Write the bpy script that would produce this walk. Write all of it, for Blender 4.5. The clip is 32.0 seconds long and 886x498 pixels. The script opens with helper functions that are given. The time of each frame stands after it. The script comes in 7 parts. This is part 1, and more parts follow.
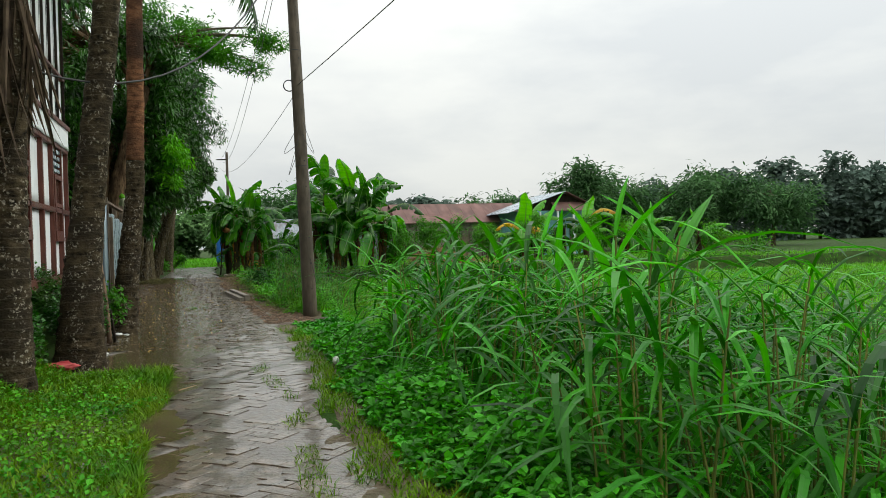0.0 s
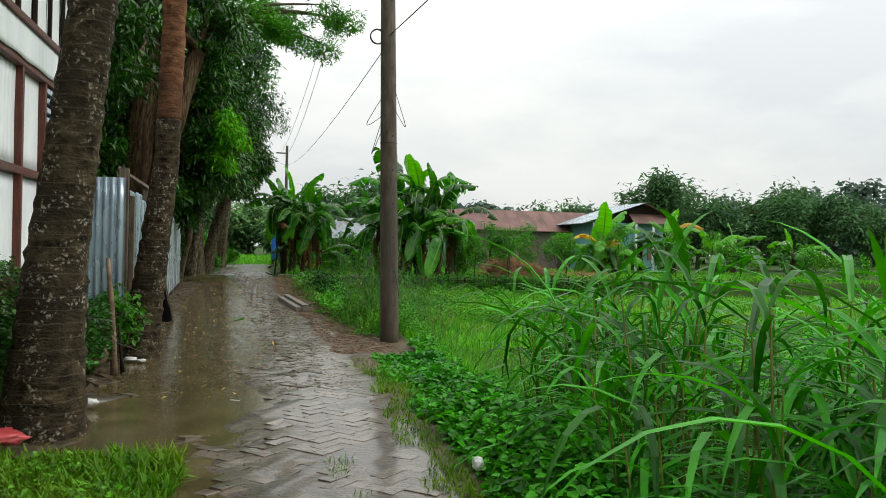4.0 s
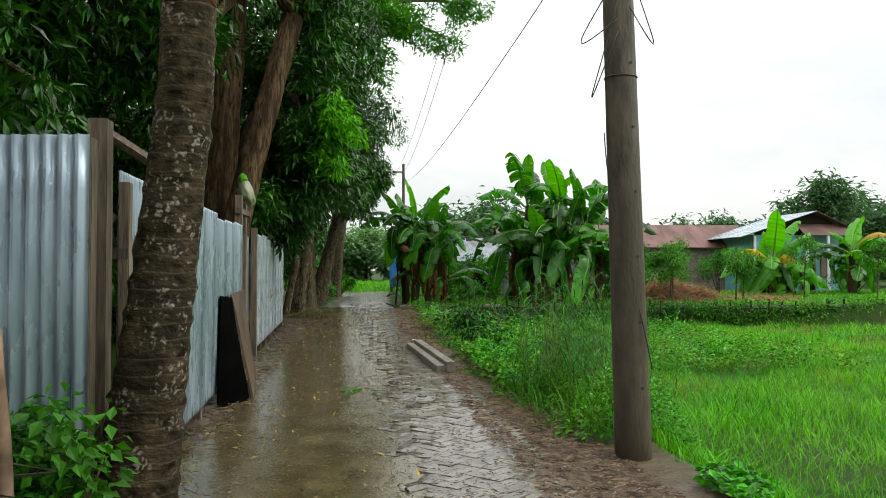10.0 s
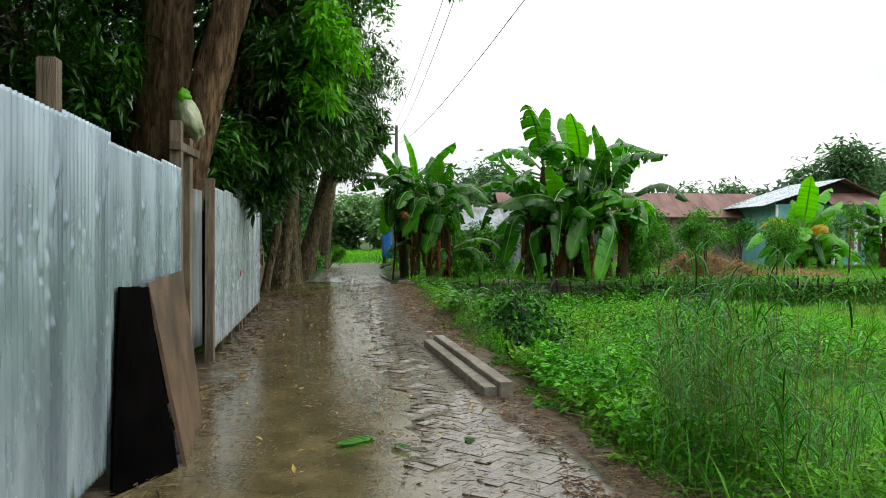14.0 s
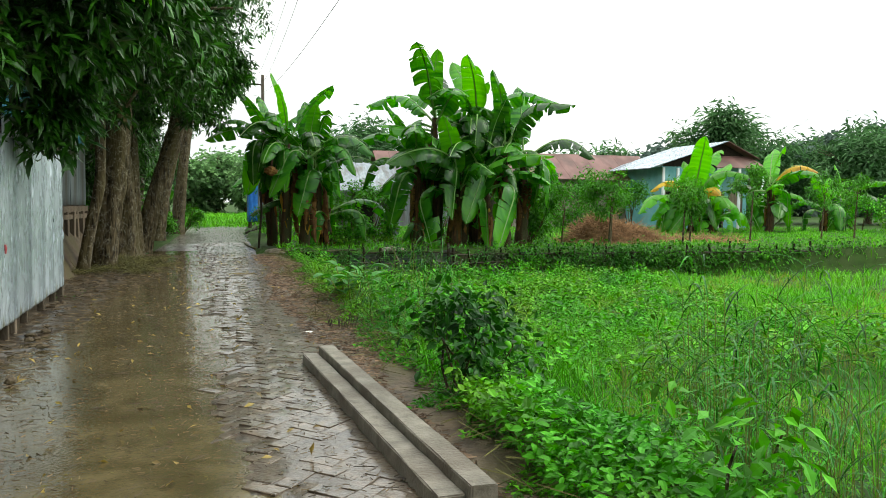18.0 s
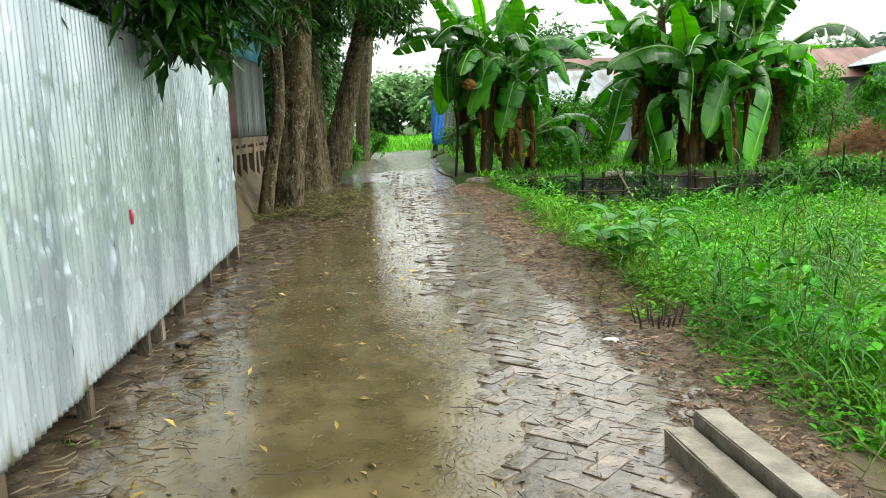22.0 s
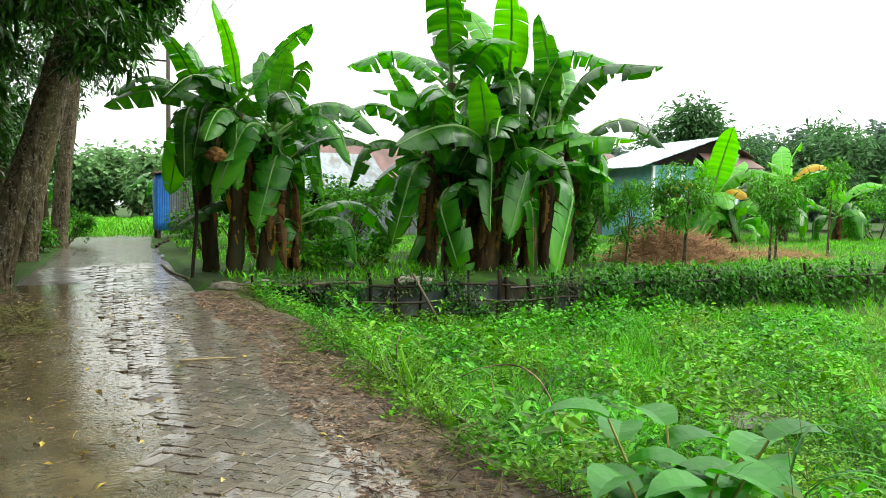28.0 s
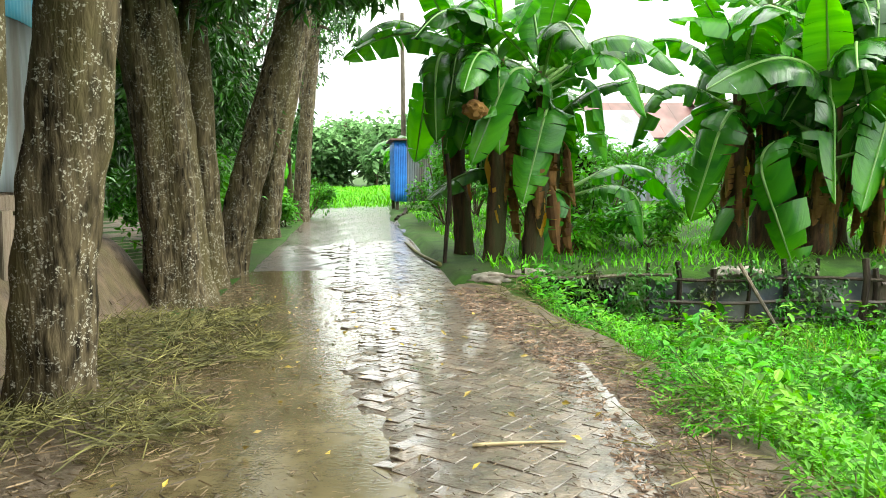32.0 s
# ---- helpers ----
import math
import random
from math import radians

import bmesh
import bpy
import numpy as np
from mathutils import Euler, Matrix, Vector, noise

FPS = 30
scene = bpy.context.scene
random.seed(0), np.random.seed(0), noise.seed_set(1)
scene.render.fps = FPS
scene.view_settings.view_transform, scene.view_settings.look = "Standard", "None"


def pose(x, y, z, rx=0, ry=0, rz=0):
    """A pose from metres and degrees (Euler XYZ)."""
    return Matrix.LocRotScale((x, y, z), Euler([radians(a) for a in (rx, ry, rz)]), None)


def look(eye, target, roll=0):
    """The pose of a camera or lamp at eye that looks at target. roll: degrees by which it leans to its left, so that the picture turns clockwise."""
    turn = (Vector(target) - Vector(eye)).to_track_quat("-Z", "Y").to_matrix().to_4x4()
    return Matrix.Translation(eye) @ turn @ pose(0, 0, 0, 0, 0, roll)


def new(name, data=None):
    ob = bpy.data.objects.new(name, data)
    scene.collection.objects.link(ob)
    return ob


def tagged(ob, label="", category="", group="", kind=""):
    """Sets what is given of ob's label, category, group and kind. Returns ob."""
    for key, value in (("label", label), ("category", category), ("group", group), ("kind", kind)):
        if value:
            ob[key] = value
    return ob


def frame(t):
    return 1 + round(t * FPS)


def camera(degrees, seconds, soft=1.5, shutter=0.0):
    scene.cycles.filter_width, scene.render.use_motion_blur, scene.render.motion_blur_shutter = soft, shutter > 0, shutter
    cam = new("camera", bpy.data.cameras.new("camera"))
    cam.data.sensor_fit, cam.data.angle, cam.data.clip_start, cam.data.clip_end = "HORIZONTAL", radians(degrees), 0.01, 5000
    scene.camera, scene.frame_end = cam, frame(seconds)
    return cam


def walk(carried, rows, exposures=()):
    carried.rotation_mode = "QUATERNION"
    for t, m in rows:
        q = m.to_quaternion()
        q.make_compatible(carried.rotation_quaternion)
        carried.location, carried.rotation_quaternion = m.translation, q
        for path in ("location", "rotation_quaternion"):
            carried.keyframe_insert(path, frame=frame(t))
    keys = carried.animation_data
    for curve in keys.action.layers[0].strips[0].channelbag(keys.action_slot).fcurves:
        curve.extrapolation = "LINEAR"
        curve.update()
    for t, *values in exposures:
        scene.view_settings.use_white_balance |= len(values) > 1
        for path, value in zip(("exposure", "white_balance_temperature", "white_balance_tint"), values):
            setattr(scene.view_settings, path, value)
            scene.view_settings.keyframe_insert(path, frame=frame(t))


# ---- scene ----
cam = camera(59.66, 32.0, soft=0.9)


def held(x, y, z, yaw, pitch, roll):
    """The carried camera: its place, then degrees to the left, up and leaning."""
    return pose(x, y, z, 90 + pitch, 0, yaw) @ pose(0, 0, 0, 0, 0, roll)


PATH = (
    (0, -0.360, -5.607, 1.415, -17.02, -0.50, -1.66),
    (0.5, -0.365, -5.106, 1.430, -14.58, -0.80, -0.47),
    (1, -0.386, -4.598, 1.431, -12.72, -0.63, 0.52),
    (1.5, -0.384, -4.083, 1.423, -12.79, -1.50, 0.61),
    (2, -0.402, -3.548, 1.426, -11.58, -1.62, 1.11),
    (2.5, -0.418, -3.027, 1.436, -11.52, -1.37, 0.40),
    (3, -0.401, -2.529, 1.438, -9.10, -0.95, 0.15),
    (3.5, -0.375, -2.014, 1.428, -10.60, -0.34, 0.86),
    (5.5, -0.125, -0.136, 1.428, -18.67, 0.24, 0.70),
    (6, -0.100, 0.345, 1.441, -17.35, 0.27, 0.71),
    (6.5, -0.102, 0.826, 1.445, -11.78, 0.79, 1.04),
    (7, -0.120, 1.345, 1.439, -8.87, 1.07, 1.42),
    (7.5, -0.149, 1.796, 1.442, -8.53, 1.10, 1.54),
    (8, -0.199, 2.284, 1.443, -5.17, 1.29, 1.83),
    (8.5, -0.254, 2.740, 1.451, -6.15, 1.26, 1.80),
    (9, -0.306, 3.215, 1.467, -6.12, 0.95, 1.60),
    (9.5, -0.385, 3.690, 1.478, -5.84, 1.07, 0.63),
    (10, -0.421, 4.190, 1.485, -4.83, 1.57, -0.05),
    (10.5, -0.455, 4.652, 1.469, -5.04, 1.83, -0.79),
    (11, -0.474, 5.147, 1.464, -7.90, 1.03, -0.23),
    (11.5, -0.517, 5.627, 1.464, -6.90, 0.31, 0.27),
    (12, -0.526, 6.156, 1.468, -7.97, 0.12, 0.12),
    (12.5, -0.542, 6.633, 1.484, -8.17, -0.03, 0.26),
    (13, -0.607, 7.173, 1.483, -7.98, -0.45, 0.47),
    (13.5, -0.641, 7.641, 1.483, -7.65, -0.97, 0.72),
    (14, -0.691, 8.140, 1.496, -5.78, -0.69, 0.33),
    (14.5, -0.699, 8.572, 1.484, -6.54, -0.61, -0.27),
    (15, -0.701, 9.069, 1.477, -7.35, -0.60, -0.47),
    (15.5, -0.635, 9.526, 1.478, -14.87, -0.98, -0.66),
    (17.5, -0.492, 11.480, 1.440, -15.60, -2.90, 1.71),
    (18, -0.472, 11.956, 1.440, -15.33, -3.35, 0.55),
    (18.5, -0.460, 12.420, 1.445, -8.98, -3.52, -0.19),
    (19, -0.510, 12.910, 1.452, -7.34, -3.86, -0.19),
    (19.5, -0.511, 13.346, 1.456, -7.61, -4.48, -1.47),
    (20, -0.591, 13.840, 1.459, -4.65, -4.35, -1.19),
    (20.5, -0.679, 14.290, 1.444, -4.84, -5.55, -0.32),
    (21, -0.781, 14.731, 1.448, -1.91, -7.78, -0.33),
    (21.5, -0.885, 15.192, 1.471, -1.97, -7.86, -1.00),
    (22, -0.929, 15.637, 1.450, -2.39, -9.30, -2.09),
    (22.5, -1.023, 16.062, 1.434, -2.65, -9.80, -0.93),
    (23, -1.083, 16.467, 1.444, -5.10, -9.95, -1.20),
    (23.5, -1.086, 16.849, 1.454, -4.67, -10.32, -0.85),
    (24, -1.093, 17.308, 1.442, -4.95, -10.42, -0.15),
    (24.5, -1.040, 17.774, 1.414, -6.08, -11.22, 0.08),
    (25, -1.023, 18.191, 1.422, -5.60, -11.07, 0.62),
    (25.5, -0.997, 18.577, 1.437, -6.94, -10.13, -0.31),
    (27.5, -1.009, 19.901, 1.426, -11.79, -3.33, 0.50),
    (28, -0.962, 20.313, 1.433, -22.78, -3.02, 0.73),
    (28.5, -0.884, 20.710, 1.435, -24.42, -3.57, 0.84),
    (29, -0.846, 21.125, 1.440, -24.91, -3.82, 0.59),
    (29.5, -0.781, 21.525, 1.443, -25.18, -4.18, -0.41),
    (30, -0.812, 21.926, 1.441, -20.23, -4.41, -0.12),
    (30.5, -0.875, 22.334, 1.434, -14.15, -5.33, -0.53),
    (31, -0.905, 22.781, 1.440, -8.04, -6.15, -0.23),
    (31.5, -1.000, 23.206, 1.445, -6.96, -5.68, 0.14),
    (32, -1.058, 23.684, 1.455, -6.46, -5.62, -0.44),
)
walk(cam, [(row[0], held(*row[1:])) for row in PATH],
     exposures=[(t, stops, 6600, 5 if t < 16 else 2) for t, stops in ((0, -0.2), (3, -0.1), (6, -0.15), (9, 0.0), (12, 0.18), (15, 0.18), (17.5, 0.35), (19, 0.65), (21, 0.95), (24, 1.2), (25.5, 1.2), (28, 0.95), (30, 0.95), (31, 1.68), (32, 1.8))])

# ---- light: an overcast rainy sky ----
world = bpy.data.worlds.new("overcast")
scene.world = world
world.use_nodes = True
wn, wl = world.node_tree.nodes, world.node_tree.links
wn.clear()
w_out, w_bg = wn.new("ShaderNodeOutputWorld"), wn.new("ShaderNodeBackground")
w_sky = wn.new("ShaderNodeTexSky")
w_sky.sky_type, w_sky.sun_disc = "NISHITA", False
w_sky.sun_elevation, w_sky.sun_rotation = radians(40), radians(98)
w_tc, w_sep = wn.new("ShaderNodeTexCoord"), wn.new("ShaderNodeSeparateXYZ")
w_noise, w_ramp = wn.new("ShaderNodeTexNoise"), wn.new("ShaderNodeValToRGB")
w_noise.inputs["Scale"].default_value, w_noise.inputs["Detail"].default_value = 2.2, 6
w_noise.inputs["Roughness"].default_value = 0.55
w_ramp.color_ramp.elements[0].position, w_ramp.color_ramp.elements[1].position = 0.36, 0.58
w_ramp.color_ramp.elements[0].color = (0.80, 0.82, 0.86, 1)
w_ramp.color_ramp.elements[1].color = (1.0, 1.0, 1.0, 1)
w_map = wn.new("ShaderNodeMapping")
w_map.inputs["Scale"].default_value = (1, 1, 3.0)
w_grad = wn.new("ShaderNodeMapRange")
w_grad.inputs["From Min"].default_value, w_grad.inputs["From Max"].default_value = 0.0, 1.0
w_grad.inputs["To Min"].default_value, w_grad.inputs["To Max"].default_value = 0.88, 2.3
w_mul = wn.new("ShaderNodeVectorMath")
w_mul.operation = "SCALE"
w_mix = wn.new("ShaderNodeMix")
w_mix.data_type = "RGBA"
w_mix.inputs[0].default_value = 0.93
w_dim = wn.new("ShaderNodeVectorMath")
w_dim.operation = "SCALE"
w_dim.inputs["Scale"].default_value = 0.1
wl.new(w_tc.outputs["Generated"], w_map.inputs["Vector"])
wl.new(w_map.outputs["Vector"], w_noise.inputs["Vector"])
wl.new(w_noise.outputs["Fac"], w_ramp.inputs["Fac"])
wl.new(w_tc.outputs["Generated"], w_sep.inputs["Vector"])
wl.new(w_sep.outputs["Z"], w_grad.inputs["Value"])
wl.new(w_ramp.outputs["Color"], w_mul.inputs[0])
wl.new(w_grad.outputs["Result"], w_mul.inputs["Scale"])
wl.new(w_sky.outputs["Color"], w_dim.inputs[0])
wl.new(w_dim.outputs["Vector"], w_mix.inputs[6])
wl.new(w_mul.outputs["Vector"], w_mix.inputs[7])
wl.new(w_mix.outputs[2], w_bg.inputs["Color"])
w_bg.inputs["Strength"].default_value = 1.0
wl.new(w_bg.outputs["Background"], w_out.inputs["Surface"])

sun = new("sun", bpy.data.lights.new("sun", "SUN"))
sun.data.energy, sun.data.angle, sun.data.color = 1.2, radians(35), (1.0, 0.97, 0.92)
sun.matrix_world = look((60, 6, 50), (0, 15, 0))

rng = np.random.default_rng(7)


# ---- materials ----
def shader(name, dark, light, scale=6.0, rough=0.6, detail=5.0, bump=0.0, bump_scale=40.0, metal=0.0,
           spread=0.0, stretch=(1, 1, 1), third=None, third_scale=0.7, leafy=0.0, spec=0.5, rough_spread=0.0,
           island=False, coat=0.0):
    """Noise between two colours, a coarser third one for stains, bump, and a shift of value from piece to piece."""
    m = bpy.data.materials.new(name)
    m.use_nodes = True
    n, l = m.node_tree.nodes, m.node_tree.links
    b = n["Principled BSDF"]
    b.inputs["Metallic"].default_value = metal
    b.inputs["Roughness"].default_value = rough
    b.inputs["Specular IOR Level"].default_value = spec
    b.inputs["Coat Weight"].default_value = coat
    b.inputs["Coat Roughness"].default_value = 0.12
    tc, mp = n.new("ShaderNodeTexCoord"), n.new("ShaderNodeMapping")
    mp.inputs["Scale"].default_value = stretch
    l.new(tc.outputs["Object"], mp.inputs["Vector"])
    tex, ramp = n.new("ShaderNodeTexNoise"), n.new("ShaderNodeValToRGB")
    tex.inputs["Scale"].default_value, tex.inputs["Detail"].default_value = scale, detail
    l.new(mp.outputs["Vector"], tex.inputs["Vector"])
    ramp.color_ramp.elements[0].position, ramp.color_ramp.elements[1].position = 0.32, 0.68
    ramp.color_ramp.elements[0].color, ramp.color_ramp.elements[1].color = (*dark, 1), (*light, 1)
    l.new(tex.outputs["Fac"], ramp.inputs["Fac"])
    col = ramp.outputs["Color"]
    if third:
        tex2, ramp2, mix = n.new("ShaderNodeTexNoise"), n.new("ShaderNodeValToRGB"), n.new("ShaderNodeMix")
        tex2.inputs["Scale"].default_value, tex2.inputs["Detail"].default_value = third_scale, 6
        l.new(mp.outputs["Vector"], tex2.inputs["Vector"])
        ramp2.color_ramp.elements[0].position, ramp2.color_ramp.elements[1].position = 0.46, 0.66
        l.new(tex2.outputs["Fac"], ramp2.inputs["Fac"])
        mix.data_type = "RGBA"
        l.new(ramp2.outputs["Color"], mix.inputs[0])
        l.new(col, mix.inputs[6])
        mix.inputs[7].default_value = (*third, 1)
        col = mix.outputs[2]
    if spread:
        rnd, hsv, mr = None, n.new("ShaderNodeHueSaturation"), n.new("ShaderNodeMapRange")
        if island:
            rnd = n.new("ShaderNodeNewGeometry").outputs["Random Per Island"]
        else:
            rnd = n.new("ShaderNodeObjectInfo").outputs["Random"]
        mr.inputs["To Min"].default_value, mr.inputs["To Max"].default_value = 1 - spread, 1 + spread
        l.new(rnd, mr.inputs["Value"])
        l.new(mr.outputs["Result"], hsv.inputs["Value"])
        l.new(col, hsv.inputs["Color"])
        col = hsv.outputs["Color"]
    l.new(col, b.inputs["Base Color"])
    if rough_spread:
        rr = n.new("ShaderNodeMapRange")
        rr.inputs["To Min"].default_value, rr.inputs["To Max"].default_value = max(0.03, rough - rough_spread), rough + rough_spread
        l.new(tex.outputs["Fac"], rr.inputs["Value"])
        l.new(rr.outputs["Result"], b.inputs["Roughness"])
    if bump:
        bt, bp = n.new("ShaderNodeTexNoise"), n.new("ShaderNodeBump")
        bt.inputs["Scale"].default_value, bt.inputs["Detail"].default_value = bump_scale, 5
        l.new(mp.outputs["Vector"], bt.inputs["Vector"])
        bp.inputs["Strength"].default_value, bp.inputs["Distance"].default_value = bump, 0.02
        l.new(bt.outputs["Fac"], bp.inputs["Height"])
        l.new(bp.outputs["Normal"], b.inputs["Normal"])
    if leafy:
        tr, add = n.new("ShaderNodeBsdfTranslucent"), n.new("ShaderNodeMixShader")
        gain = n.new("ShaderNodeHueSaturation")
        gain.inputs["Value"].default_value, gain.inputs["Saturation"].default_value = 1.5, 1.1
        l.new(col, gain.inputs["Color"])
        l.new(gain.outputs["Color"], tr.inputs["Color"])
        add.inputs[0].default_value = leafy
        l.new(b.outputs["BSDF"], add.inputs[1])
        l.new(tr.outputs["BSDF"], add.inputs[2])
        l.new(add.outputs["Shader"], n["Material Output"].inputs["Surface"])
    return m


def spotted(mat, colour, scale, size, amount=0.9, ring=0.0, ring_scale=9.0, ring_colour=(0.02, 0.015, 0.012), patch_at=0.47):
    """Lays lichen-like spots, and on palms dark leaf scars, over a material's colour."""
    n, l = mat.node_tree.nodes, mat.node_tree.links
    b = n["Principled BSDF"]
    src = b.inputs["Base Color"].links[0].from_socket
    tc = n.new("ShaderNodeTexCoord")
    warp, add = n.new("ShaderNodeTexNoise"), n.new("ShaderNodeVectorMath")
    warp.inputs["Scale"].default_value = scale * 0.7
    add.operation = "MULTIPLY_ADD"
    add.inputs[1].default_value = (0.10, 0.10, 0.10)
    l.new(tc.outputs["Object"], warp.inputs["Vector"])
    l.new(warp.outputs["Color"], add.inputs[0])
    l.new(tc.outputs["Object"], add.inputs[2])
    vo, th = n.new("ShaderNodeTexVoronoi"), n.new("ShaderNodeMapRange")
    vo.inputs["Scale"].default_value = scale
    l.new(add.outputs["Vector"], vo.inputs["Vector"])
    th.inputs["From Min"].default_value, th.inputs["From Max"].default_value = size, size * 0.25
    l.new(vo.outputs["Distance"], th.inputs["Value"])
    patch, pm = n.new("ShaderNodeTexNoise"), n.new("ShaderNodeMapRange")
    patch.inputs["Scale"].default_value = scale * 0.22
    l.new(tc.outputs["Object"], patch.inputs["Vector"])
    pm.inputs["From Min"].default_value, pm.inputs["From Max"].default_value = patch_at, patch_at + 0.10
    l.new(patch.outputs["Fac"], pm.inputs["Value"])
    mul = n.new("ShaderNodeMath")
    mul.operation = "MULTIPLY"
    l.new(th.outputs["Result"], mul.inputs[0])
    l.new(pm.outputs["Result"], mul.inputs[1])
    amt = n.new("ShaderNodeMath")
    amt.operation = "MULTIPLY"
    amt.inputs[1].default_value = amount
    l.new(mul.outputs[0], amt.inputs[0])
    if ring:
        wv, rm, dk = n.new("ShaderNodeTexWave"), n.new("ShaderNodeMapRange"), n.new("ShaderNodeMix")
        wv.wave_type, wv.bands_direction, wv.wave_profile = "BANDS", "Z", "SAW"
        wv.inputs["Scale"].default_value, wv.inputs["Distortion"].default_value = ring_scale, 1.6
        wv.inputs["Detail Scale"].default_value = 1.2
        l.new(tc.outputs["Object"], wv.inputs["Vector"])
        rm.inputs["From Min"].default_value, rm.inputs["From Max"].default_value = 0.86, 1.0
        rm.inputs["To Max"].default_value = ring
        l.new(wv.outputs["Fac"], rm.inputs["Value"])
        dk.data_type = "RGBA"
        l.new(rm.outputs["Result"], dk.inputs[0])
        l.new(src, dk.inputs[6])
        dk.inputs[7].default_value = (*ring_colour, 1)
        src = dk.outputs[2]
    mix = n.new("ShaderNodeMix")
    mix.data_type = "RGBA"
    l.new(amt.outputs[0], mix.inputs[0])
    l.new(src, mix.inputs[6])
    mix.inputs[7].default_value = (*colour, 1)
    l.new(mix.outputs[2], b.inputs["Base Color"])
    return mat


def stained(mat, colour, reach):
    """Algae and splashed mud in ragged runs up from the foot of a sheet."""
    n, l = mat.node_tree.nodes, mat.node_tree.links
    b = n["Principled BSDF"]
    src = b.inputs["Base Color"].links[0].from_socket
    tc, sep, mp = n.new("ShaderNodeTexCoord"), n.new("ShaderNodeSeparateXYZ"), n.new("ShaderNodeMapping")
    mp.inputs["Scale"].default_value = (1, 1, 0.16)
    no, ad, th, mix = n.new("ShaderNodeTexNoise"), n.new("ShaderNodeMath"), n.new("ShaderNodeMapRange"), n.new("ShaderNodeMix")
    no.inputs["Scale"].default_value, no.inputs["Detail"].default_value = 9, 6
    l.new(tc.outputs["Object"], sep.inputs[0])
    l.new(tc.outputs["Object"], mp.inputs["Vector"])
    l.new(mp.outputs["Vector"], no.inputs["Vector"])
    ad.operation = "MULTIPLY_ADD"
    ad.inputs[1].default_value = -reach * 2.6
    l.new(no.outputs["Fac"], ad.inputs[0])
    l.new(sep.outputs["Z"], ad.inputs[2])
    th.inputs["From Min"].default_value, th.inputs["From Max"].default_value = -reach * 1.0, -reach * 1.55
    l.new(ad.outputs[0], th.inputs["Value"])
    mix.data_type = "RGBA"
    l.new(th.outputs["Result"], mix.inputs[0])
    l.new(src, mix.inputs[6])
    mix.inputs[7].default_value = (*colour, 1)
    l.new(mix.outputs[2], b.inputs["Base Color"])
    return mat


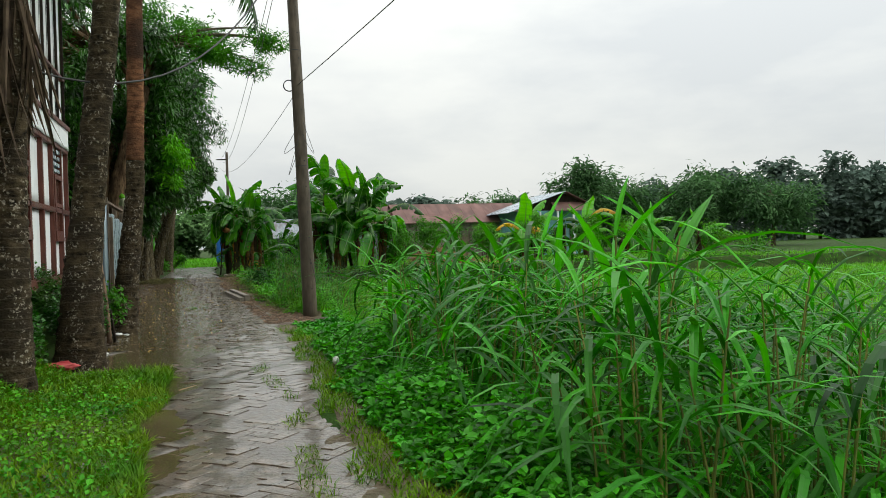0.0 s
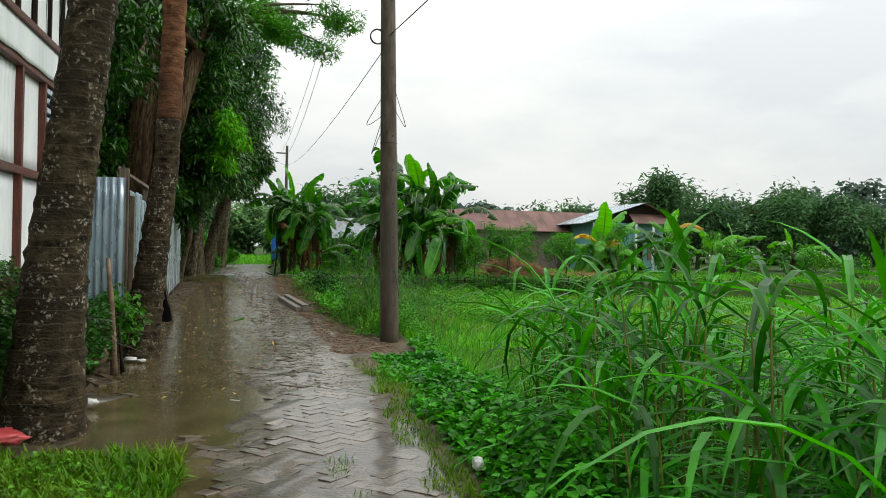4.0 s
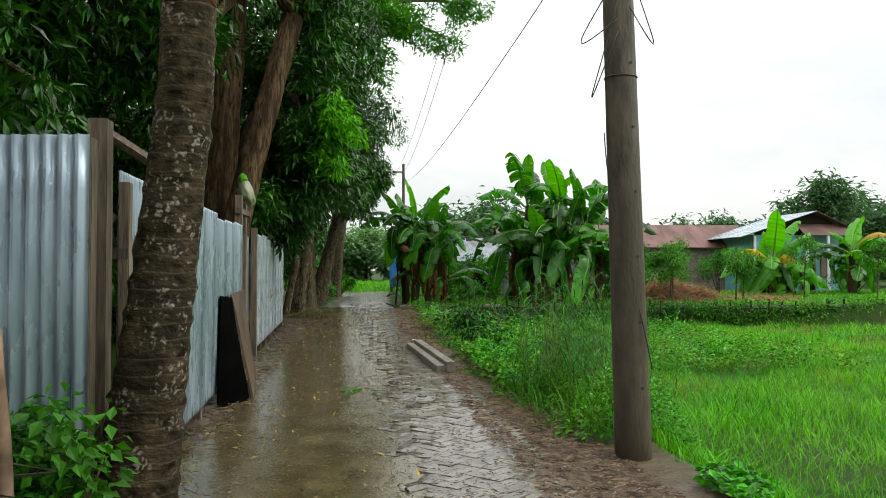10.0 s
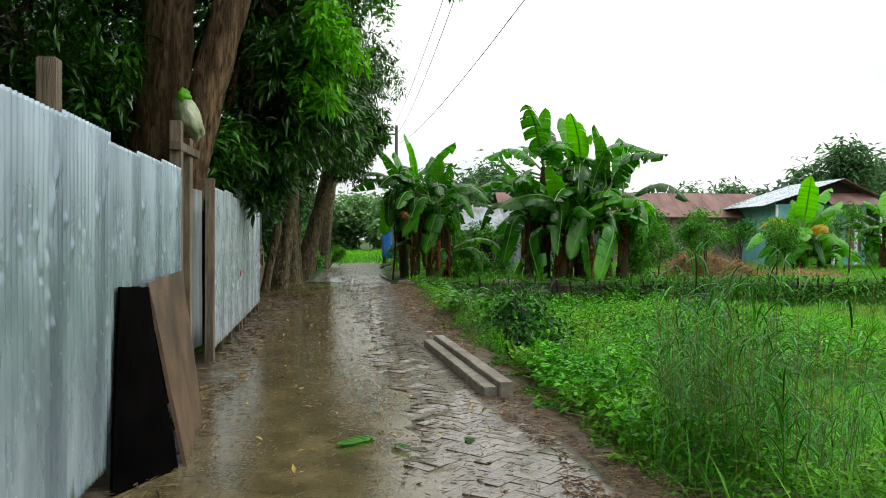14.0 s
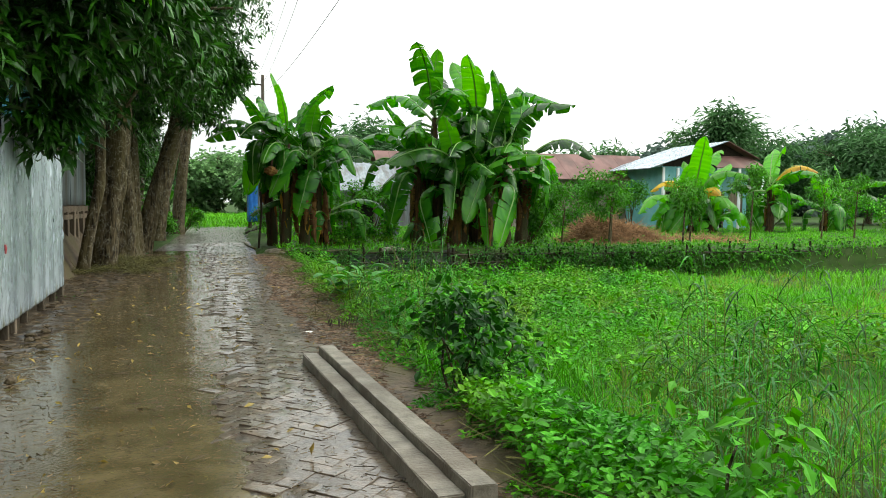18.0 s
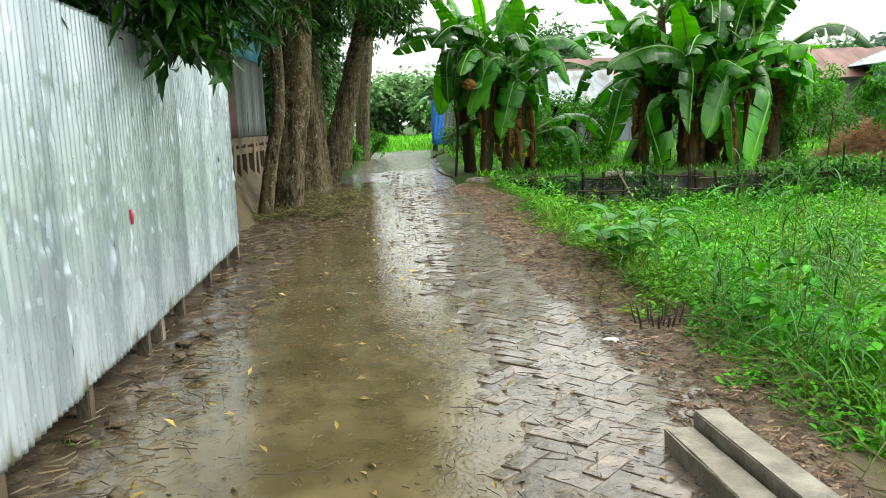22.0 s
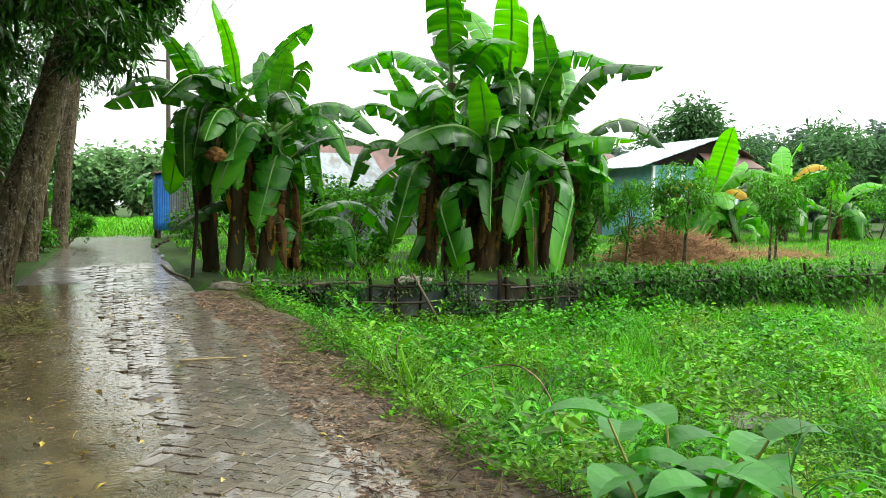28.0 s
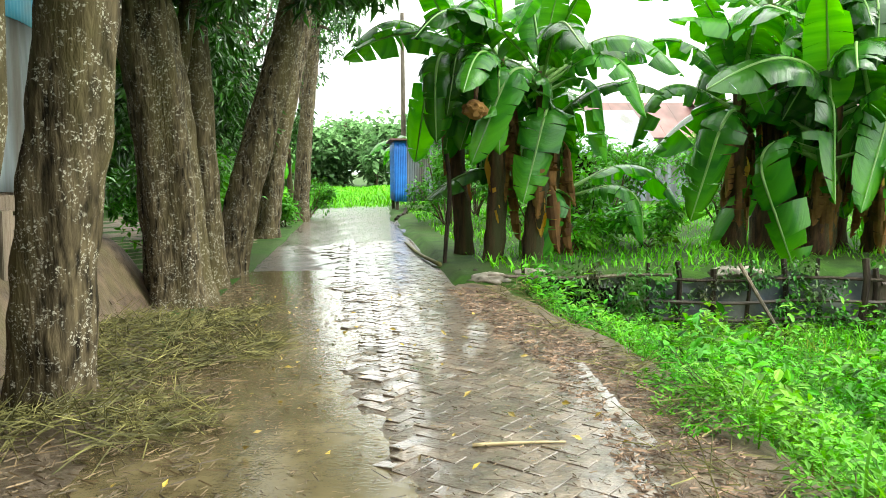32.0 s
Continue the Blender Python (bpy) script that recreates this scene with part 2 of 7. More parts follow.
M = dict(
    soil=shader("soil", (0.012, 0.034, 0.004), (0.036, 0.092, 0.007), 3, 0.85, bump=0.5, third=(0.036, 0.060, 0.014), third_scale=0.5, spec=0.15),
    earth=shader("damp_earth", (0.045, 0.030, 0.018), (0.15, 0.105, 0.068), 7, 0.6, bump=0.8, bump_scale=30, third=(0.09, 0.075, 0.03), third_scale=1.8, spec=0.35),
    mud=shader("wet_mud", (0.042, 0.031, 0.020), (0.130, 0.098, 0.066), 13, 0.40, bump=0.9, coat=0.7, bump_scale=30, third=(0.050, 0.035, 0.021), third_scale=2.2, rough_spread=0.20, spec=0.5),
    water=shader("muddy_water", (0.070, 0.056, 0.025), (0.155, 0.124, 0.062), 2.2, 0.05, bump=0.12, bump_scale=38, spec=0.5, third=(0.085, 0.066, 0.030), third_scale=3.5),
    brick=shader("wet_brick", (0.066, 0.048, 0.031), (0.190, 0.142, 0.100), 13, 0.34, bump=0.6, bump_scale=40, spread=0.22, third=(0.070, 0.050, 0.031), third_scale=3.0, rough_spread=0.2, spec=0.5, coat=0.75),
    brick_rest=shader("wet_brick_paving", (0.066, 0.048, 0.031), (0.190, 0.142, 0.100), 13, 0.34, bump=0.6, bump_scale=40, spread=0.22, third=(0.070, 0.050, 0.031), third_scale=3.0, rough_spread=0.2, spec=0.5, coat=0.75, island=True),
    fallen=shader("fallen_leaf", (0.12, 0.075, 0.015), (0.42, 0.31, 0.04), 3, 0.5, spread=0.5, island=True),
    sacking=shader("pale_sack", (0.17, 0.22, 0.10), (0.36, 0.38, 0.26), 6, 0.6, bump=0.4),
    tin=shader("galvanised_tin", (0.40, 0.46, 0.51), (0.57, 0.63, 0.68), 6, 0.28, metal=0.5, bump=0.06, bump_scale=30, spread=0.14, third=(0.32, 0.37, 0.41), third_scale=1.3, stretch=(1.6, 1, 0.35), rough_spread=0.14),
    tin_old=shader("old_blue_grey_tin", (0.28, 0.365, 0.425), (0.45, 0.54, 0.61), 5, 0.28, metal=0.5, bump=0.06, bump_scale=30, spread=0.16, third=(0.19, 0.245, 0.29), third_scale=1.4, stretch=(1.8, 1, 0.30), rough_spread=0.14),
    tin_dark=shader("dull_tin", (0.13, 0.155, 0.17), (0.27, 0.31, 0.33), 4, 0.45, metal=0.35, bump=0.15, bump_scale=8, spread=0.2, third=(0.11, 0.10, 0.085), third_scale=1.2, stretch=(2.5, 1, 0.25)),
    tin_white=shader("white_painted_tin", (0.74, 0.78, 0.81), (0.86, 0.88, 0.89), 4, 0.4, bump=0.1, bump_scale=10, third=(0.62, 0.66, 0.68), stretch=(1, 1, 0.3)),
    tin_red=shader("rusty_red_roof", (0.13, 0.065, 0.055), (0.22, 0.12, 0.105), 1.5, 0.6, third=(0.10, 0.06, 0.05), stretch=(1, 0.3, 1), spec=0.3),
    timber_red=shader("red_brown_timber", (0.075, 0.020, 0.012), (0.15, 0.045, 0.028), 8, 0.5, bump=0.3, stretch=(4, 4, 0.5), third=(0.10, 0.055, 0.04), spec=0.35),
    timber=shader("weathered_timber", (0.10, 0.075, 0.052), (0.25, 0.195, 0.14), 9, 0.7, bump=0.5, stretch=(4, 4, 0.4), spread=0.2, third=(0.07, 0.058, 0.04), spec=0.3),
    board=shader("wet_brown_board", (0.085, 0.050, 0.028), (0.155, 0.095, 0.058), 5, 0.45, bump=0.3, third=(0.055, 0.036, 0.024), third_scale=2, spec=0.4),
    dark=shader("dark_wet_wood", (0.010, 0.007, 0.005), (0.038, 0.027, 0.018), 8, 0.7, bump=0.5, stretch=(3, 3, 0.6), spread=0.3, spec=0.15),
    concrete=shader("concrete", (0.052, 0.040, 0.026), (0.135, 0.106, 0.074), 9, 0.5, bump=0.5, bump_scale=34, third=(0.060, 0.047, 0.032), third_scale=1.6, stretch=(1, 1, 0.35), spec=0.35),
    beam=shader("grey_concrete_beam", (0.12, 0.105, 0.078), (0.27, 0.24, 0.19), 9, 0.5, bump=0.5, bump_scale=45, third=(0.13, 0.105, 0.075), third_scale=2.5),
    palm=shader("palm_bark", (0.008, 0.006, 0.003), (0.085, 0.064, 0.036), 9, 0.8, bump=1.0, bump_scale=26, stretch=(1, 1, 1.6), third=(0.026, 0.020, 0.013), third_scale=1.6, spec=0.1),
    palm_red=shader("red_palm_bark", (0.08, 0.036, 0.02), (0.27, 0.125, 0.062), 8, 0.8, bump=1.0, bump_scale=26, stretch=(1, 1, 1.6), third=(0.045, 0.026, 0.018), third_scale=1.0, spec=0.10),
    bark=shader("lichen_bark", (0.008, 0.006, 0.003), (0.120, 0.094, 0.052), 20, 0.8, bump=1.0, bump_scale=34, stretch=(1, 1, 0.22), third=(0.075, 0.062, 0.026), third_scale=2.6, spec=0.10),
    bark_brown=shader("brown_bark", (0.022, 0.012, 0.006), (0.165, 0.108, 0.060), 24, 0.8, bump=1.0, bump_scale=36, stretch=(1, 1, 0.18), third=(0.035, 0.022, 0.012), third_scale=5, spec=0.10),
    mango=shader("mango_leaf", (0.004, 0.024, 0.002), (0.042, 0.160, 0.010), 2, 0.30, spec=0.42, spread=0.6, island=True, leafy=0.14),
    mango_new=shader("young_leaf", (0.06, 0.26, 0.008), (0.14, 0.42, 0.015), 2, 0.45, spread=0.35, island=True, leafy=0.35, spec=0.25),
    banana=shader("banana_leaf", (0.010, 0.076, 0.010), (0.052, 0.225, 0.016), 1.6, 0.25, spread=0.6, leafy=0.36, bump=0.6, bump_scale=7, third=(0.080, 0.28, 0.013), third_scale=0.5, spec=0.5, stretch=(0.5, 9, 0.5)),
    rib=shader("banana_midrib", (0.13, 0.26, 0.06), (0.22, 0.36, 0.10), 4, 0.45, spec=0.35),
    banana_new=shader("young_banana_leaf", (0.055, 0.27, 0.012), (0.12, 0.40, 0.018), 1.2, 0.35, spread=0.25, leafy=0.4, spec=0.35, bump=0.4, bump_scale=7, stretch=(0.5, 9, 0.5)),
    banana_dry=shader("dry_banana_leaf", (0.070, 0.034, 0.012), (0.25, 0.130, 0.042), 4, 0.85, spread=0.45, leafy=0.15, spec=0.15),
    frond_dry=shader("dead_palm_frond", (0.030, 0.020, 0.012), (0.115, 0.080, 0.050), 5, 0.8, spread=0.4, island=True, spec=0.2),
    banana_stem=shader("banana_stem", (0.012, 0.007, 0.004), (0.095, 0.048, 0.022), 6, 0.75, bump=0.8, stretch=(3, 3, 0.4), third=(0.045, 0.050, 0.018), third_scale=1.2, spec=0.2),
    yellow=shader("yellow_leaf", (0.40, 0.20, 0.012), (0.62, 0.42, 0.03), 3, 0.6, leafy=0.3),
    grass=shader("field_grass", (0.050, 0.25, 0.005), (0.14, 0.47, 0.012), 0.5, 0.55, spread=0.4, island=True, leafy=0.25, third=(0.13, 0.36, 0.018), third_scale=0.25, spec=0.22),
    verge=shader("verge_leaf", (0.028, 0.185, 0.006), (0.105, 0.41, 0.014), 1.0, 0.5, spread=0.6, island=True, leafy=0.22, spec=0.25, third=(0.11, 0.26, 0.012), third_scale=0.8),
    cane=shader("cane_grass_leaf", (0.014, 0.130, 0.006), (0.085, 0.43, 0.018), 1.0, 0.36, spread=0.7, island=True, leafy=0.28, spec=0.24),
    reed=shader("reed_grass_leaf", (0.010, 0.085, 0.005), (0.052, 0.27, 0.014), 1.0, 0.4, spread=0.7, island=True, leafy=0.22, spec=0.22),
    creeper=shader("creeper_leaf", (0.018, 0.150, 0.007), (0.090, 0.42, 0.018), 1.0, 0.40, spread=0.7, island=True, leafy=0.24, spec=0.26, third=(0.05, 0.28, 0.012), third_scale=0.8),
    bush=shader("dark_creeper_leaf", (0.010, 0.070, 0.006), (0.045, 0.20, 0.014), 2, 0.34, spread=0.6, island=True, leafy=0.2, spec=0.35, third=(0.05, 0.06, 0.02), third_scale=1.3),
    # Almost zero base colour: the deep shade behind the plywood, put into colour.
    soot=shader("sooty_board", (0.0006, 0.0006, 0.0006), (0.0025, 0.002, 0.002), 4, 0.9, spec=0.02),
    cane_stem=shader("cane_stem", (0.08, 0.13, 0.02), (0.26, 0.24, 0.06), 4, 0.6, island=True, spread=0.3, spec=0.3),
    lime=shader("lime_leaf", (0.008, 0.050, 0.005), (0.032, 0.135, 0.012), 2, 0.38, spread=0.5, island=True, leafy=0.15, spec=0.2),
    young_leaf=shader("broad_leaf", (0.022, 0.150, 0.008), (0.065, 0.30, 0.014), 3, 0.4, spread=0.35, leafy=0.25, spec=0.35, bump=0.3, bump_scale=20),
    straw_grass=shader("yellowed_grass", (0.16, 0.22, 0.025), (0.32, 0.33, 0.06), 2, 0.8, spread=0.3, island=True, leafy=0.2, spec=0.2),
    verge_dry=shader("short_grass", (0.05, 0.17, 0.006), (0.16, 0.27, 0.014), 1.5, 0.7, spread=0.4, island=True, leafy=0.25, spec=0.2),
    # Pale bluish base colour: the haze of distance painted into the far leaves.
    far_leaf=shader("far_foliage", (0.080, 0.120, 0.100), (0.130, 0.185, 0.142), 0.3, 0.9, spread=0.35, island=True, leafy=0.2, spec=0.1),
    weed=shader("weed_leaf", (0.026, 0.160, 0.006), (0.095, 0.37, 0.013), 1.0, 0.5, spread=0.7, island=True, leafy=0.24, spec=0.22, third=(0.13, 0.26, 0.018), third_scale=0.6),
    reed_litter=shader("pale_leaf_litter", (0.055, 0.035, 0.022), (0.26, 0.172, 0.112), 6, 0.7, spread=0.65, island=True, spec=0.25),
    # Lane-end leaves, paled in base colour to imitate haze.
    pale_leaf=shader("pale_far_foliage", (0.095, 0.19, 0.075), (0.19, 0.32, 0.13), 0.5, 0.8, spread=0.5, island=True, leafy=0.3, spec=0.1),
    # Greyed base colour: a lighter haze painted into the village crowns.
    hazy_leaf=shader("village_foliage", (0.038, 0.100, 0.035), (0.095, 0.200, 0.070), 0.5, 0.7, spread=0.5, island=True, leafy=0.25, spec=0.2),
    mid_leaf=shader("garden_foliage", (0.026, 0.125, 0.008), (0.080, 0.27, 0.016), 0.6, 0.5, spread=0.5, island=True, leafy=0.3, spec=0.25),
    straw=shader("straw", (0.17, 0.092, 0.048), (0.42, 0.25, 0.13), 6, 0.9, spread=0.45, island=True, spec=0.2),
    litter=shader("leaf_litter", (0.042, 0.029, 0.015), (0.150, 0.104, 0.052), 6, 0.6, spread=0.6, island=True, spec=0.3),
    twig=shader("wet_twig", (0.02, 0.014, 0.009), (0.06, 0.042, 0.028), 6, 0.5, spread=0.5, island=True, spec=0.35),
    twig_pale=shader("pale_stick", (0.28, 0.21, 0.10), (0.45, 0.35, 0.18), 6, 0.6),
    hay=shader("wet_hay", (0.045, 0.045, 0.012), (0.150, 0.138, 0.044), 6, 0.7, spread=0.55, island=True, spec=0.2),
    blue=shader("blue_sheet", (0.015, 0.12, 0.46), (0.03, 0.22, 0.66), 3, 0.4),
    blue_wall=shader("faded_blue_paint", (0.05, 0.25, 0.42), (0.11, 0.37, 0.54), 2, 0.5, third=(0.20, 0.27, 0.31), third_scale=1.0),
    teal=shader("teal_paint", (0.10, 0.34, 0.36), (0.20, 0.47, 0.49), 2, 0.6, third=(0.16, 0.34, 0.34)),
    white=shader("white_plastic", (0.62, 0.62, 0.60), (0.80, 0.80, 0.78), 6, 0.5, bump=0.3),
    redbag=shader("red_plastic", (0.34, 0.03, 0.04), (0.55, 0.08, 0.08), 6, 0.4),
    black=shader("black_cable", (0.012, 0.012, 0.014), (0.03, 0.03, 0.032), 6, 0.5),
    tarp=shader("grey_tarp", (0.030, 0.032, 0.032), (0.150, 0.150, 0.140), 3, 0.55, bump=0.5, bump_scale=8, third=(0.04, 0.055, 0.08), third_scale=2),
    # Near-black base colour that carries the shade of interiors, doorways and under floors.
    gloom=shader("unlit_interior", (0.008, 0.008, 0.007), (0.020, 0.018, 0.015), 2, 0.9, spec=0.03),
)
spotted(M["palm"], (0.42, 0.38, 0.30), 26, 0.44, 0.75, ring=0.35, ring_scale=3.4, ring_colour=(0.17, 0.14, 0.10), patch_at=0.48)
spotted(M["palm_red"], (0.30, 0.20, 0.12), 20, 0.30, 0.5, ring=0.75, ring_scale=3.4, ring_colour=(0.03, 0.02, 0.014))
spotted(M["bark"], (0.44, 0.42, 0.34), 36, 0.44, 0.82, patch_at=0.44)
spotted(M["bark_brown"], (0.22, 0.17, 0.11), 30, 0.32, 0.5)
spotted(M["tin_old"], (0.78, 0.81, 0.83), 16, 0.14, 0.9)
stained(M["tin_old"], (0.055, 0.10, 0.03), 0.20)
spotted(M["tin"], (0.16, 0.15, 0.13), 11, 0.09, 0.9)
stained(M["tin"], (0.17, 0.17, 0.11), 0.20)
spotted(M["concrete"], (0.055, 0.045, 0.036), 5, 0.30, 0.6)


# ---- building tools ----
def solid(name, verts, quads, material, tris=(), smooth=False):
    """A mesh object from arrays of points, quads and triangles."""
    me = bpy.data.meshes.new(name)
    v = np.asarray(verts, np.float32).reshape(-1, 3)
    q = np.asarray(quads, np.int32).reshape(-1, 4)
    t = np.asarray(tris, np.int32).reshape(-1, 3)
    me.vertices.add(len(v))
    me.vertices.foreach_set("co", v.ravel())
    loops = np.concatenate([q.ravel(), t.ravel()])
    me.loops.add(len(loops))
    me.loops.foreach_set("vertex_index", loops)
    me.polygons.add(len(q) + len(t))
    me.polygons.foreach_set("loop_start", np.concatenate([np.arange(len(q)) * 4, len(q) * 4 + np.arange(len(t)) * 3]).astype(np.int32))
    me.polygons.foreach_set("use_smooth", np.full(len(q) + len(t), smooth))
    me.materials.append(material)
    me.update(calc_edges=True)
    me.validate()
    return new(name, me)


def under(ob, parent, label=""):
    ob.parent = parent
    if label:
        ob["label"] = label
    return ob


def thing(name, at, label, category, group="", kind=""):
    e = new(name)
    e.empty_display_size = 0.1
    e.location = at
    return tagged(e, label, category, group, kind)


def part(name, bm, material, parent, label="", smooth=False):
    me = bpy.data.meshes.new(name)
    bm.to_mesh(me)
    bm.free()
    me.materials.append(material)
    if smooth:
        me.polygons.foreach_set("use_smooth", np.full(len(me.polygons), True))
    ob = new(name, me)
    if parent:
        ob.parent = parent
    if label:
        ob["label"] = label
    return ob


def box_bm(x0, x1, y0, y1, z0, z1, bevel=0.0, bm=None):
    own = bm is None
    bm = bm or bmesh.new()
    r = bmesh.ops.create_cube(bm, size=1)
    for v in r["verts"]:
        v.co = Vector((x0 + (v.co.x + 0.5) * (x1 - x0), y0 + (v.co.y + 0.5) * (y1 - y0), z0 + (v.co.z + 0.5) * (z1 - z0)))
    if bevel and own:
        bmesh.ops.bevel(bm, geom=bm.edges[:], offset=bevel, segments=2, affect="EDGES")
    return bm


def tube(points, radii, sides=10, wobble=0.0, ridge=0.0, seed=0, cap=True):
    """Points and quads of a tapered tube along a line of points."""
    p = np.asarray(points, float)
    r = np.broadcast_to(np.asarray(radii, float), (len(p),))
    g = np.random.default_rng(seed)
    d = np.gradient(p, axis=0)
    d /= np.linalg.norm(d, axis=1, keepdims=True)
    ref = np.array([0.0, 0, 1]) if abs(d[0, 2]) < 0.9 else np.array([1.0, 0, 0])
    a = np.cross(d, ref)
    a /= np.linalg.norm(a, axis=1, keepdims=True)
    b = np.cross(d, a)
    ang = np.linspace(0, 2 * math.pi, sides, endpoint=False)
    rr = r[:, None] * (1 + wobble * g.normal(size=(len(p), sides)) + ridge * np.sin(ang * 5 + g.random() * 6)[None])
    v = p[:, None] + a[:, None] * (rr * np.cos(ang))[..., None] + b[:, None] * (rr * np.sin(ang))[..., None]
    i = np.arange(len(p) - 1)[:, None] * sides
    j, k = np.arange(sides)[None], (np.arange(sides)[None] + 1) % sides
    q = np.stack([i + j, i + k, i + k + sides, i + j + sides], -1).reshape(-1, 4)
    v = v.reshape(-1, 3)
    t = np.zeros((0, 3), int)
    if cap:
        n = len(v)
        v = np.concatenate([v, p[[0, -1]]])
        last = (len(p) - 1) * sides
        t = np.concatenate([np.stack([np.full(sides, n), k[0], j[0]], -1), np.stack([np.full(sides, n + 1), last + j[0], last + k[0]], -1)])
    return v, q, t


def bend(a, b, n=12, sag=0.0, sway=0.0, seed=0):
    """A line from a to b with a sag and a random sway."""
    g = np.random.default_rng(seed)
    s = np.linspace(0, 1, n)[:, None]
    p = np.asarray(a, float) * (1 - s) + np.asarray(b, float) * s
    p[:, 2] -= sag * 4 * (s * (1 - s))[:, 0]
    if sway:
        w = np.stack([sum(g.normal() * np.sin(math.pi * k * s[:, 0]) / k for k in (1, 2, 3)) for _ in range(2)], -1)
        p[:, :2] += sway * w
    return p


class Heap:
    """Joins many tubes or leaves into one mesh."""

    def __init__(self):
        self.v, self.q, self.t, self.n = [], [], [], 0

    def add(self, v, q=None, t=None):
        self.v.append(np.asarray(v, float).reshape(-1, 3))
        if q is not None and len(q):
            self.q.append(np.asarray(q) + self.n)
        if t is not None and len(t):
            self.t.append(np.asarray(t) + self.n)
        self.n += len(self.v[-1])
        return self

    def done(self, name, material, smooth=False):
        cat = lambda x, k: np.concatenate(x) if x else np.zeros((0, k), int)
        return solid(name, np.concatenate(self.v), cat(self.q, 4), material, cat(self.t, 3), smooth)


def blade(length, width, n=3, droop=0.0, fold=0.15, tip=0.06):
    """A leaf along +y, folded along its rib, drooping by droop radians over its length; points and quads."""
    s = np.linspace(0, 1, n + 1)
    w = width * np.maximum(np.sin(math.pi * np.clip(s * 0.86 + 0.14, 0, 1)) ** 0.75, tip)
    ang = -droop * s
    y = np.concatenate([[0], np.cumsum(np.cos(ang[1:]) * length / n)])
    z = np.concatenate([[0], np.cumsum(np.sin(ang[1:]) * length / n)])
    v = np.stack([np.stack([-w / 2, y, z + fold * w], -1), np.stack([0 * w, y, z], -1), np.stack([w / 2, y, z + fold * w], -1)], 1).reshape(-1, 3)
    q = [(3 * i + k, 3 * i + k + 1, 3 * i + k + 4, 3 * i + k + 3) for i in range(n) for k in range(2)]
    return v, np.array(q)


def flat_leaf(length, width):
    """A cheap folded leaf of two quads."""
    v = np.array([(0, 0, 0), (-width / 2, length * 0.45, 0.12 * width), (0, length, -0.15 * length), (width / 2, length * 0.45, 0.12 * width), (0, length * 0.45, -0.05 * width)])
    return v, np.array([(0, 4, 2, 1), (0, 3, 2, 4)])


def round_leaf(length, width):
    """A rounded leaf of three quads, dished along its rib."""
    v = np.array([(0, 0, 0), (-0.40 * width, 0.26 * length, 0.10 * width), (0.40 * width, 0.26 * length, 0.10 * width), (-0.46 * width, 0.62 * length, 0.06 * width), (0.46 * width, 0.62 * length, 0.06 * width), (0, length, -0.16 * length), (0, 0.48 * length, -0.06 * width)])
    return v, np.array([(0, 6, 3, 1), (0, 2, 4, 6), (6, 4, 5, 3)])


def thin_blade(length, width, droop=0.7):
    """A cheap grass blade of two flat quads, bent at its middle."""
    a = -droop * 0.5
    y1, z1 = 0.5 * length * math.cos(a * 0.4), 0.5 * length * math.sin(a * 0.4)
    y2, z2 = y1 + 0.5 * length * math.cos(a * 1.6), z1 + 0.5 * length * math.sin(a * 1.6)
    v = np.array([(-width * 0.35, 0, 0), (width * 0.35, 0, 0), (-width / 2, y1, z1), (width / 2, y1, z1), (-width * 0.06, y2, z2), (width * 0.06, y2, z2)])
    return v, np.array([(0, 1, 3, 2), (2, 3, 5, 4)])


def turns(heading, pitch, roll, size=1.0):
    """Matrices that lay +y along heading (radians from +x) and pitch."""
    c, s = np.cos, np.sin
    d = np.stack([c(heading) * c(pitch), s(heading) * c(pitch), s(pitch)], -1)
    side = np.stack([s(heading), -c(heading), 0 * heading], -1)
    up = np.cross(side, d)
    x = side * c(roll)[:, None] + up * s(roll)[:, None]
    z = np.cross(x, d)
    return np.stack([x, d, z], -1) * np.broadcast_to(size, heading.shape)[:, None, None]


def strew(template, mats, at):
    """Copies of one leaf, as one array of points and quads."""
    v, q = template
    out = np.einsum("nij,kj->nki", mats, v) + np.asarray(at)[:, None]
    idx = np.arange(len(at))[:, None, None] * len(v) + q[None]
    return out.reshape(-1, 3), idx.reshape(-1, 4)


def stuff(name, v, q, material, label, category, parent=None, smooth=False):
    ob = solid(name, v, q, material, smooth=smooth)
    if parent:
        ob.parent = parent
    else:
        tagged(ob, label, category, kind="stuff")
    return ob

# ---- the lie of the land ----
def road_right(y):
    return np.interp(y, (-8, 0, 3, 6, 10, 13.5, 20, 24, 27, 29.2, 31.5, 37, 48, 57), (0.5, 0.55, 0.7, 0.85, 0.82, 0.72, 0.5, 0.3, 0.38, 0.55, 0.25, 0.1, 0.05, 0.36))


def fence_x(y):
    return -1.96 - 0.057 * (np.asarray(y, float) - 8.3)


def ease(x):
    x = np.clip(x, 0, 1)
    return x * x * (3 - 2 * x)


def ripple(x, y, s=1.0, k=0.0):
    """A cheap smooth unevenness between about -1 and 1."""
    return (np.sin(1.7 * s * x + 0.6 * s * y + k) + np.sin(-0.8 * s * x + 1.3 * s * y + 2.1 * k + 1) + np.sin(2.9 * s * x - 2.2 * s * y + k * 0.7 + 2)) / 3


FIELD = -0.72


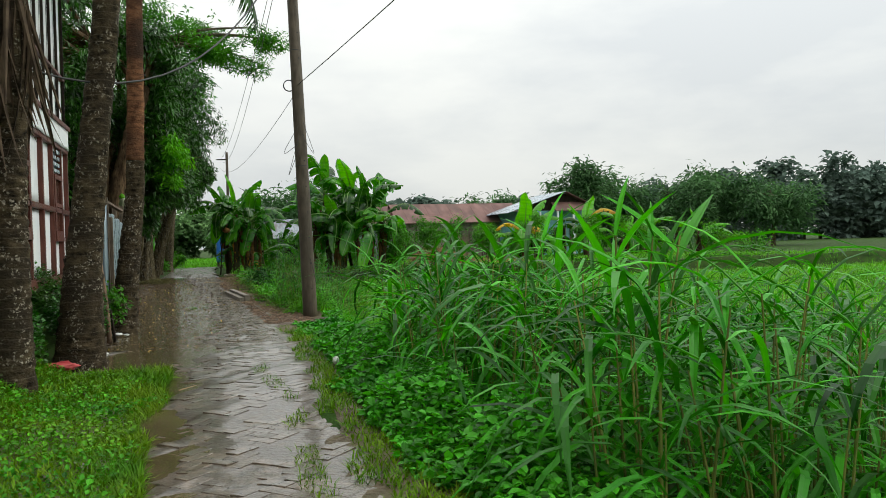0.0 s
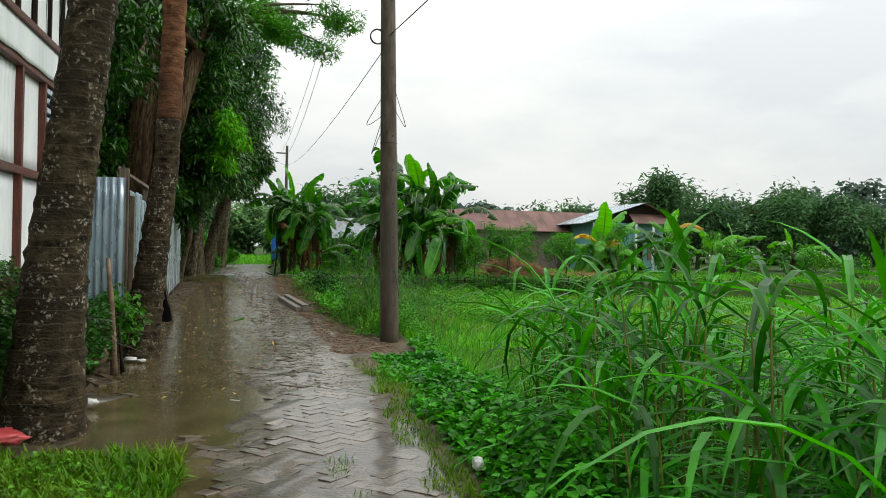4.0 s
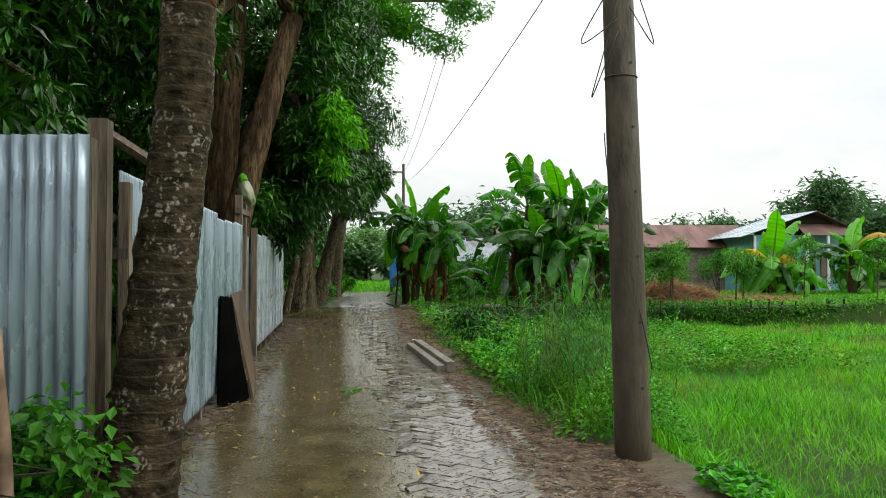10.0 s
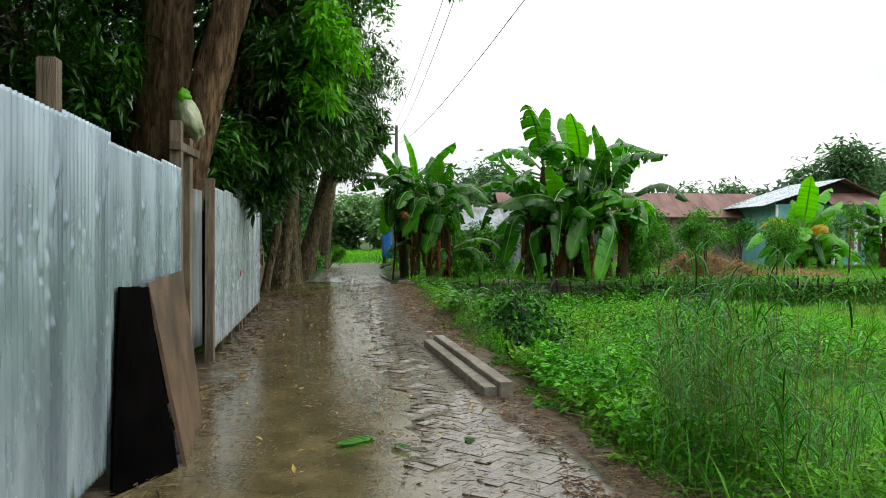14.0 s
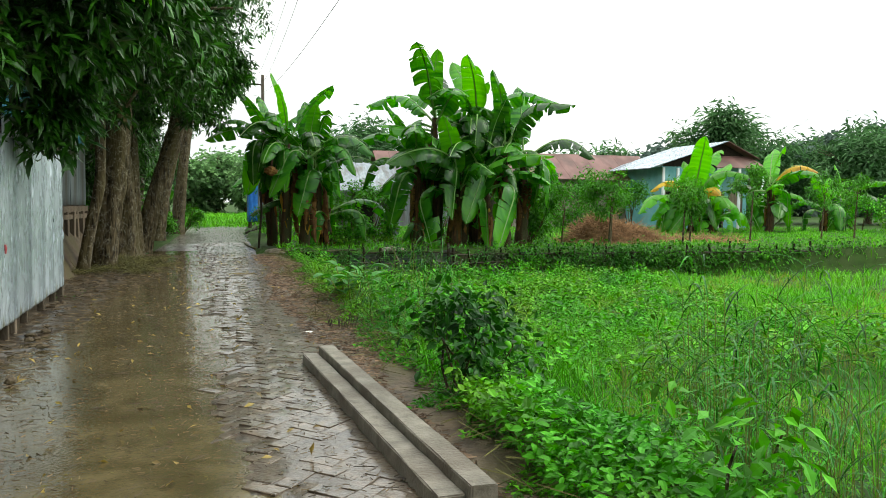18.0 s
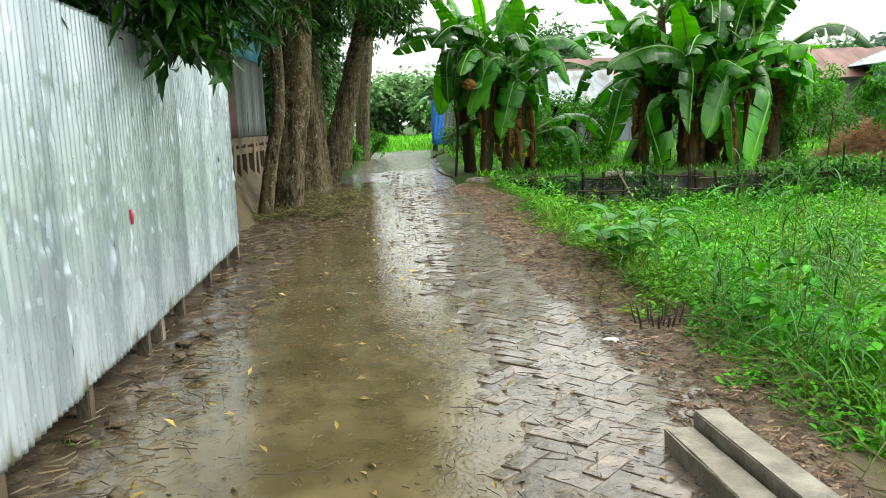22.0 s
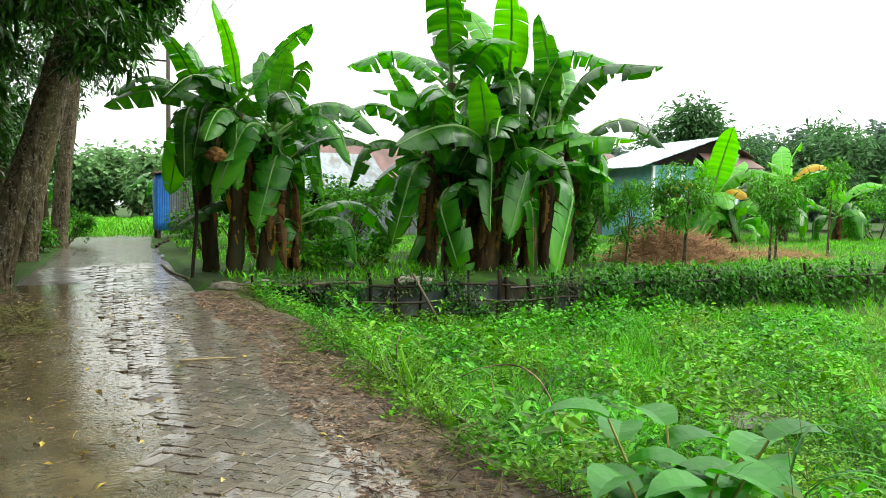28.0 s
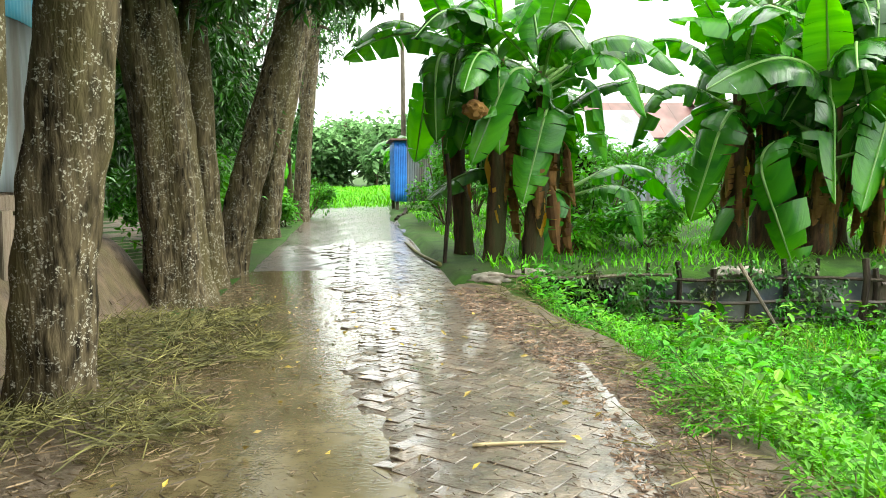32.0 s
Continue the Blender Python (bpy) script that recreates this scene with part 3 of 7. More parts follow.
def ground_z(x, y):
    x, y = np.asarray(x, float), np.asarray(y, float)
    d = x - road_right(y)
    flat = np.interp(y, (-8, 6, 9, 11.5, 14, 20, 33), (0.5, 0.6, 1.1, 1.1, 0.7, 0.55, 0.5))
    bank = ease((d - flat) / 1.3)
    z = np.where(d > 0, FIELD * bank + 0.05 * ripple(x, y, 1.3), 0.0)
    terrace = ease((y - 33.25 + 0.02 * x) / 0.35) * (d > 0.1)
    z = z * (1 - terrace) + terrace * (0.10 + 0.06 * ripple(x, y, 0.8, 2.0))
    left = fence_x(y) - x
    z = z + 0.10 * ease(left / 0.8) + 0.03 * ripple(x, y, 1.1, 4.0) * (left > 0.2)
    house_bank = 0.30 * ease((-1.75 - x) / 0.9) * ease((8.3 - y) / 1.5) * ease((y + 3) / 2)
    far = ease((np.hypot(x, y - 20) - 70) / 60)
    return (z + house_bank) * (1 - far) + 0.12 * far


def road_z(x, y):
    """The brick lane: proud in its middle, worn low and flooded on its fence side."""
    x, y = np.asarray(x, float), np.asarray(y, float)
    wet = np.interp(y, (-8, -1, 4, 8, 15, 20, 24, 27, 30, 36), (-1.6, -1.6, -1.35, -0.65, -0.8, -1.0, -1.25, -1.35, -1.5, -1.9))
    dry = fence_x(np.maximum(y, 9)) + np.interp(y, (-8, 2, 5, 8, 12, 20, 26, 30, 36), (1.1, 1.1, 0.5, 0.35, 0.3, 0.55, 0.9, 0.8, 0.5))
    n = (0.10 * ripple(x, y, 2.1) + 0.09 * ripple(x, y, 5.3, 1.0)) * np.interp(y, (3, 9, 20), (2.6, 1.4, 1.2))
    right = ease((x - wet + n) / np.interp(y, (4, 9), (1.5, 0.9)))
    left = ease((dry - x + n) / 0.6)
    z = -0.035 + 0.055 * right + 0.07 * left + (0.009 * ripple(x, y, 9.0, 3.0) + 0.006 * ripple(x, y, 23.0, 1.0)) * (1 - 0.8 * right)
    return z + 0.012 * ripple(x, y, 0.9, 5.0)


def sheet(xs, ys, fn):
    gx, gy = np.meshgrid(xs, ys)
    v = np.stack([gx, gy, fn(gx, gy)], -1).reshape(-1, 3)
    n = len(xs)
    i = (np.arange(len(ys) - 1)[:, None] * n + np.arange(n - 1)[None]).ravel()
    return v, np.stack([i, i + 1, i + 1 + n, i + n], -1)


def steps(*runs):
    out = []
    for a, b, s in runs:
        out.append(np.arange(a, b, s))
    return np.concatenate(out + [[runs[-1][1]]])


gxs = steps((-1500, -200, 260), (-200, -40, 20), (-40, -6, 2), (-6, 12, 0.15), (12, 40, 0.7), (40, 200, 16), (200, 1500, 260))
gys = steps((-1500, -200, 260), (-200, -30, 17), (-30, -9, 3), (-9, 45, 0.15), (45, 90, 1.0), (90, 300, 21), (300, 1500, 240))
gv, gq = sheet(gxs, gys, lambda x, y: ground_z(x, y) - 0.10 * ((x > -2.6) & (x < road_right(y) - 0.15) & (y > -8) & (y < 58)))
ground = tagged(solid("ground", gv, gq, M["soil"], smooth=True), "uneven grassy ground with wet soil", "ground", kind="structure")


def lane(xs, ys, fn):
    """A strip whose columns run from the wall side to the right edge of the lane."""
    u, y = np.meshgrid(xs, ys)
    lo, hi = np.where(y < 8.4, -1.95, fence_x(y) - 0.9), road_right(y) + 0.30
    x = lo + u * (hi - lo)
    z = fn(x, y)
    edge = ease((u - 0.93) / 0.07)
    z = z * (1 - edge) + edge * (ground_z(x, y) - 0.06)
    v = np.stack([x, y, z], -1).reshape(-1, 3)
    n = len(xs)
    i = (np.arange(len(ys) - 1)[:, None] * n + np.arange(n - 1)[None]).ravel()
    return v, np.stack([i, i + 1, i + 1 + n, i + n], -1)


lv, lq = lane(np.linspace(0, 1, 70), steps((-9, 40, 0.06), (40, 60, 0.3)), road_z)
road = tagged(solid("road", lv, lq, M["mud"], smooth=True), "narrow wet village lane, mud over old brick paving", "road", kind="structure")
wv, wq = lane(np.linspace(0.02, 0.72, 24), steps((-6, 35, 0.5), (35, 35.5, 0.5)), lambda x, y: 0 * x - 0.004)
water = tagged(solid("puddle", wv, wq, M["water"], smooth=True), "long shallow puddle of muddy brown rainwater", "puddle", kind="structure")


def verge_strip(u, y):
    return road_right(y) - 0.22 + u * np.interp(y, (-8, 6, 9, 12, 16, 30, 33), (0.75, 0.8, 1.5, 1.5, 1.1, 1.25, 0.9))


uu, yy = np.meshgrid(np.linspace(0, 1, 16), steps((-8, 33.0, 0.12), (33.0, 33.3, 0.3)))
vx = verge_strip(uu, yy)
vz = ground_z(vx, yy) + 0.018 * np.sin(math.pi * uu) ** 0.5 + 0.012 * ripple(vx, yy, 7.0, 2.0) - 0.09 * (uu == 0) - 0.09 * (uu == 1)
i = (np.arange(yy.shape[0] - 1)[:, None] * 16 + np.arange(15)[None]).ravel()
tagged(solid("roadside", np.stack([vx, yy, vz], -1).reshape(-1, 3), np.stack([i, i + 1, i + 17, i + 16], -1), M["earth"], smooth=True), "damp brown earth shoulder beside the lane", "roadside", kind="structure")


yv, yq = sheet(np.linspace(-9, -2.9, 50), np.linspace(24.3, 55, 190), lambda x, y: ground_z(x, y) + 0.03 * ease((x + 9) / 0.5) * ease((-2.9 - x) / 0.4) - 0.03 + 0.012 * ripple(x, y, 6.0, 1.0) + 0.72 * ease((-3.2 - x + 0.08 * ripple(x, y, 2.0)) / 0.62) * ease((y - 24.3) / 1.0) * ease((34 - y) / 1.5))
tagged(solid("yard", yv, yq, M["earth"], smooth=True), "trodden dark earth yard under the trees", "yard", kind="structure")


# ---- sheets of corrugated tin ----
def tin_sheet(width, height, pitch=0.062, depth=0.0075, thick=0.0018, dents=0.004, seed=0, knocks=0):
    """One sheet in its own x-z plane, waves along x, real thickness; returns points and quads."""
    g = np.random.default_rng(seed)
    rows = 90 if knocks else 7
    nx = max(8, int(width / pitch * 6))
    xs, zs = np.linspace(0, width, nx + 1), np.linspace(0, height, rows)
    x, z = np.meshgrid(xs, zs)
    y = depth * np.sin(2 * math.pi * x / pitch)
    for _ in range(7):
        cx, cz, r = g.uniform(0, width), g.uniform(0, height), g.uniform(0.08, 0.3)
        y = y + dents * g.normal() * np.exp(-((x - cx) ** 2 + (z - cz) ** 2) / r**2)
    for _ in range(knocks):
        cx, cz, r, h = g.uniform(0, width), height * np.clip(g.normal(0.42, 0.22), 0.03, 0.97), g.uniform(0.010, 0.022), g.uniform(0.015, 0.045)
        y = y + g.choice((-1, 1)) * g.uniform(0.006, 0.013) * np.exp(-(((x - cx) / r) ** 2 + ((z - cz) / h) ** 2))
    for _ in range(knocks // 12):
        cx, cz = g.uniform(0, width), height * g.uniform(0.1, 0.9)
        y = y + 0.012 * g.normal() * np.exp(-(((x - cx - 0.3 * (z - cz)) / 0.02) ** 2 + ((z - cz) / 0.16) ** 2))
    z = z + 0.006 * np.sin(x * 9 + g.random() * 6) * (zs[:, None] == 0)
    front = np.stack([x, y, z], -1).reshape(-1, 3)
    back = front + (0, thick, 0)
    n = nx + 1
    i = (np.arange(rows - 1)[:, None] * n + np.arange(n - 1)[None]).ravel()
    q = np.stack([i, i + 1, i + 1 + n, i + n], -1)
    qb = q[:, ::-1] + len(front)
    k = np.arange(n - 1)
    off = len(front)
    rim = [np.stack([k, k + off, k + 1 + off, k + 1], -1), np.stack([k + (rows - 1) * n, k + 1 + (rows - 1) * n, k + 1 + (rows - 1) * n + off, k + (rows - 1) * n + off], -1)]
    return np.concatenate([front, back]), np.concatenate([q, qb, *rim])


def tin_part(name, a, b, z0, z1, material, parent, label="", seed=0, lean=0.0, pitch=0.062, depth=0.0075, knocks=0):
    """A sheet from a to b (x, y), standing from z0 to z1, under parent at the world's origin."""
    a, b = Vector((*a, 0)), Vector((*b, 0))
    w = (b - a).length
    v, q = tin_sheet(w, z1 - z0, seed=seed, pitch=pitch, depth=depth, knocks=knocks)
    ob = solid(name, v, q, material, smooth=True)
    ob.matrix_world = Matrix.Translation((a.x, a.y, z0)) @ Matrix.Rotation(math.atan2(b.y - a.y, b.x - a.x), 4, "Z") @ Matrix.Rotation(lean, 4, "X")
    if parent:
        ob.parent = parent
    if label:
        ob["label"] = label
    return ob


def post(name, x, y, z0, z1, w, material, parent, d=None, tilt=0.0, label="", bevel=0.006):
    d = d or w
    bm = box_bm(-w / 2, w / 2, -d / 2, d / 2, 0, z1 - z0, bevel)
    ob = part(name, bm, material, parent, label)
    ob.matrix_world = Matrix.Translation((x, y, z0)) @ Matrix.Rotation(tilt, 4, "Y")
    return ob


# ---- timber and tin house beside the lane ----
HX = -2.55
house = thing("timber_house", (0, 0, 0), "two-storey village house of white tin panels in red-brown timber framing", "house")
HY0, HY1 = -1.2, 8.44
cuts = [HY0, 0.3, 1.1, 2.6, 3.6, 4.72, 5.55, 6.39, 7.16, 7.87, HY1]
windows = ((1.1, 2.6), (4.72, 5.55), (7.16, 7.87))
# Solid box; the dimness of the rooms is put into its colour.
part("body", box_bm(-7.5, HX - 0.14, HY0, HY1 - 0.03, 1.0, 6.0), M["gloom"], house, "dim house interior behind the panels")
for lo, hi in zip(cuts, cuts[1:]):
    for z0, z1 in ((1.08, 2.03), (2.11, 3.04)):
        if (lo, hi) in windows:
            z0, z1 = (1.08, 1.60) if z0 < 2 else (3.0, 3.04)
        tin_part("panel", (HX - 0.03, lo + 0.03), (HX - 0.03, hi - 0.03), z0, z1, M["tin_white"], house, seed=int(lo * 10 + z0 * 100), pitch=0.10, depth=0.006)
for y in cuts:
    post("stud", HX, y, 0.98, 3.10, 0.07, M["timber_red"], house, d=0.075)
for z, h in ((0.93, 0.15), (2.035, 0.075), (3.04, 0.10)):
    part("rail", box_bm(HX - 0.045, HX + 0.045, HY0, HY1 + 0.035, z, z + h, 0.006), M["timber_red"], house)
for lo, hi in windows:
    win = part("window", box_bm(HX - 0.05, HX + 0.055, lo + 0.036, hi - 0.036, 1.60, 1.68, 0.004), M["timber_red"], house, "barred wooden window")
    for z0, z1 in ((2.54, 2.62), (2.12, 2.18), (1.68, 1.76)):
        part("window_rail", box_bm(HX - 0.05, HX + 0.05, lo + 0.036, hi - 0.036, z0, z1, 0.004), M["timber_red"], win)
    part("shutter_board", box_bm(HX - 0.09, HX - 0.075, lo + 0.036, hi - 0.036, 1.76, 2.54), M["timber"], win)
    for y in (lo + 0.036, hi - 0.136):
        part("window_stile", box_bm(HX - 0.045, HX + 0.045, y, y + 0.10, 1.76, 2.54, 0.004), M["timber_red"], win)
    for z in (2.66, 2.76, 2.86, 2.96):
        part("vent_slat", box_bm(HX - 0.05, HX + 0.02, lo + 0.05, hi - 0.05, z, z + 0.055, 0.004), M["tin_old"], win, "grey louvre slat")
    n = max(6, int((hi - lo) / 0.085))
    for k in range(n):
        y = lo + 0.15 + (hi - lo - 0.30) * k / (n - 1)
        part("bar", box_bm(HX - 0.02, HX + 0.005, y - 0.011, y + 0.011, 1.76, 2.54), M["timber_red"], win)
tin_part("band", (HX + 0.06, HY0), (HX + 0.06, HY1), 3.10, 3.42, M["tin_white"], house, "white tin skirt between the storeys", seed=5, pitch=0.12, depth=0.003)
for z, h, o in ((3.42, 0.07, 0.09), (4.24, 0.05, 0.03), (5.75, 0.08, 0.05)):
    part("upper_rail", box_bm(HX - 0.04, HX + o, HY0, HY1 + 0.03, z, z + h, 0.005), M["timber_red"], house)
ups = np.linspace(HY0, HY1, 19)
for y in ups:
    post("upper_stud", HX, y, 3.49, 5.75, 0.04, M["dark"], house)
for lo, hi in zip(ups, ups[1:]):
    for z0, z1 in ((3.50, 4.23), (4.30, 5.74)):
        tin_part("upper_panel", (HX - 0.03, lo + 0.02), (HX - 0.03, hi - 0.02), z0, z1, M["tin_white"], house, seed=int(lo * 10 + z0 * 7), pitch=0.12, depth=0.003)
tin_part("gable_wall", (-7.5, HY1), (HX - 0.05, HY1), 1.0, 5.9, M["tin_dark"], house, "dull tin end wall", seed=9)
part("roof", box_bm(-8.0, HX + 0.5, HY0 - 0.4, HY1 + 0.4, 5.95, 6.03, 0.01), M["tin_red"], house, "rusty tin roof")
for y in (0.0, 2.2, 4.4, 6.6, 8.4):
    post("stilt", HX - 0.15, y, 0.0, 0.95, 0.16, M["concrete"], house)
# The shade under the floor is painted into the plinth's colour.
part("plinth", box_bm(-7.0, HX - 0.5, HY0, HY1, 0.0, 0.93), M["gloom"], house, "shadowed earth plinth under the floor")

# ---- tin fence along the lane ----
fence = thing("tin_fence", (0, 0, 0), "tall fence of weathered corrugated tin sheets on timber posts", "fence")
tin_part("end_sheet", (-2.47, 8.42), (-1.93, 8.36), 0.45, 2.20, M["tin_old"], fence, "striped dull tin sheet turned across the fence", seed=3, pitch=0.085, depth=0.019)
ys_a = [9.0, 9.75, 10.5, 11.3, 12.05, 12.85, 13.6, 14.4, 15.15]
for k, (y0, y1) in enumerate(zip(ys_a, ys_a[1:])):
    tin_part("tin_sheet", (fence_x(y0) + 0.03 + 0.006 * (k % 2), y0 - 0.03), (fence_x(y1) + 0.03 + 0.006 * (k % 2), y1 + 0.03), 0.14, 2.09 + 0.03 * math.sin(k * 2.1), M["tin_old"], fence, seed=20 + k, knocks=40)
ys_b = [17.55, 18.4, 19.25, 20.1, 20.95, 21.8, 22.6, 23.4, 24.15]
for k, (y0, y1) in enumerate(zip(ys_b, ys_b[1:])):
    tin_part("tin_sheet", (fence_x(y0) + 0.03 + 0.006 * (k % 2), y0 - 0.03), (fence_x(y1) + 0.03 + 0.006 * (k % 2), y1 + 0.03), 0.20, 2.10 + 0.03 * math.sin(k * 1.7), M["tin"], fence, seed=40 + k, knocks=70)
tin_part("gate_sheet", (fence_x(15.9) - 0.25, 15.9), (fence_x(17.4) - 0.1, 17.4), 0.25, 2.05, M["tin_dark"], fence, "dull tin gate leaf set back", seed=60)
for y, h, w in ((8.75, 2.35, 0.11), (8.5, 2.2, 0.09), (12.0, 2.35, 0.09), (15.30, 2.55, 0.10), (15.75, 2.45, 0.12), (17.45, 2.2, 0.10), (20.9, 1.9, 0.08), (24.2, 0.35, 0.09)):
    post("fence_post", fence_x(y) - 0.02, y, -0.02, h, w, M["timber"], fence)
for y in (18.5, 19.5, 20.6, 21.6, 22.7, 23.6):
    post("fence_leg", fence_x(y) - 0.03, y, -0.05, 0.6, 0.07, M["concrete"], fence)
v, q, t = tube([(-2.12, 8.95, 2.36), (-1.76, 9.05, 2.12)], 0.035, 4)
under(solid("brace", v, q, M["timber"], t), fence, "short slanting timber brace")
post("gate_jamb", -1.95, 9.02, 0.0, 2.02, 0.07, M["timber"], fence)
part("gate_rail", box_bm(-2.30, -1.92, 8.98, 9.02, 1.55, 1.62, 0.005), M["timber"], fence)
part("lintel", box_bm(fence_x(15.5) - 0.05, fence_x(15.5) + 0.05, 15.2, 16.0, 2.28, 2.36, 0.006), M["timber"], fence)
for z in (0.7, 1.8):
    for y0, y1 in ((9.0, 15.2), (17.5, 24.2)):
        v, q, t = tube([(fence_x(y0) - 0.03, y0, z), (fence_x(y1) - 0.03, y1, z)], 0.03, 6)
        under(solid("batten", v, q, M["timber"], t), fence)

v, q, t = tube([(fence_x(20.35) + 0.044, 20.35, 1.00), (fence_x(20.35) + 0.045, 20.36, 0.96), (fence_x(20.35) + 0.044, 20.35, 0.91)], [0.009, 0.013, 0.008], 6)
under(solid("paint_mark", v, q, M["redbag"], t, smooth=True), fence, "red paint smear on the tin")

# ---- grey tin house on stilts, behind the trees ----
hut = thing("stilt_house", (0, 0, 0), "grey tin house with a blue painted band, raised on timber stilts", "house")
H2X = -3.75
k = 0
for y0, y1, m in ((24.8, 25.7, "tin_dark"), (25.7, 26.6, "tin_dark"), (26.6, 27.5, "tin_dark"), (27.5, 28.4, "tin_dark"), (28.4, 28.9, "tin_red"), (28.9, 29.8, "tin_dark"), (29.8, 30.7, "tin_dark"), (30.7, 31.6, "tin_dark")):
    k += 1
    tin_part("wall_sheet", (H2X + 0.004 * (k % 2), y0), (H2X + 0.004 * (k % 2), y1), 1.33, 2.72, M[m], hut, seed=80 + k, depth=0.003, pitch=0.13)
    tin_part("blue_sheet", (H2X + 0.012 + 0.004 * (k % 2), y0), (H2X + 0.012 + 0.004 * (k % 2), y1), 2.70, 3.55, M["blue_wall"], hut, "faded blue painted tin", seed=90 + k, depth=0.006)
tin_part("end_wall", (H2X - 4, 31.62), (H2X, 31.62), 1.33, 3.5, M["tin_dark"], hut, seed=77)
tin_part("near_wall", (H2X - 4, 24.8), (H2X, 24.8), 1.33, 3.5, M["tin_dark"], hut, seed=78)
part("floor_beam", box_bm(H2X - 0.1, H2X + 0.03, 24.7, 31.7, 1.18, 1.31, 0.01), M["timber"], hut)
part("floor", box_bm(H2X - 4, H2X - 0.03, 24.8, 31.6, 1.28, 1.33), M["timber"], hut)
part("sill_beam", box_bm(H2X - 0.16, H2X + 0.06, 24.7, 31.7, 1.04, 1.14, 0.01), M["timber"], hut)
for i, y in enumerate(np.linspace(24.9, 31.5, 13)):
    post("stilt", H2X - 0.04, y, 0.35, 1.2, 0.20, M["timber"], hut, tilt=0.03 * math.sin(i * 2.3))
    post("inner_stilt", H2X - 1.6, y + 0.2, 0.0, 1.28, 0.13, M["dark"], hut)
part("roof", box_bm(H2X - 4.4, H2X + 0.45, 24.4, 32.0, 3.55, 3.62, 0.01), M["tin_dark"], hut, "overhanging tin roof")

# ---- houses across the field and the shed at the bend ----
shed = thing("lane_shed", (0.35, 51.5, 0), "small tin shed with a blue door side on short stilts", "shed")


def local(ob, parent):
    ob.parent = parent
    ob.matrix_parent_inverse = parent.matrix_basis.inverted()
    return ob


local(part("body", box_bm(0.42, 2.2, 51.5, 54.5, 0.45, 2.62), M["tin_dark"], None), shed)
local(tin_part("side", (0.35, 51.45), (0.35, 54.5), 0.45, 2.6, M["blue"], None, "bright blue side sheet", seed=4), shed)
local(tin_part("door_sheet", (0.36, 51.43), (0.80, 51.43), 0.45, 2.6, M["blue"], None, "bright blue door sheet", seed=14), shed)
local(tin_part("front", (0.80, 51.45), (2.2, 51.45), 0.45, 2.6, M["tin_dark"], None, seed=6), shed)
local(part("roof", box_bm(0.2, 2.5, 51.2, 54.8, 2.62, 2.68, 0.01), M["tin_red"], None), shed)
for x, y in ((0.45, 51.6), (2.1, 51.6), (0.45, 54.4), (2.1, 54.4)):
    local(post("stilt", x, y, -0.02, 0.46, 0.12, M["concrete"], None), shed)


def gable_house(name, x0, x1, y0, y1, wall, ridge, wall_mat, roof_mat, label, doors=(), roof_back=None):
    h = thing(name, (0, 0, 0), label, "house")
    t = 0.15
    part("wall", box_bm(x0, x1, y0, y0 + t, 0, wall), wall_mat, h)
    part("wall", box_bm(x0, x1, y1 - t, y1, 0, wall), wall_mat, h)
    part("wall", box_bm(x0, x0 + t, y0 + t, y1 - t, 0, wall), wall_mat, h)
    part("wall", box_bm(x1 - t, x1, y0 + t, y1 - t, 0, wall), wall_mat, h)
    o, ym = 0.6, (y0 + y1) / 2
    for sgn, ye in ((1, y0 - o), (-1, y1 + o)):
        n = max(2, int((x1 - x0 + 2 * o) / 0.95))
        for k in range(n):
            xa = x0 - o + (x1 - x0 + 2 * o) * k / n
            xb = x0 - o + (x1 - x0 + 2 * o) * (k + 1) / n - 0.01
            e = wall - 0.15
            v = np.array([(xa, ye, e), (xb, ye, e), (xb, ym, ridge), (xa, ym, ridge)])
            v = np.concatenate([v, v - (0, 0, 0.04)]) + (0, 0, 0.004 * (k % 2))
            q = [(0, 1, 2, 3), (7, 6, 5, 4), (0, 4, 5, 1), (1, 5, 6, 2), (2, 6, 7, 3), (3, 7, 4, 0)]
            under(solid("roof_sheet", v, q, roof_mat if sgn > 0 else roof_back or roof_mat), h)
    for x in (x0 + 0.02, x1 - 0.02):
        under(solid("gable", [(x, y0, wall), (x, y1, wall), (x, ym, ridge - 0.08), (x + 0.06, y0, wall), (x + 0.06, y1, wall), (x + 0.06, ym, ridge - 0.08)],
                    [(0, 1, 4, 3), (1, 2, 5, 4), (2, 0, 3, 5)], wall_mat, [(0, 2, 1), (3, 4, 5)]), h)
    for x, w, z0, z1, kind in doors:
        # A doorway is a flat panel with the room's shade as its colour.
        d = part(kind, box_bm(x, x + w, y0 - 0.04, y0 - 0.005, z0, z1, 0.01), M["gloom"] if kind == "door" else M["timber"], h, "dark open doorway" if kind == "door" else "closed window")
        part("frame", box_bm(x - 0.08, x, y0 - 0.06, y0 - 0.002, z0, z1 + 0.08), M["timber"], d)
        part("frame", box_bm(x + w, x + w + 0.08, y0 - 0.06, y0 - 0.002, z0, z1 + 0.08), M["timber"], d)
    return h


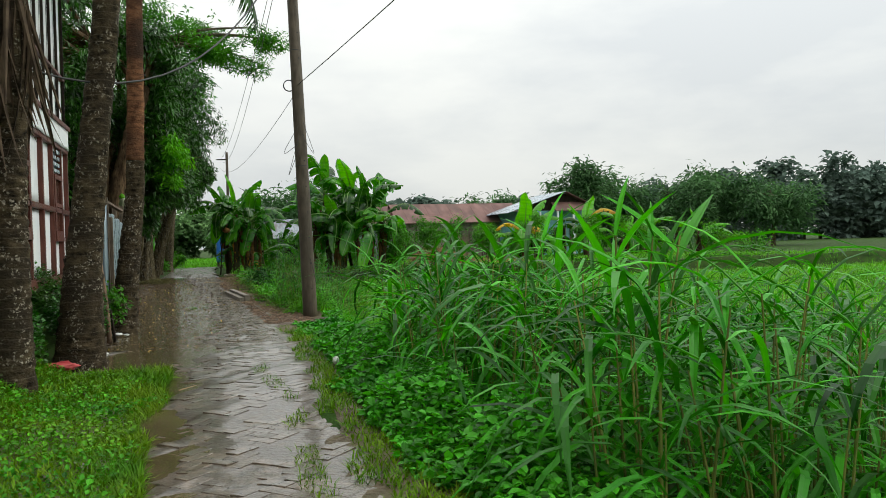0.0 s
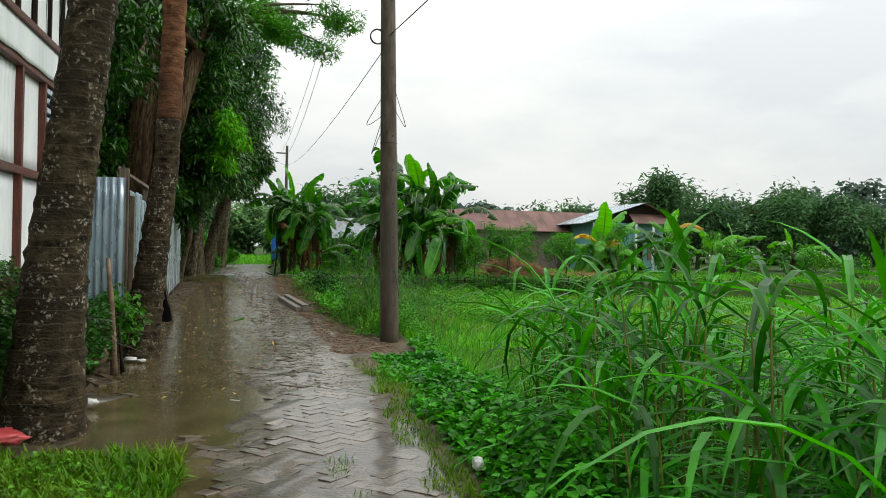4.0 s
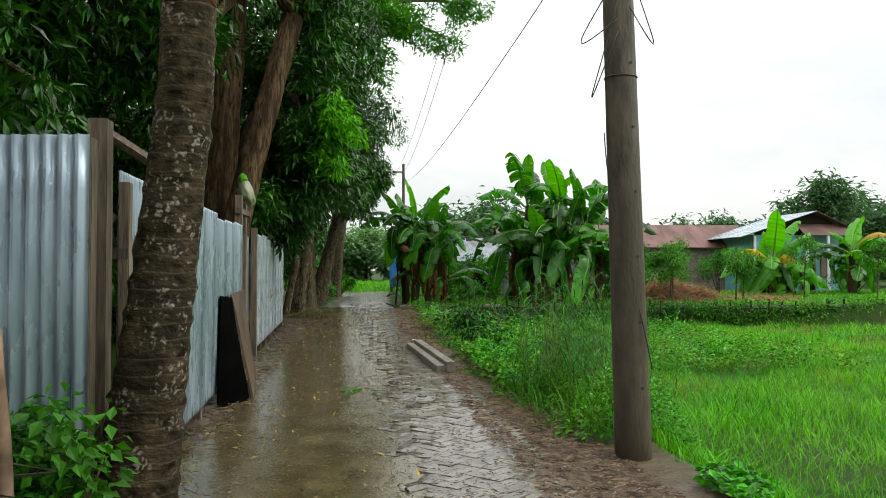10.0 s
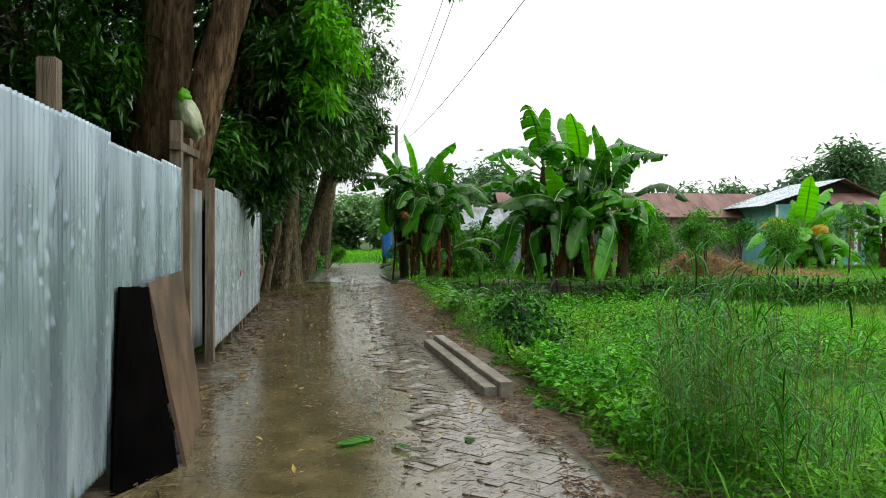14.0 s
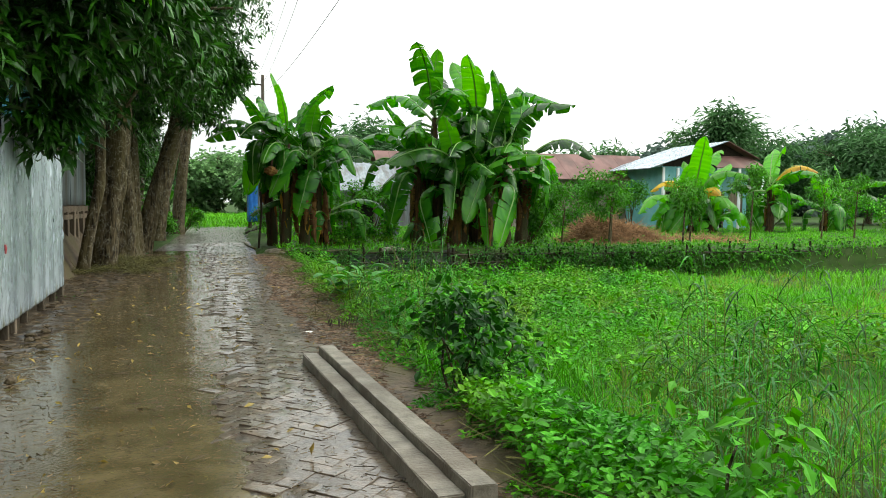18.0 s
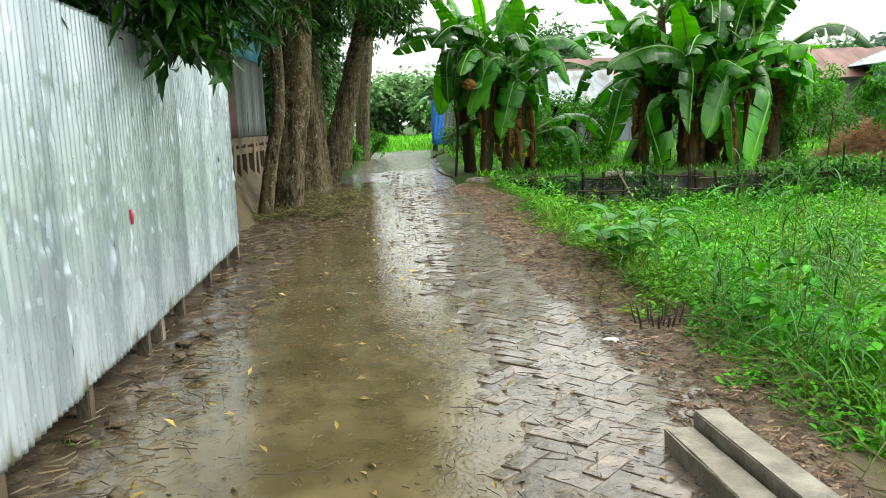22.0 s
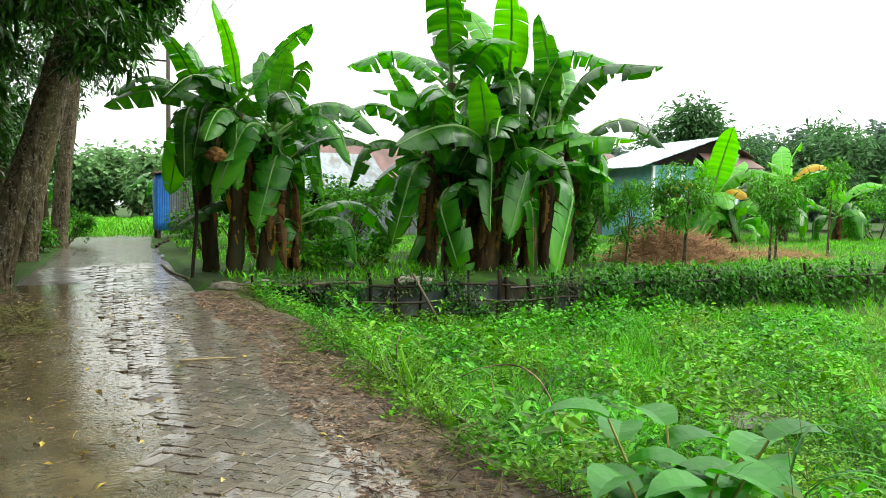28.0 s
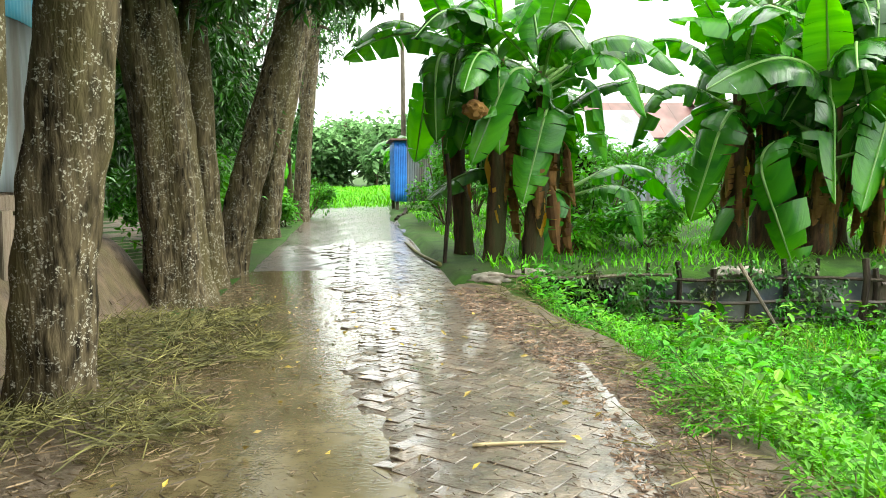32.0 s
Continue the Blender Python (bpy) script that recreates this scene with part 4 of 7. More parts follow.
gable_house("red_roof_house", 15.2, 25.3, 56.5, 61.0, 3.2, 4.75, M["beam"], M["tin_red"], "long low house under a rusty red tin roof", doors=((17.0, 0.9, 0.1, 2.0, "door"), (20.0, 1.0, 1.0, 2.0, "window"), (22.5, 1.0, 1.0, 2.0, "window")))
gable_house("far_roof_house", 8.6, 15.0, 57.5, 61.5, 3.1, 4.7, M["tin_dark"], M["tin_red"], "low tin house with a rusty red roof among trees")
teal = thing("teal_house", (0, 0, 0), "teal painted house under a long grey tin roof, rusty porch", "house")
for x0, x1, y0, y1 in ((22.7, 28.5, 52.3, 52.45), (22.7, 28.5, 57.0, 57.15), (22.7, 22.85, 52.45, 57.0), (28.35, 28.5, 52.45, 57.0)):
    part("wall", box_bm(x0, x1, y0, y1, 0, 3.75), M["teal"], teal)
RIDGE_X = 26.7


def roof_slab(name, x0, z0, x1, z1, y0, y1, material, label="", n=6):
    for k in range(n):
        ya, yb = y0 + (y1 - y0) * k / n, y0 + (y1 - y0) * (k + 1) / n - 0.01
        v = np.array([(x0, ya, z0), (x1, ya, z1), (x1, yb, z1), (x0, yb, z0)]) + (0, 0, 0.004 * (k % 2))
        under(solid(name, np.concatenate([v, v - (0, 0, 0.04)]), [(0, 1, 2, 3), (7, 6, 5, 4), (0, 4, 5, 1), (1, 5, 6, 2), (2, 6, 7, 3), (3, 7, 4, 0)], material), teal, label)


roof_slab("roof_sheet", 21.6, 3.62, RIDGE_X, 5.30, 51.7, 57.6, M["tin_old"], "pale grey tin roof slope")
roof_slab("roof_sheet", RIDGE_X + 0.01, 5.30, 28.9, 4.30, 51.7, 57.6, M["tin_red"], "rusty roof slope")
under(solid("gable", [(22.8, 52.30, 3.75), (28.4, 52.30, 3.75), (28.4, 52.30, 4.40), (RIDGE_X, 52.30, 5.2), (22.8, 52.30, 3.90), (22.8, 52.36, 3.75), (28.4, 52.36, 3.75), (28.4, 52.36, 4.40), (RIDGE_X, 52.36, 5.2), (22.8, 52.36, 3.90)], [(0, 1, 2, 3), (8, 7, 6, 5), (0, 5, 6, 1), (1, 6, 7, 2), (2, 7, 8, 3), (3, 8, 9, 4), (4, 9, 5, 0)], M["dark"], [(0, 3, 4), (5, 9, 8)]), teal, "dark boarded gable")
v = np.array([(25.6, 52.25, 4.45), (28.6, 52.25, 4.45), (28.8, 50.9, 3.7), (25.4, 50.9, 3.7)])
under(solid("porch_roof", np.concatenate([v, v - (0, 0, 0.04)]), [(3, 2, 1, 0), (4, 5, 6, 7), (0, 1, 5, 4), (1, 2, 6, 5), (2, 3, 7, 6), (3, 0, 4, 7)], M["tin_red"]), teal, "rusty lean-to roof over the front")
for x in (22.75, 23.7, 24.6, 25.6, 27.0, 28.6):
    post("porch_post", x, 51.0 if x > 25 else 52.2, 0, 3.68, 0.14, M["tin_white"], teal, label="white painted porch post")
for x, w, z0, z1, nm in ((22.95, 0.6, 0.1, 2.4, "door"), (23.9, 0.6, 1.0, 2.4, "window"), (25.9, 0.9, 0.1, 2.3, "door"), (27.3, 0.8, 1.0, 2.3, "window")):
    # Door panels again hold the inside shade as a near-black colour.
    d = part(nm, box_bm(x, x + w, 52.26, 52.295, z0, z1, 0.01), M["gloom"] if nm == "door" else M["timber"], teal, "dark open doorway" if nm == "door" else "closed window")
    for xx in (x - 0.08, x + w):
        part("frame", box_bm(xx, xx + 0.08, 52.24, 52.298, z0, z1 + 0.08), M["timber"], d)
teal.location = (1.1, 0, 0)
gable_house("garden_hut", 4.2, 6.3, 43.6, 47.0, 2.1, 3.2, M["tin_dark"], M["tin_dark"], "small grey tin hut behind the banana plants", doors=((4.4, 0.8, 0.1, 1.9, "door"),))

# ---- poles and wires ----
pole = thing("utility_pole", (0, 0, 0), "leaning brown concrete utility pole with a coiled cable", "utility pole")
pole_foot, pole_head = np.array((1.64, 10.3, -0.25)), np.array((1.40, 10.35, 9.0))


def on_pole(z):
    s = (z - pole_foot[2]) / (pole_head[2] - pole_foot[2])
    return pole_foot * (1 - s) + pole_head * s


def pole_r(z):
    return np.interp(z, (-0.3, 1.3, 6.2, 9.0), (0.150, 0.138, 0.108, 0.09))


zs = np.linspace(-0.25, 9.0, 24)
v, q, t = tube([on_pole(z) for z in zs], [pole_r(z) for z in zs], 20)
under(solid("shaft", v, q, M["concrete"], t, smooth=True), pole)
for z in np.arange(0.55, 6.4, 0.52):
    c = on_pole(z) + (0.0, -pole_r(z) * 0.97, 0)
    bm = bmesh.new()
    bmesh.ops.create_cone(bm, cap_ends=True, segments=8, radius1=0.014, radius2=0.014, depth=0.012, matrix=Matrix.Translation((c[0] + 0.045, c[1] + 0.006, c[2])) @ Matrix.Rotation(math.pi / 2, 4, "X"))
    part("bolt_hole", bm, M["black"], pole)


def wire(name, a, b, r, sag, parent=None, label="", n=16, sway=0.0, seed=0, sides=5):
    v, q, t = tube(bend(a, b, n, sag, sway, seed), r, sides)
    ob = solid(name, v, q, M["black"], t, smooth=True)
    if parent:
        under(ob, parent)
    else:
        tagged(ob, label, "cable", group="overhead wires")
    return ob


ang = np.linspace(0, 4 * math.pi, 40)
rc = on_pole(4.68) + (-0.17, -0.05, 0)
v, q, t = tube(np.stack([rc[0] + 0.11 * np.cos(ang), rc[1] + 0.04 * ang / 12, rc[2] + 0.11 * np.sin(ang)], -1), 0.011, 6)
under(solid("cable_coil", v, q, M["black"], t, smooth=True), pole, "coiled black cable")
hs = np.linspace(0, 1, 30)
v, q, t = tube([on_pole(0.7 + 1.9 * s) + (0.155 * math.sin(2.2 + 2.6 * s), -0.155 * math.cos(0.3 + 1.2 * s) - 0.0, 0) for s in hs], 0.005, 5)
under(solid("earth_wire", v, q, M["black"], t, smooth=True), pole, "loose thin wire down the pole")
for k, (z0, dx, drop) in enumerate(((3.5, -0.30, 0.45), (3.4, -0.22, 0.8), (3.6, 0.20, 0.55))):
    s = np.linspace(0, 1, 22)
    c = on_pole(z0)
    p = np.stack([c[0] + dx * np.sin(math.pi * s) + 0.05 * np.sign(dx), c[1] - 0.13 + 0 * s, c[2] - drop * np.sin(math.pi * s * 0.9) + 0.5 * s], -1)
    v, q, t = tube(p, 0.005, 5)
    under(solid("loose_wire", v, q, M["black"], t, smooth=True), pole)
ang = np.linspace(0, 2 * math.pi, 24)
for z in (3.05, 5.4):
    c = on_pole(z)
    v, q, t = tube(np.stack([c[0] + (pole_r(z) + 0.004) * np.cos(ang), c[1] + (pole_r(z) + 0.004) * np.sin(ang), c[2] + 0 * ang], -1), 0.006, 5)
    under(solid("wire_band", v, q, M["black"], t), pole)

far_pole = thing("far_utility_pole", (1.62, 66, 0), "slim far utility pole with a short crossarm", "utility pole")
v, q, t = tube([(0, 0, -0.2), (0, 0, 10)], [0.16, 0.11], 10)
under(solid("shaft", v, q, M["concrete"], t), far_pole)
part("crossarm", box_bm(-0.9, 0.05, -0.05, 0.05, 9.3, 9.4), M["dark"], far_pole)
for k, (z0, z1, sag) in enumerate(((8.2, 9.3, 1.0), (7.9, 9.1, 1.3))):
    wire("power_line", on_pole(z0), (1.0 + 0.3 * k, 66, z1), 0.009, sag, label="sagging black overhead power line along the lane")
    wire("power_line", on_pole(z0), (9 + k, -28, 9.0 + 0.4 * k), 0.009, 0.6, label="sagging black overhead power line along the lane")
wire("power_line", on_pole(4.7), (5.5, -28, 5.6), 0.008, 0.35, label="thin black wire running back from the pole")
wire("power_line", on_pole(4.6), (1.0, 66, 8.6), 0.007, 0.9, label="sagging black overhead power line along the lane")
wire("house_cable", (-2.4, 3.2, 3.45), on_pole(7.6), 0.014, 1.25, label="twisted pale service cable from the house to the pole")


# ---- coconut palms at the lane's edge ----
def palm_trunk(name, foot, path, r0, r1, label, material, upper=None, split=3.0, seed=0):
    """A ringed trunk: each leaf scar is a small swelling."""
    p = thing(name, foot, label, "palm tree", group="coconut palms by the house")
    pts = np.array(path, float)
    ss = np.linspace(0, 1, 96)
    line = np.stack([np.interp(ss, np.linspace(0, 1, len(pts)), pts[:, k]) for k in range(3)], -1)
    for _ in range(6):
        line[1:-1] = (line[:-2] + line[1:-1] * 2 + line[2:]) / 4
    z = line[:, 2]
    r = r1 + (r0 - r1) * np.exp(-z / 1.6) + (0.02 * np.exp(-z / 0.25))
    r = r * (1 + 0.055 * (np.arange(96) % 3 == 0))
    lo = z <= split if upper else z < 99
    for nm, sel, m in (("trunk", lo, material), ("upper_trunk", ~lo, upper)):
        if sel.sum() > 1:
            idx = np.where(sel)[0]
            if nm == "upper_trunk":
                idx = np.concatenate([[idx[0] - 1], idx])
            v, q, t = tube(line[idx], r[idx], 18, wobble=0.025, seed=seed)
            local(solid(nm, v, q, m, t, smooth=True), p)
    return p, line


def palm_frond(base, heading, length, rise, droop, parent, dry=False, seed=0, name="frond"):
    g = np.random.default_rng(seed)
    s = np.linspace(0, 1, 26)
    ang = rise - droop * s
    step = length / 25
    h, z = np.concatenate([[0], np.cumsum(np.cos(ang[1:]) * step)]), np.concatenate([[0], np.cumsum(np.sin(ang[1:]) * step)])
    rib = np.stack([base[0] + h * math.cos(heading), base[1] + h * math.sin(heading), base[2] + z], -1)
    heap = Heap()
    v, q, t = tube(rib, np.linspace(0.03, 0.006, 26), 5)
    heap.add(v, q, t)
    n = 84
    k = np.linspace(0.16, 0.99, n)
    at = np.stack([np.interp(k, s, rib[:, i]) for i in range(3)], -1)
    side = np.where(np.arange(n) % 2, 1.0, -1.0)
    hd = heading + side * (1.15 - 0.5 * k) + g.normal(0, 0.06, n)
    pt = np.interp(k, s, ang) - 0.35 - g.random(n) * (0.9 if dry else 0.35) - (0.7 if dry else 0)
    lf = blade(0.62, 0.04, 3, droop=0.8)
    v, q = strew(lf, turns(hd, pt, side * 0.5, np.sin(math.pi * (0.15 + 0.8 * k)) * 0.7 + 0.45), at)
    heap.add(v, q)
    return local(heap.done(name, M["banana_dry"] if dry else M["mango"]), parent)


palm_a, la = palm_trunk("coconut_palm", (-2.15, 2.45, 0), [(-2.15, 2.45, -0.1), (-2.11, 2.45, 1.2), (-2.09, 2.47, 2.2), (-2.04, 2.5, 3.3), (-1.98, 2.55, 6.5)], 0.225, 0.112, "old coconut palm trunk with hanging dry fronds, patched with lichen", M["palm"], seed=1)
palm_b, lb = palm_trunk("coconut_palm", (-1.86, 4.7, 0), [(-1.88, 4.7, -0.1), (-1.80, 4.7, 1.3), (-1.64, 4.7, 2.75), (-1.46, 4.75, 4.3), (-1.3, 4.8, 8.0)], 0.295, 0.145, "grey ringed coconut palm trunk leaning over the lane", M["palm"], seed=2)
palm_c, lc = palm_trunk("coconut_palm", (-1.78, 8.65, 0), [(-1.80, 8.65, -0.1), (-1.65, 8.6, 1.05), (-1.50, 8.6, 2.4), (-1.45, 8.6, 3.8), (-1.38, 8.65, 7.5)], 0.235, 0.128, "coconut palm with a blackened foot and a reddish upper trunk", M["palm"], upper=M["palm_red"], split=3.0, seed=3)
g = np.random.default_rng(17)
for k in range(8):
    n, a0 = 14, k * 0.8
    hd = a0 + g.normal(0, 0.22, n)
    at = np.stack([-2.06 + 0.13 * np.cos(hd), 2.5 + 0.13 * np.sin(hd), 3.55 + g.uniform(-0.15, 0.5, n)], -1)
    heap = Heap()
    heap.add(*strew(blade(1.25, 0.045, 5, droop=0.35, fold=0.3), turns(hd, g.uniform(-1.56, -1.38, n), g.normal(0, 0.8, n), g.uniform(0.6, 1.25, n)), at))
    heap.add(*tube(bend((-2.06 + 0.1 * math.cos(a0), 2.5 + 0.1 * math.sin(a0), 3.9), (-2.06 + 0.42 * math.cos(a0), 2.5 + 0.42 * math.sin(a0), 2.75), 7), np.linspace(0.03, 0.008, 7), 5))
    local(heap.done("dry_frond", M["frond_dry"]), palm_a)["label"] = "grey-brown dead frond hanging down"
for tree, line in ((palm_a, la), (palm_b, lb), (palm_c, lc)):
    for k in range(9):
        palm_frond(line[-1], k * 2.4 + line[0][1], 3.2, 0.9 - 0.12 * k, 1.5, tree, seed=10 + k)


# ---- broad-leaved trees on the fence side ----
LEAF_SMALL, LEAF_MANGO = flat_leaf(0.10, 0.045), flat_leaf(0.22, 0.062)


def clump_leaves(centres, per, spread, size, seed, droop=0.5, template=None):
    """Rosettes of leaves round twig ends."""
    g = np.random.default_rng(seed)
    c = np.repeat(np.asarray(centres), per, axis=0)
    n = len(c)
    hd = g.uniform(0, 2 * math.pi, n)
    pt = g.normal(-droop, 0.45, n)
    at = c + np.stack([np.cos(hd) * g.random(n), np.sin(hd) * g.random(n), g.normal(0, 0.6, n)], -1) * spread
    return strew(template or LEAF_MANGO, turns(hd, pt, g.normal(0, 0.5, n), size * g.uniform(0.7, 1.25, n)), at)


def blob_points(centre, radii, n, seed, hollow=0.55):
    """Points in the outer part of an uneven ellipsoid, gathered on boughs."""
    g = np.random.default_rng(seed)
    boughs = g.normal(size=(max(8, n // 60), 3))
    boughs /= np.linalg.norm(boughs, axis=1, keepdims=True)
    boughs *= g.uniform(0.55, 1.0, (len(boughs), 1))
    d = boughs[g.integers(0, len(boughs), n)] + g.normal(0, 0.20, (n, 3)).clip(-0.34, 0.34)
    r = np.linalg.norm(d, axis=1, keepdims=True)
    d = np.where(r < hollow, d / np.maximum(r, 1e-3) * hollow, d)
    return np.asarray(centre) + d * radii


def limbs(heap, start, ends, r, seed):
    g = np.random.default_rng(seed)
    for e in ends:
        line = bend(start, e, 9, sag=-0.06 * np.linalg.norm(np.subtract(e, start)), sway=0.12, seed=int(g.integers(1e6)))
        heap.add(*tube(line, np.linspace(r, r * 0.25, 9), 7, wobble=0.05, seed=int(g.integers(1e6))))


def tree(name, trunk, r0, r1, crowns, label, bark, leaf, seed=0, per=14, leaf_size=1.0, group="", density=1.0, ridge=0.06, droop=0.5, loose=0.16):
    """A tapered trunk along a bent line, limbs into the crowns, and a crown of leaf rosettes."""
    foot = trunk[0]
    th = thing(name, foot, label, "tree", group)
    pts = np.array(trunk, float)
    s = np.linspace(0, 1, 70)
    line = np.stack([np.interp(s, np.linspace(0, 1, len(pts)), pts[:, k]) for k in range(3)], -1)
    for _ in range(24):
        line[1:-1] = (line[:-2] + 2 * line[1:-1] + line[2:]) / 4
    h = line[:, 2] - line[0, 2]
    rad = r1 + (r0 - r1) * (1 - s) ** 0.8 + 0.35 * r0 * np.exp(-h / 0.22)
    tv, tq, _ = tube(line, rad, 26, ridge=ridge, seed=seed)
    ax = np.concatenate([np.repeat(line, 26, axis=0), line[[0, -1]]])
    lump = np.array([noise.noise(Vector(p) * 3.1 + Vector((seed, 0, 0))) * 0.10 + noise.noise(Vector((p[0] * 16, p[1] * 16, p[2] * 5))) * 0.07 for p in tv])
    local(solid("trunk", tv + (tv - ax) * lump[:, None], tq, bark, smooth=True), th)
    if crowns:
        heap, allp = Heap(), []
        for k, (c, radii, n) in enumerate(crowns):
            p = blob_points(c, radii, int(n * density), seed + k)
            allp.append(p)
            limbs(heap, line[-1 - 3 * (k % 6)], p[:: max(1, len(p) // 7)], r1 * 0.5, seed + k)
        v, q = clump_leaves(np.concatenate(allp), per, loose * leaf_size, leaf_size, seed, droop)
        local(heap.done("limb", bark), th)
        local(solid("crown", v, q, leaf), th)
    return th


G_FENCE = "mango trees along the fence"
tree("mango_tree", [(-3.5, 18.9, -0.1), (-3.45, 18.8, 2.5), (-3.2, 18.7, 5.5), (-3.1, 18.6, 7.0)], 0.36, 0.26, [((-4.0, 18.6, 8.2), (2.6, 3.0, 1.8), 600), ((-4.6, 16.6, 4.6), (1.5, 2.2, 1.7), 520), ((-4.8, 14.6, 6.2), (1.8, 2.2, 1.6), 420), ((-5.6, 20.5, 5.0), (1.6, 2.6, 2.4), 420)], "stout brown-barked mango tree behind the tin fence", M["bark_brown"], M["mango"], 11, group=G_FENCE)
tree("mango_tree", [(-3.15, 18.2, -0.1), (-3.0, 18.2, 1.9), (-2.78, 18.2, 3.0), (-2.46, 18.3, 4.3), (-2.0, 18.6, 6.2)], 0.25, 0.19, [((-2.2, 19.0, 7.0), (1.3, 1.8, 1.0), 260)], "second mango trunk leaning out over the fence", M["bark_brown"], M["mango"], 25, group=G_FENCE)
tree("mango_tree", [(-3.6, 21.2, -0.1), (-3.5, 21.8, 3.5), (-3.2, 23.2, 5.5), (-3.0, 24.2, 7.0)], 0.27, 0.2, [((-2.45, 20.1, 2.75), (0.75, 1.5, 0.95), 560), ((-2.2, 20.5, 4.0), (1.1, 1.7, 1.3), 700), ((-1.9, 21.3, 4.9), (1.2, 2.6, 1.8), 700), ((-2.6, 22.5, 7.0), (2.2, 2.8, 1.8), 550), ((-4.9, 22.5, 4.4), (1.2, 2.6, 2.2), 600)], "leaning mango tree with low hanging dark leaves over the fence", M["bark_brown"], M["mango"], 12, group=G_FENCE)
tree("mango_tree", [(-2.97, 28.65, -0.1), (-2.88, 28.55, 0.8), (-2.64, 28.5, 2.4), (-2.46, 28.4, 5.2)], 0.25, 0.2, [((-2.4, 26.2, 4.4), (1.3, 2.4, 1.6), 500), ((-1.9, 30.3, 4.7), (1.5, 2.4, 1.2), 520), ((-2.6, 28.0, 6.0), (2.0, 2.8, 1.9), 500), ((-4.5, 27.0, 6.8), (2.4, 3.4, 2.0), 420)], "mango tree with a lichen-spotted trunk beside the lane", M["bark"], M["mango"], 13, group=G_FENCE)
tree("slim_tree", [(-3.22, 27.75, -0.1), (-3.04, 27.75, 0.9), (-2.84, 27.75, 1.8), (-2.84, 27.75, 2.8), (-2.74, 27.75, 5.0)], 0.11, 0.08, [((-2.3, 26.4, 4.4), (0.9, 1.2, 0.9), 120)], "slim crooked tree leaning beside the lane", M["bark"], M["mango"], 14, group=G_FENCE)
tree("mango_tree", [(-3.05, 32.6, -0.1), (-3.1, 32.5, 1.8), (-3.3, 32.4, 3.6), (-3.3, 32.4, 5.0)], 0.34, 0.24, [((-2.2, 31.5, 5.4), (1.4, 2.4, 1.6), 420), ((-3.2, 33.0, 7.2), (2.2, 3.0, 2.0), 420)], "fluted mango trunk with pale lichen and roots", M["bark"], M["mango"], 15, group=G_FENCE, ridge=0.13)
tree("mango_tree", [(-2.92, 33.9, -0.1), (-3.0, 33.9, 2.0), (-3.1, 34.0, 5.5)], 0.19, 0.15, [((-2.6, 34.5, 6.6), (1.8, 2.4, 1.6), 300)], "straight dark mango trunk spotted with lichen", M["bark"], M["mango"], 16, group=G_FENCE)
tree("mango_tree", [(-2.95, 35.0, -0.1), (-2.62, 35.1, 1.3), (-2.1, 35.3, 3.1), (-1.5, 36.0, 5.6)], 0.26, 0.18, [((-1.6, 35.4, 5.8), (1.5, 2.4, 1.5), 420), ((-1.9, 37.5, 7.5), (2.2, 3.0, 2.0), 380)], "mango trunk leaning out over the lane", M["bark"], M["mango"], 17, group=G_FENCE)
tree("mango_tree", [(-3.3, 33.2, -0.1), (-3.2, 33.2, 2.0), (-2.8, 33.2, 4.2)], 0.12, 0.08, [((-2.2, 32.6, 4.3), (1.5, 2.0, 0.9), 420), ((-1.3, 34.0, 5.0), (1.3, 1.6, 0.9), 320)], "slim mango tree with leaves over the lane", M["bark"], M["mango"], 24, group=G_FENCE)
tree("mango_tree", [(-3.15, 41.8, -0.1), (-2.9, 41.9, 1.8), (-2.3, 42.2, 4.5), (-1.9, 42.5, 7.0)], 0.3, 0.2, [((-1.6, 42.0, 7.6), (2.4, 3.4, 2.4), 420)], "leaning pale-barked tree beside the lane", M["bark"], M["mango"], 18, group=G_FENCE)
tree("mango_tree", [(-2.8, 48.3, -0.1), (-2.6, 48.4, 2.5), (-2.2, 48.6, 6.0)], 0.26, 0.18, [((-2.4, 48.5, 8.0), (2.4, 3.0, 2.6), 360)], "tall tree beside the lane", M["bark"], M["mango"], 19, group=G_FENCE)
tree("tall_tree", [(-4.4, 30.0, -0.1), (-4.3, 30.2, 4.0), (-3.6, 31.0, 8.0), (-2.4, 32.5, 11.0)], 0.42, 0.22, [((1.2, 34.0, 11.4), (2.6, 3.2, 1.2), 420), ((-1.8, 32.5, 11.2), (2.8, 3.4, 1.8), 420), ((-4.5, 30.0, 11.0), (3.0, 4.0, 2.4), 420), ((-2.2, 29.5, 8.8), (2.0, 3.0, 1.4), 300)], "tall spreading tree whose bough reaches over the lane", M["bark"], M["mid_leaf"], 20, leaf_size=1.1, droop=0.2)
tree("lane_tree", [(-3.4, 56.0, 0), (-3.2, 56.2, 3.0), (-2.9, 56.4, 8.0)], 0.2, 0.12, [((-3.2, 56.0, 9.0), (2.6, 3.0, 3.0), 300)], "slim tree at the lane's far end", M["bark"], M["mid_leaf"], 21)
